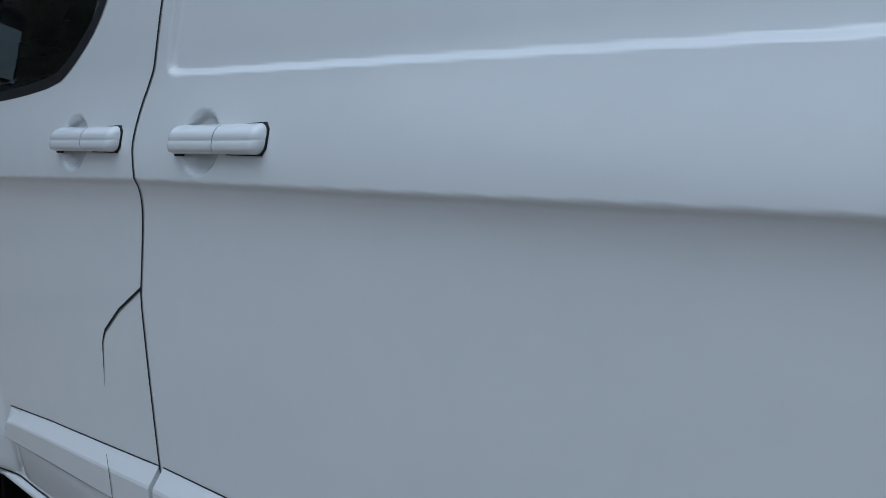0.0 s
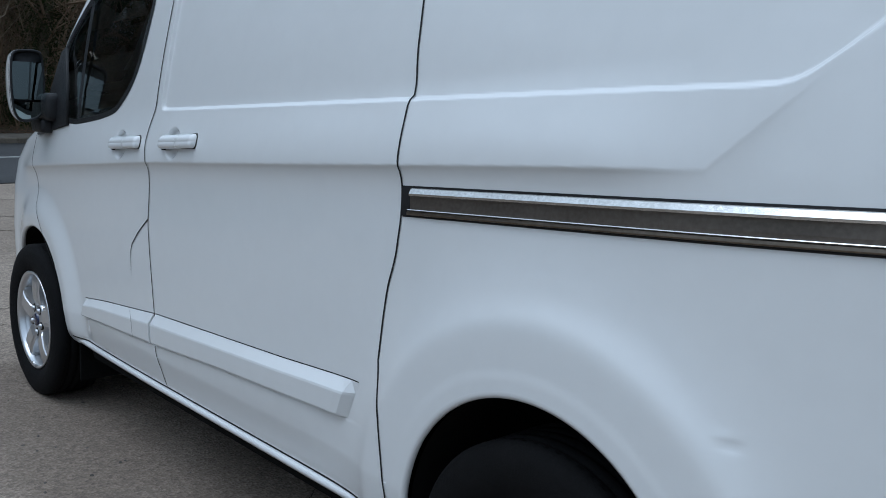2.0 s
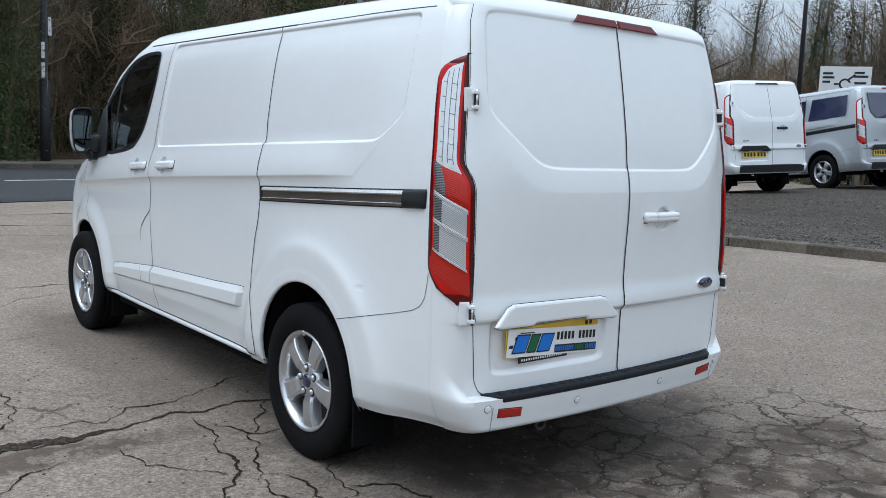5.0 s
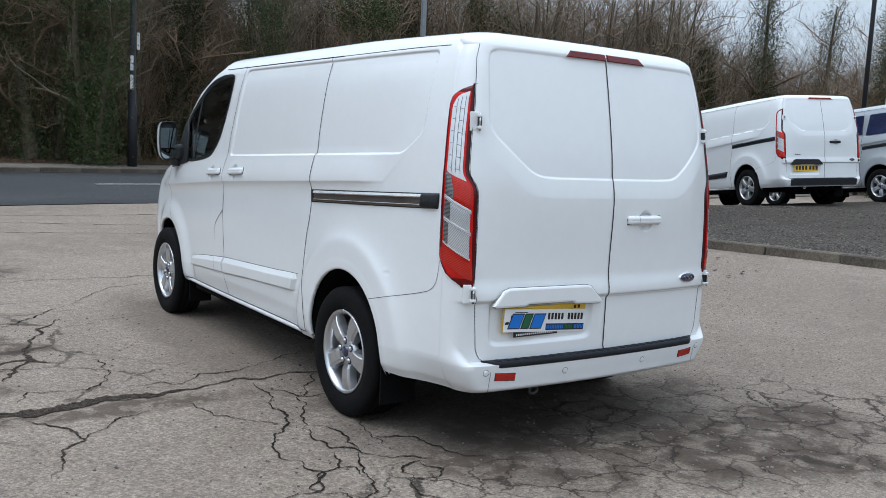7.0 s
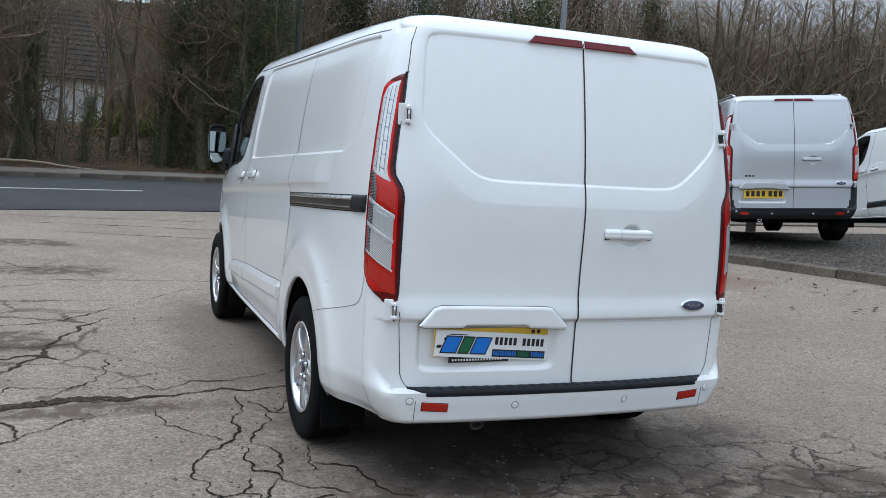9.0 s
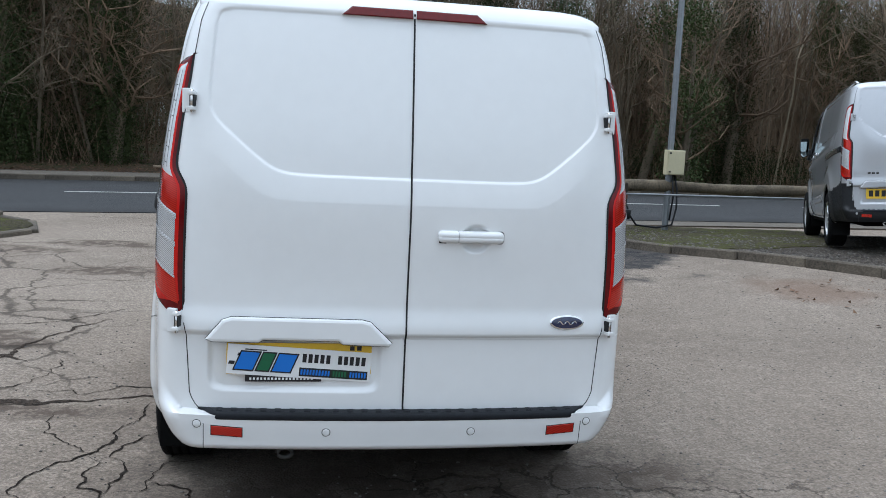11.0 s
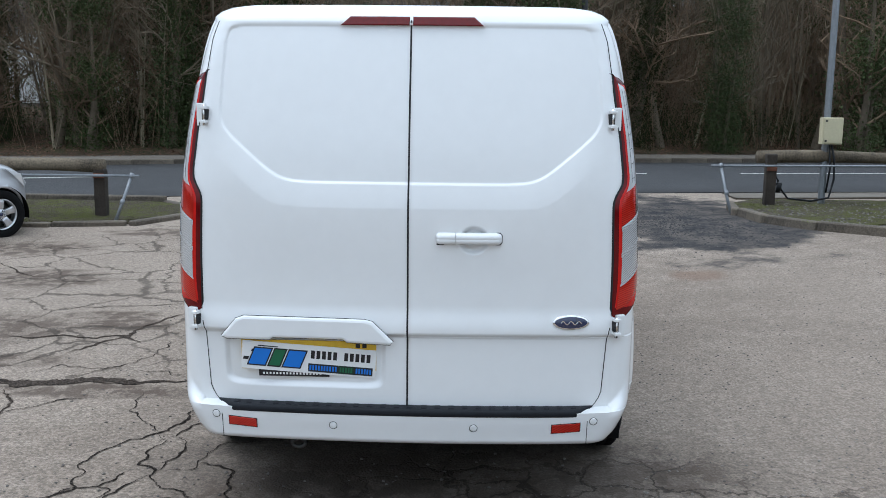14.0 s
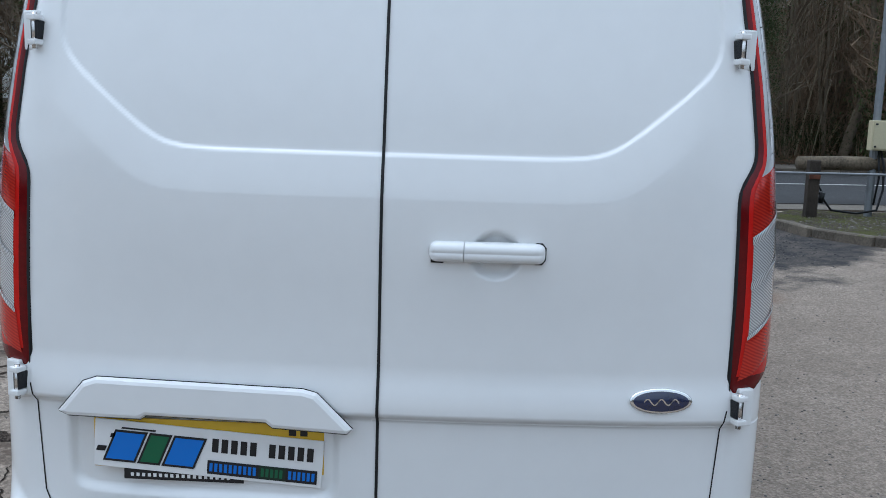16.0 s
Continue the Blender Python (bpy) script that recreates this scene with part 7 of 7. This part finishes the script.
def litter(name, count, x_of, y0, y1, seed):
    rng = random.Random(seed)
    verts, faces = [], []
    for _ in range(count):
        y = rng.uniform(y0, y1)
        x, up = x_of(y, rng)
        z = float(gz(np.float64(x), np.float64(y))) + up + 0.006
        a, s = rng.uniform(0, 6.28), rng.uniform(0.016, 0.038)
        k = len(verts)
        for q, t in ((0, 0.02), (1.57, 0), (3.14, 0.015), (4.71, 0.03)):
            verts.append((x + s * math.cos(a + q), y + s * 0.7 * math.sin(a + q), z + t * rng.random()))
        faces.append((k, k + 1, k + 2, k + 3))
    tagged(raw(name, verts, faces, LEAF, smooth=False), "scattered dry brown leaves", "leaves", kind="stuff")


LEAF = material("dry_leaf", (0.155, 0.088, 0.050), 0.9, vary=0.5, vary_scale=6)


def bank_place(y, r):
    x = line_x(FAR_EDGE - 1.1 - 2.8 * r.random() ** 1.4, y)
    return x, 0.11 + max(0.0, line_x(FAR_EDGE - 1.35, y) - x) * 0.0635


litter("fallen_leaves", 9000, bank_place, -24, 26, 31)
litter("fallen_leaves", 45, lambda y, r: ((lambda x: (x, 0.0))(-4.2 + 2.4 * r.random() - 0.3 * (y - 5))), 4.2, 5.5, 32)


def pebbles(name, count, place, size, mat, label, seed):
    rng = random.Random(seed)
    base = bmesh.new()
    bmesh.ops.create_icosphere(base, subdivisions=1, radius=1)
    bv, bf = [v.co.copy() for v in base.verts], [[v.index for v in f.verts] for f in base.faces]
    base.free()
    verts, faces = [], []
    for _ in range(count):
        x, y, up = place(rng)
        s = size * rng.uniform(0.5, 1.6)
        m = Matrix.Translation((x, y, float(gz(np.float64(x), np.float64(y))) + up)) @ Matrix.Rotation(rng.uniform(0, 6), 4, "Z") @ Matrix.Diagonal((s, s * rng.uniform(0.6, 1), s * rng.uniform(0.4, 0.7), 1))
        k = len(verts)
        verts += [m @ v for v in bv]
        faces += [[i + k for i in f] for f in bf]
    tagged(raw(name, verts, faces, mat, smooth=False), label, "stones", kind="stuff")


STONE = material("loose_stone", (0.165, 0.148, 0.13), 0.9, vary=0.5, vary_scale=9)
STONE_DARK = material("dark_stone", (0.085, 0.076, 0.068), 0.9, vary=0.5, vary_scale=9)


def yard_place(r):
    x = r.uniform(-8.5, 3)
    return x, float(yard_y(x)) + 0.12 + 5.5 * r.random() ** 1.6, 0.09


pebbles("gravel_stones", 3600, yard_place, 0.013, STONE, "loose pale gravel stones in the yard", 41)
pebbles("gravel_stones", 3000, yard_place, 0.014, STONE_DARK, "loose dark gravel stones in the yard", 42)
pebbles("grit", 420, lambda r: (r.uniform(-3, 2.2), r.gauss(-1.4, 0.7), 0.001), 0.006, STONE_DARK, "dark grit lying on the asphalt", 43)
pebbles("grit", 500, lambda r: (1.2 + r.gauss(0, 0.5), 0.3 + r.gauss(0, 0.8), 0.001), 0.007, STONE, "grit lying on the broken asphalt", 44)
pebbles("grit", 2400, lambda r: (r.uniform(-7.5, 1.6), 1.15 + 4.2 * r.random() ** 1.3, 0.0), 0.0055, STONE_DARK, "dark grit strewn over the rough asphalt", 46)
pebbles("grit", 1500, lambda r: (r.uniform(-7.5, 1.6), 1.15 + 4.2 * r.random() ** 1.3, 0.0), 0.005, STONE, "pale grit strewn over the rough asphalt", 47)
TAR_LUMP = material("tar_crumb", (0.022, 0.022, 0.024), 0.85, vary=0.5, vary_scale=9)
pebbles("tar_crumbs", 2600, lambda r: (-7.7 + r.gauss(0, 0.9), 3.1 + r.gauss(0, 0.55), -0.002), 0.012, TAR_LUMP, "loose black tar crumbs over the dark patch", 48)
pebbles("verge_stones", 260, lambda r: (lambda x: (x, r.uniform(4.5, 6.5), 0.099))(r.uniform(-9.2, -6.6)), 0.013, STONE, "pale stones lying on the mossy verge", 45)


def grass(name, count, place, seed):
    rng = random.Random(seed)
    verts, faces = [], []
    for _ in range(count):
        x, y, up = place(rng)
        z = float(gz(np.float64(x), np.float64(y))) + up
        a, h = rng.uniform(0, 6.28), rng.uniform(0.008, 0.024)
        w = 0.004
        k = len(verts)
        verts += [(x - w * math.sin(a), y + w * math.cos(a), z), (x + w * math.sin(a), y - w * math.cos(a), z), (x + h * 0.6 * math.cos(a), y + h * 0.6 * math.sin(a), z + h)]
        faces.append((k, k + 1, k + 2))
    tagged(raw(name, verts, faces, GRASS, smooth=False), "short mossy grass blades on the verge", "grass", kind="stuff")


GRASS = material("grass_blades", (0.115, 0.125, 0.036), 0.8, vary=0.4, vary_scale=3)
grass("verge_grass", 3800, lambda r: (lambda y: (r.uniform(-8.7, -6.95) + 0.04 * (y + 5), y, 0.055))(r.uniform(-9.0, -3.9)), 51)
grass("verge_grass", 1500, lambda r: (r.uniform(-9.3, -6.6), 4.30 + 1.3 * r.random() ** 1.7, 0.095), 52)

# far hills, so distant that they never shift
def hill(name, radius, a0, a1, top, seed, n=140):
    verts = []
    for i in range(n):
        a = a0 + (a1 - a0) * i / (n - 1)
        h = top * (0.75 + 0.5 * noise.noise((a * 3.1, seed, 0)) + 0.12 * noise.noise((a * 23, seed, 2)) + 0.06 * noise.noise((a * 90, seed, 2)))
        verts += [(radius * math.cos(a), radius * math.sin(a), -3), (radius * math.cos(a), radius * math.sin(a), h)]
    faces = [(2 * i, 2 * i + 2, 2 * i + 3, 2 * i + 1) for i in range(n - 1)]
    tagged(raw(name, verts, faces, HILL), "distant wooded hillside under a grey sky", kind="structure")


hill("backdrop", 420, 0, 2 * math.pi, 42, 3.0)


# ---- the parked vans ----
van = build_van("panel_van", "white panel van, tall red rear lamps, parked on cracked asphalt", WHITE_PAINT, True, show_plate=True)


def park(v, x, y, turn, up=0.10):
    def ground_at(lx, ly):
        c, s = math.cos(radians(turn)), math.sin(radians(turn))
        px, py = x + lx * c - ly * s, y + lx * s + ly * c
        return float(gz(np.float64(px), np.float64(py)))
    zr, zf, zl, zi = ground_at(0, 0), ground_at(-2.97, 0), ground_at(-1.5, -0.82), ground_at(-1.5, 0.82)
    pitch, roll = math.atan((zr - zf) / 2.97), math.atan((zi - zl) / 1.64)
    v.matrix_basis = Matrix.Translation((x, y, zr + up)) @ Matrix.Rotation(radians(turn), 4, "Z") @ Matrix.Rotation(-pitch, 4, "Y") @ Matrix.Rotation(roll, 4, "X")


silver_van = build_van("panel_van", "silver panel van with roof rails, parked in the gravel yard", SILVER_PAINT, False, dark_bumper=True, roof_rails=True, group="vans in the yard")
park(silver_van, -5.68, 7.07, -27.2, 0.12)
white_van = build_van("panel_van", "white panel van with black door handle parked in the gravel yard", OTHER_WHITE, False, dark_bumper=True, group="vans in the yard", trim=False)
park(white_van, -5.93, 11.6, -17.6, 0.075)
grey_van = build_van("passenger_van", "silver-grey passenger van with dark side windows in the yard", GREY_PAINT, False, windows=True, dark_bumper=True, group="vans in the yard", trim=False)
park(grey_van, -5.32, 14.9, -14.0, 0.085)


# ---- silver car by the left verge ----
def hatchback(name, label, paint):
    """A small hatchback: body shell, glass, lamps and wheels; its nose points along +x."""
    car = thing(name, label, "car")
    stations = np.r_[np.linspace(-2.0, 1.82, 110)]
    hood = table([(-2.0, 0.95), (-1.9, 1.05), (-1.5, 1.42), (-0.6, 1.50), (0.25, 1.44), (0.95, 1.08), (1.2, 1.0), (1.5, 0.93), (1.68, 0.82), (1.78, 0.66), (1.82, 0.5)])
    belt = table([(-2.0, 0.92), (0.2, 0.93), (0.95, 0.96), (1.4, 0.86), (1.65, 0.76), (1.78, 0.62), (1.82, 0.48)])
    wide = table([(-2.0, 0.72), (-1.7, 0.84), (0.5, 0.86), (1.3, 0.84), (1.55, 0.77), (1.72, 0.63), (1.82, 0.42)])
    rows = 40
    P = np.zeros((len(stations), rows, 3))
    for i, s in enumerate(stations):
        w, b, h = float(wide(s)), float(belt(s)), float(hood(s))
        for j in range(rows):
            f = j / (rows - 1)
            if f < 0.55:
                g = f / 0.55
                z = 0.20 + (b - 0.20) * g
                y = w * (0.93 + 0.07 * math.sin(min(1, g * 1.4) * math.pi / 2)) - 0.03 * g**6
            else:
                g = (f - 0.55) / 0.45
                cabin = max(0.0, h - b - 0.12)
                z = b + (h - b) * math.sin(g * math.pi / 2) ** 0.8
                y = (w - 0.03) * math.cos(g * math.pi / 2) ** (0.55 if cabin < 0.02 else 0.42)
            P[i, j] = (s, y, z)
    for wx in (1.28, -1.30):
        rr = np.hypot(P[..., 0] - wx, P[..., 2] - 0.31)
        near = (abs(rr - 0.345) < 0.022) & (P[..., 1] > 0.5)
        k = 0.345 / np.maximum(rr, 1e-6)
        P[..., 0] = np.where(near, wx + (P[..., 0] - wx) * k, P[..., 0])
        P[..., 2] = np.where(near, 0.31 + (P[..., 2] - 0.31) * k, P[..., 2])
        P[..., 1] += np.where((P[..., 1] > 0.5), 0.022 * (1 - step(rr, 0.36, 0.46)), 0)
    for sgn in (-1, 1):
        Q = P.copy()
        Q[..., 1] *= sgn
        faces, glass = [], []
        for i in range(len(stations) - 1):
            for j in range(rows - 1):
                c = (P[i, j] + P[i + 1, j + 1]) / 2
                if any(math.hypot(c[0] - wx, c[2] - 0.31) < 0.34 for wx in (1.28, -1.30)) and c[1] > 0.5:
                    continue
                q = (i * rows + j, (i + 1) * rows + j, (i + 1) * rows + j + 1, i * rows + j + 1)
                q = q if sgn < 0 else q[::-1]
                pane = c[2] > float(belt(c[0])) + 0.05 and c[2] < float(hood(c[0])) - 0.10 and -1.55 < c[0] < 0.75 and c[1] > 0.45 and abs(c[0] + 0.35) > 0.04
                (glass if pane else faces).append(q)
        raw("body_shell", Q.reshape(-1, 3), faces, paint, car)
        raw("side_glass", Q.reshape(-1, 3), glass, NAVY, car, "dark side glass")
        lamp = [(1.48, 0.80), (1.68, 0.64), (1.73, 0.68), (1.60, 0.80), (1.36, 0.88)]
        raw("headlight", *plate_form(lamp[::-1], 0.02, 0.008, lambda u, v, h: (u + h * 0.3, sgn * (float(wide(u)) * 0.985 + h), v)), CLEAR_LENS, car, "clear headlamp", smooth=False)
        for wx in (1.28, -1.30):
            w = build_wheel("wheel", Matrix.Translation((wx, sgn * 0.755, 0.31)) @ Matrix.Scale(0.905, 4), sgn, True, False)
            w.parent = car
            a = np.linspace(-0.2, math.pi + 0.2, 30)
            liner = [(wx + 0.36 * math.cos(t), sgn * yy, 0.31 + 0.36 * math.sin(t)) for yy in (0.84, 0.5) for t in a]
            lip = [(wx + 0.352 * math.cos(t), sgn * (float(wide(wx + 0.352 * math.cos(t))) * 0.985 + 0.012), 0.31 + 0.352 * math.sin(t)) for t in np.linspace(-0.12, math.pi + 0.12, 30)]
            raw("arch_lip", *tube(lip, 0.021, 8), paint, car)
            raw("arch_liner", liner, [(i, i + 1, 31 + i, 30 + i) for i in range(29)] + [tuple(30 + i for i in range(30))], UNDERSIDE, car)
        raw("door_gap", *ribbon(np.array([(0.55 - 0.05 * math.sin(q * 3), sgn * (float(wide(0.5)) * 0.99 + 0.004), 0.3 + 0.6 * q) for q in np.linspace(0, 1, 10)]), np.tile((0, sgn, 0), (10, 1)), 0.008, 0.001), SEAM, car)
        bm = bmesh.new()
        box(bm, 0.55, 0.72, 0.86, 1.02, 0.93, 1.06, 0.03, Matrix.Diagonal((1, sgn, 1, 1)), 3)
        part("wing_mirror", bm, paint, car, smooth=True)
    bm = bmesh.new()
    box(bm, -1.8, 1.5, -0.55, 0.55, 0.16, 0.5, 0.03)
    part("underbody", bm, UNDERSIDE, car)
    return car


car = hatchback("parked_car", "silver hatchback with alloy wheels parked beside the verge", SILVER_PAINT)
car.matrix_basis = Matrix.Translation((-5.43, -6.50, float(gz(-5.43, -6.50)))) @ Matrix.Rotation(radians(145), 4, "Z") @ Matrix.Scale(0.92, 4)


# ---- barriers, lamp post, poles, signs ----
def log_barrier(name, a, b, post_at, top, label, rise=-0.085):
    """A round log lying on stout posts."""
    fence = thing(name, label, "barrier", "log barriers along the road")
    rng = random.Random(name)
    n = 26
    pts = [Vector(a).lerp(Vector(b), i / (n - 1)) + Vector((0, 0, 0.015 * math.sin(i * 0.9))) for i in range(n)]
    raw("log", *tube(pts, [0.090 + 0.008 * math.sin(i * 1.3) + 0.004 * rng.uniform(-1, 1) for i in range(n)], 14), LOG, fence)
    for px, py in post_at:
        z = float(gz(px, py))
        bm = bmesh.new()
        box(bm, px - 0.065, px + 0.065, py - 0.075, py + 0.075, z - 0.2, top + rise, 0.02)
        part("post", bm, POST, fence)
        bm = bmesh.new()
        box(bm, px + 0.05, px + 0.085, py - 0.07, py + 0.07, top - 0.20, top - 0.14, 0.008)
        part("bracket", bm, RUST, fence, "rusty red bracket")
    return fence


log_barrier("log_barrier", (-7.30, -13.5, 0.76), (-7.42, -4.58, 0.82), [(-7.40, -4.62), (-7.32, -9.0)], 0.86, "weathered log barrier on dark posts beside the grass verge")
log_barrier("log_barrier", (-9.24, 4.50, 0.97), (-10.1, 16.0, 1.01), [(-9.0, 4.62), (-9.45, 10.0)], 0.98, "weathered log barrier on dark posts beside the mossy verge", 0.045)


def pipe_rail(name, rail, leg, label):
    """A galvanised pipe with a leaning end leg and its clamps."""
    t = thing(name, label, "railing", "pipe rails")
    raw("rail", *tube(rail, 0.017, 10), GALV, t)
    raw("leg", *tube(leg, 0.021, 10), GALV, t)
    for p, q in ((leg[0], leg[-1]), (Vector(leg[0]).lerp(Vector(leg[-1]), 0.55), leg[-1])):
        d = (Vector(q) - Vector(p)).normalized() if (Vector(q) - Vector(p)).length > 0.01 else Vector((0, 0, 1))
        raw("clamp", *tube([Vector(p) - d * 0.035, Vector(p) + d * 0.03], 0.030, 10), GALV, t)
    return t


pipe_rail("pipe_rail", [(-7.27, -13.0, 0.66), (-7.25, -4.05, 0.70)], [(-7.25, -4.15, 0.70), (-7.12, -4.22, 0.40), (-7.0, -4.30, 0.10)], "grey galvanised pipe rail with a leaning end leg")
pipe_rail("pipe_rail", [(-8.86, 3.72, 0.85), (-9.7, 15.0, 0.92)], [(-8.86, 3.86, 0.85), (-8.70, 3.90, 0.5), (-8.55, 3.96, 0.16)], "grey galvanised pipe rail with a leaning end leg")


def lamp_post():
    post = thing("lamp_post", "galvanised lamp post carrying a cream electrical cabinet", "lamp post")
    x, y = -9.3, 5.5
    z = float(gz(x, y))
    raw("column", *tube([(x, y, z - 0.1), (x, y, 1.3), (x, y, 8.5)], [0.055, 0.052, 0.045], 8), GALV, post, smooth=False)
    raw("arm", *tube([(x, y, 8.4), (x - 0.5, y, 8.7), (x - 1.2, y, 8.75)], 0.03, 8), GALV, post)
    bm = bmesh.new()
    box(bm, x - 1.75, x - 1.15, y - 0.12, y + 0.12, 8.70, 8.84, 0.03)
    part("lantern", bm, GALV, post)
    bm = bmesh.new()
    box(bm, x + 0.06, x + 0.20, y - 0.13, y + 0.165, 1.17, 1.56, 0.012)
    cab = part("cabinet", bm, BOX_CREAM, post, "cream metal cabinet")
    bm = bmesh.new()
    box(bm, x + 0.203, x + 0.212, y - 0.115, y + 0.15, 1.185, 1.545, 0.006)
    part("cabinet_door", bm, BOX_CREAM, cab)
    for zz in (1.22, 1.51):
        bm = bmesh.new()
        box(bm, x + 0.212, x + 0.222, y - 0.10, y - 0.07, zz - 0.012, zz + 0.012, 0.003)
        part("catch", bm, BLACK_PLASTIC, cab)
    cable = [(x + 0.1, y + 0.05, 1.17), (x + 0.12, y + 0.10, 0.95), (x + 0.13, y + 0.11, 0.65), (x + 0.11, y + 0.06, 0.38), (x + 0.12, y - 0.2, z + 0.135), (x + 0.15, y - 0.55, z + 0.17), (x + 0.2, y - 0.75, z + 0.40), (x + 0.2, y - 0.72, 0.62), (x + 0.22, y - 0.80, 0.75)]
    raw("cable", *tube(cable, 0.016, 8), BLACK_PLASTIC, post, "slack black cable")
    raw("cable", *tube([(x + 0.1, y + 0.02, 1.17), (x + 0.09, y + 0.06, 0.8), (x + 0.07, y + 0.03, 0.45)], 0.014, 8), BLACK_PLASTIC, post)
    raw("cable_joint", *tube([(x + 0.2, y - 0.72, 0.46), (x + 0.21, y - 0.70, 0.60)], 0.038, 8), BLACK_PLASTIC, post)
    return post


lamp_post()


def street_pole():
    pole = thing("street_pole", "black-painted street pole with small white notices", "pole")
    x, y = -18.1, 2.95
    raw("column", *tube([(x, y, 0.4), (x, y, 2.35), (x, y, 2.36), (x, y, 9.0)], [0.115, 0.105, 0.075, 0.06], 12), TAR_POLE, pole)
    for z0, z1, dy in ((2.40, 2.75, -0.05), (2.85, 3.2, -0.05), (3.35, 3.75, 0.10)):
        bm = bmesh.new()
        box(bm, x + 0.09, x + 0.10, y + dy - 0.035, y + dy + 0.04, z0, z1, 0.002)
        part("notice", bm, SIGN_WHITE, pole, "small white notice")
    return pole


street_pole()


def yard_pole():
    pole = thing("lighting_column", "dark slender lighting column beyond the yard", "pole")
    raw("column", *tube([(-9.6, 20.0, 0.6), (-9.6, 20.0, 10)], [0.07, 0.05], 8), TAR_POLE, pole)
    return pole


yard_pole()


def road_sign():
    """A white direction sign: symbol of a roundabout, plain bars for the place names."""
    sign = thing("road_sign", "white direction sign with a roundabout symbol on two posts", "road sign")
    c, right = Vector((-9.1, 21.5, 3.38)), Vector((0.84, 0.54, 0)).normalized()
    out = Vector((0.54, -0.84, 0)).normalized()
    def place(u, v, h):
        return c + right * u + Vector((0, 0, v)) + out * h
    raw("panel", *plate_form([(-0.66, -0.42), (0.66, -0.42), (0.66, 0.42), (-0.66, 0.42)], 0.02, 0.004, place), SIGN_WHITE, sign, smooth=False)
    for u in (-0.45, 0.45):
        raw("post", *tube([place(u, -2.9, -0.05), place(u, 0.3, -0.05)], 0.035, 8), GALV, sign)
    ring = [place(0.0 + 0.13 * math.cos(a), -0.06 + 0.13 * math.sin(a), 0.024) for a in np.linspace(0.3, 5.6, 22)]
    raw("symbol", *ribbon(np.array(ring), np.tile(tuple(out), (22, 1)), 0.05, 0.002), INK, sign)
    for a, b in (((0.08, 0.06), (0.25, 0.2)), ((-0.12, -0.06), (-0.28, -0.06)), ((0, -0.2), (0, -0.32))):
        raw("symbol", *ribbon(np.array([place(*a, 0.024), place(*b, 0.024)]), np.tile(tuple(out), (2, 1)), 0.05, 0.002), INK, sign)
    rows = [(-0.58, 0.2, 0.26, 0.06), (-0.58, 0.09, 0.3, 0.06), (-0.58, -0.03, 0.2, 0.06), (0.22, 0.22, 0.26, 0.06), (0.22, 0.12, 0.36, 0.06), (0.24, -0.06, 0.3, 0.06), (0.24, -0.16, 0.22, 0.06)]
    bars(c + out * 0.024, right, Vector((0, 0, 1)), out * 0.001, rows, sign, INK, "name_bar")
    return sign


road_sign()


def fallen_branch():
    rng = random.Random(5)
    pts, p = [], Vector((-18.4, -3.7, 0.66))
    for i in range(12):
        pts.append(p.copy())
        p = p + Vector((0.06 + rng.uniform(-0.02, 0.02), 0.19, -0.012 + rng.uniform(-0.02, 0.02)))
    ob = raw("fallen_branch", *tube(pts, [0.035 * (1 - 0.06 * i) for i in range(12)], 7), material("peeled_wood", (0.32, 0.25, 0.17), 0.9, vary=0.2))
    tagged(ob, "pale peeled branch lying on the leafy bank", "branch")


fallen_branch()


def white_building(name, x, y, w, d, h, roof, turn, label):
    """A low whitewashed building with a tiled roof, seen through the trees."""
    b = thing(name, label, "building", "buildings behind the wood")
    bm = bmesh.new()
    box(bm, -d, 0, -w / 2, w / 2, 0, h)
    part("wall", bm, RENDER_WALL, b)
    v = [(0.3, -w / 2 - 0.3, h - 0.1), (0.3, w / 2 + 0.3, h - 0.1), (-d / 2, w / 2 + 0.3, h + roof), (-d / 2, -w / 2 - 0.3, h + roof), (-d - 0.3, -w / 2 - 0.3, h - 0.1), (-d - 0.3, w / 2 + 0.3, h - 0.1)]
    raw("roof", v, [(0, 1, 2, 3), (3, 2, 5, 4), (0, 3, 4), (1, 5, 2), (0, 4, 5, 1)], SLATE, b, "brown tiled roof", smooth=False)
    for k in range(int(roof / 0.21)):
        f = (k + 0.5) / (roof / 0.21)
        bm = bmesh.new()
        lay = 0.3 - f * (d / 2 + 0.3)
        box(bm, lay - 0.05, lay + 0.02, -w / 2 - 0.3, w / 2 + 0.3, h - 0.12 + f * (roof + 0.1), h - 0.07 + f * (roof + 0.1))
        part("tile_course", bm, SLATE, b)
    b.matrix_basis = Matrix.Translation((x, y, 0.7)) @ Matrix.Rotation(radians(turn), 4, "Z")
    return b


white_building("white_building", -33.5, -3.5, 4.5, 7, 2.85, 3.0, 4, "long whitewashed building with a brown tiled roof behind trees")
white_building("white_building", -33.0, -19.0, 4.5, 6, 4.2, 2.0, -20, "small white gabled house glimpsed through the trees")
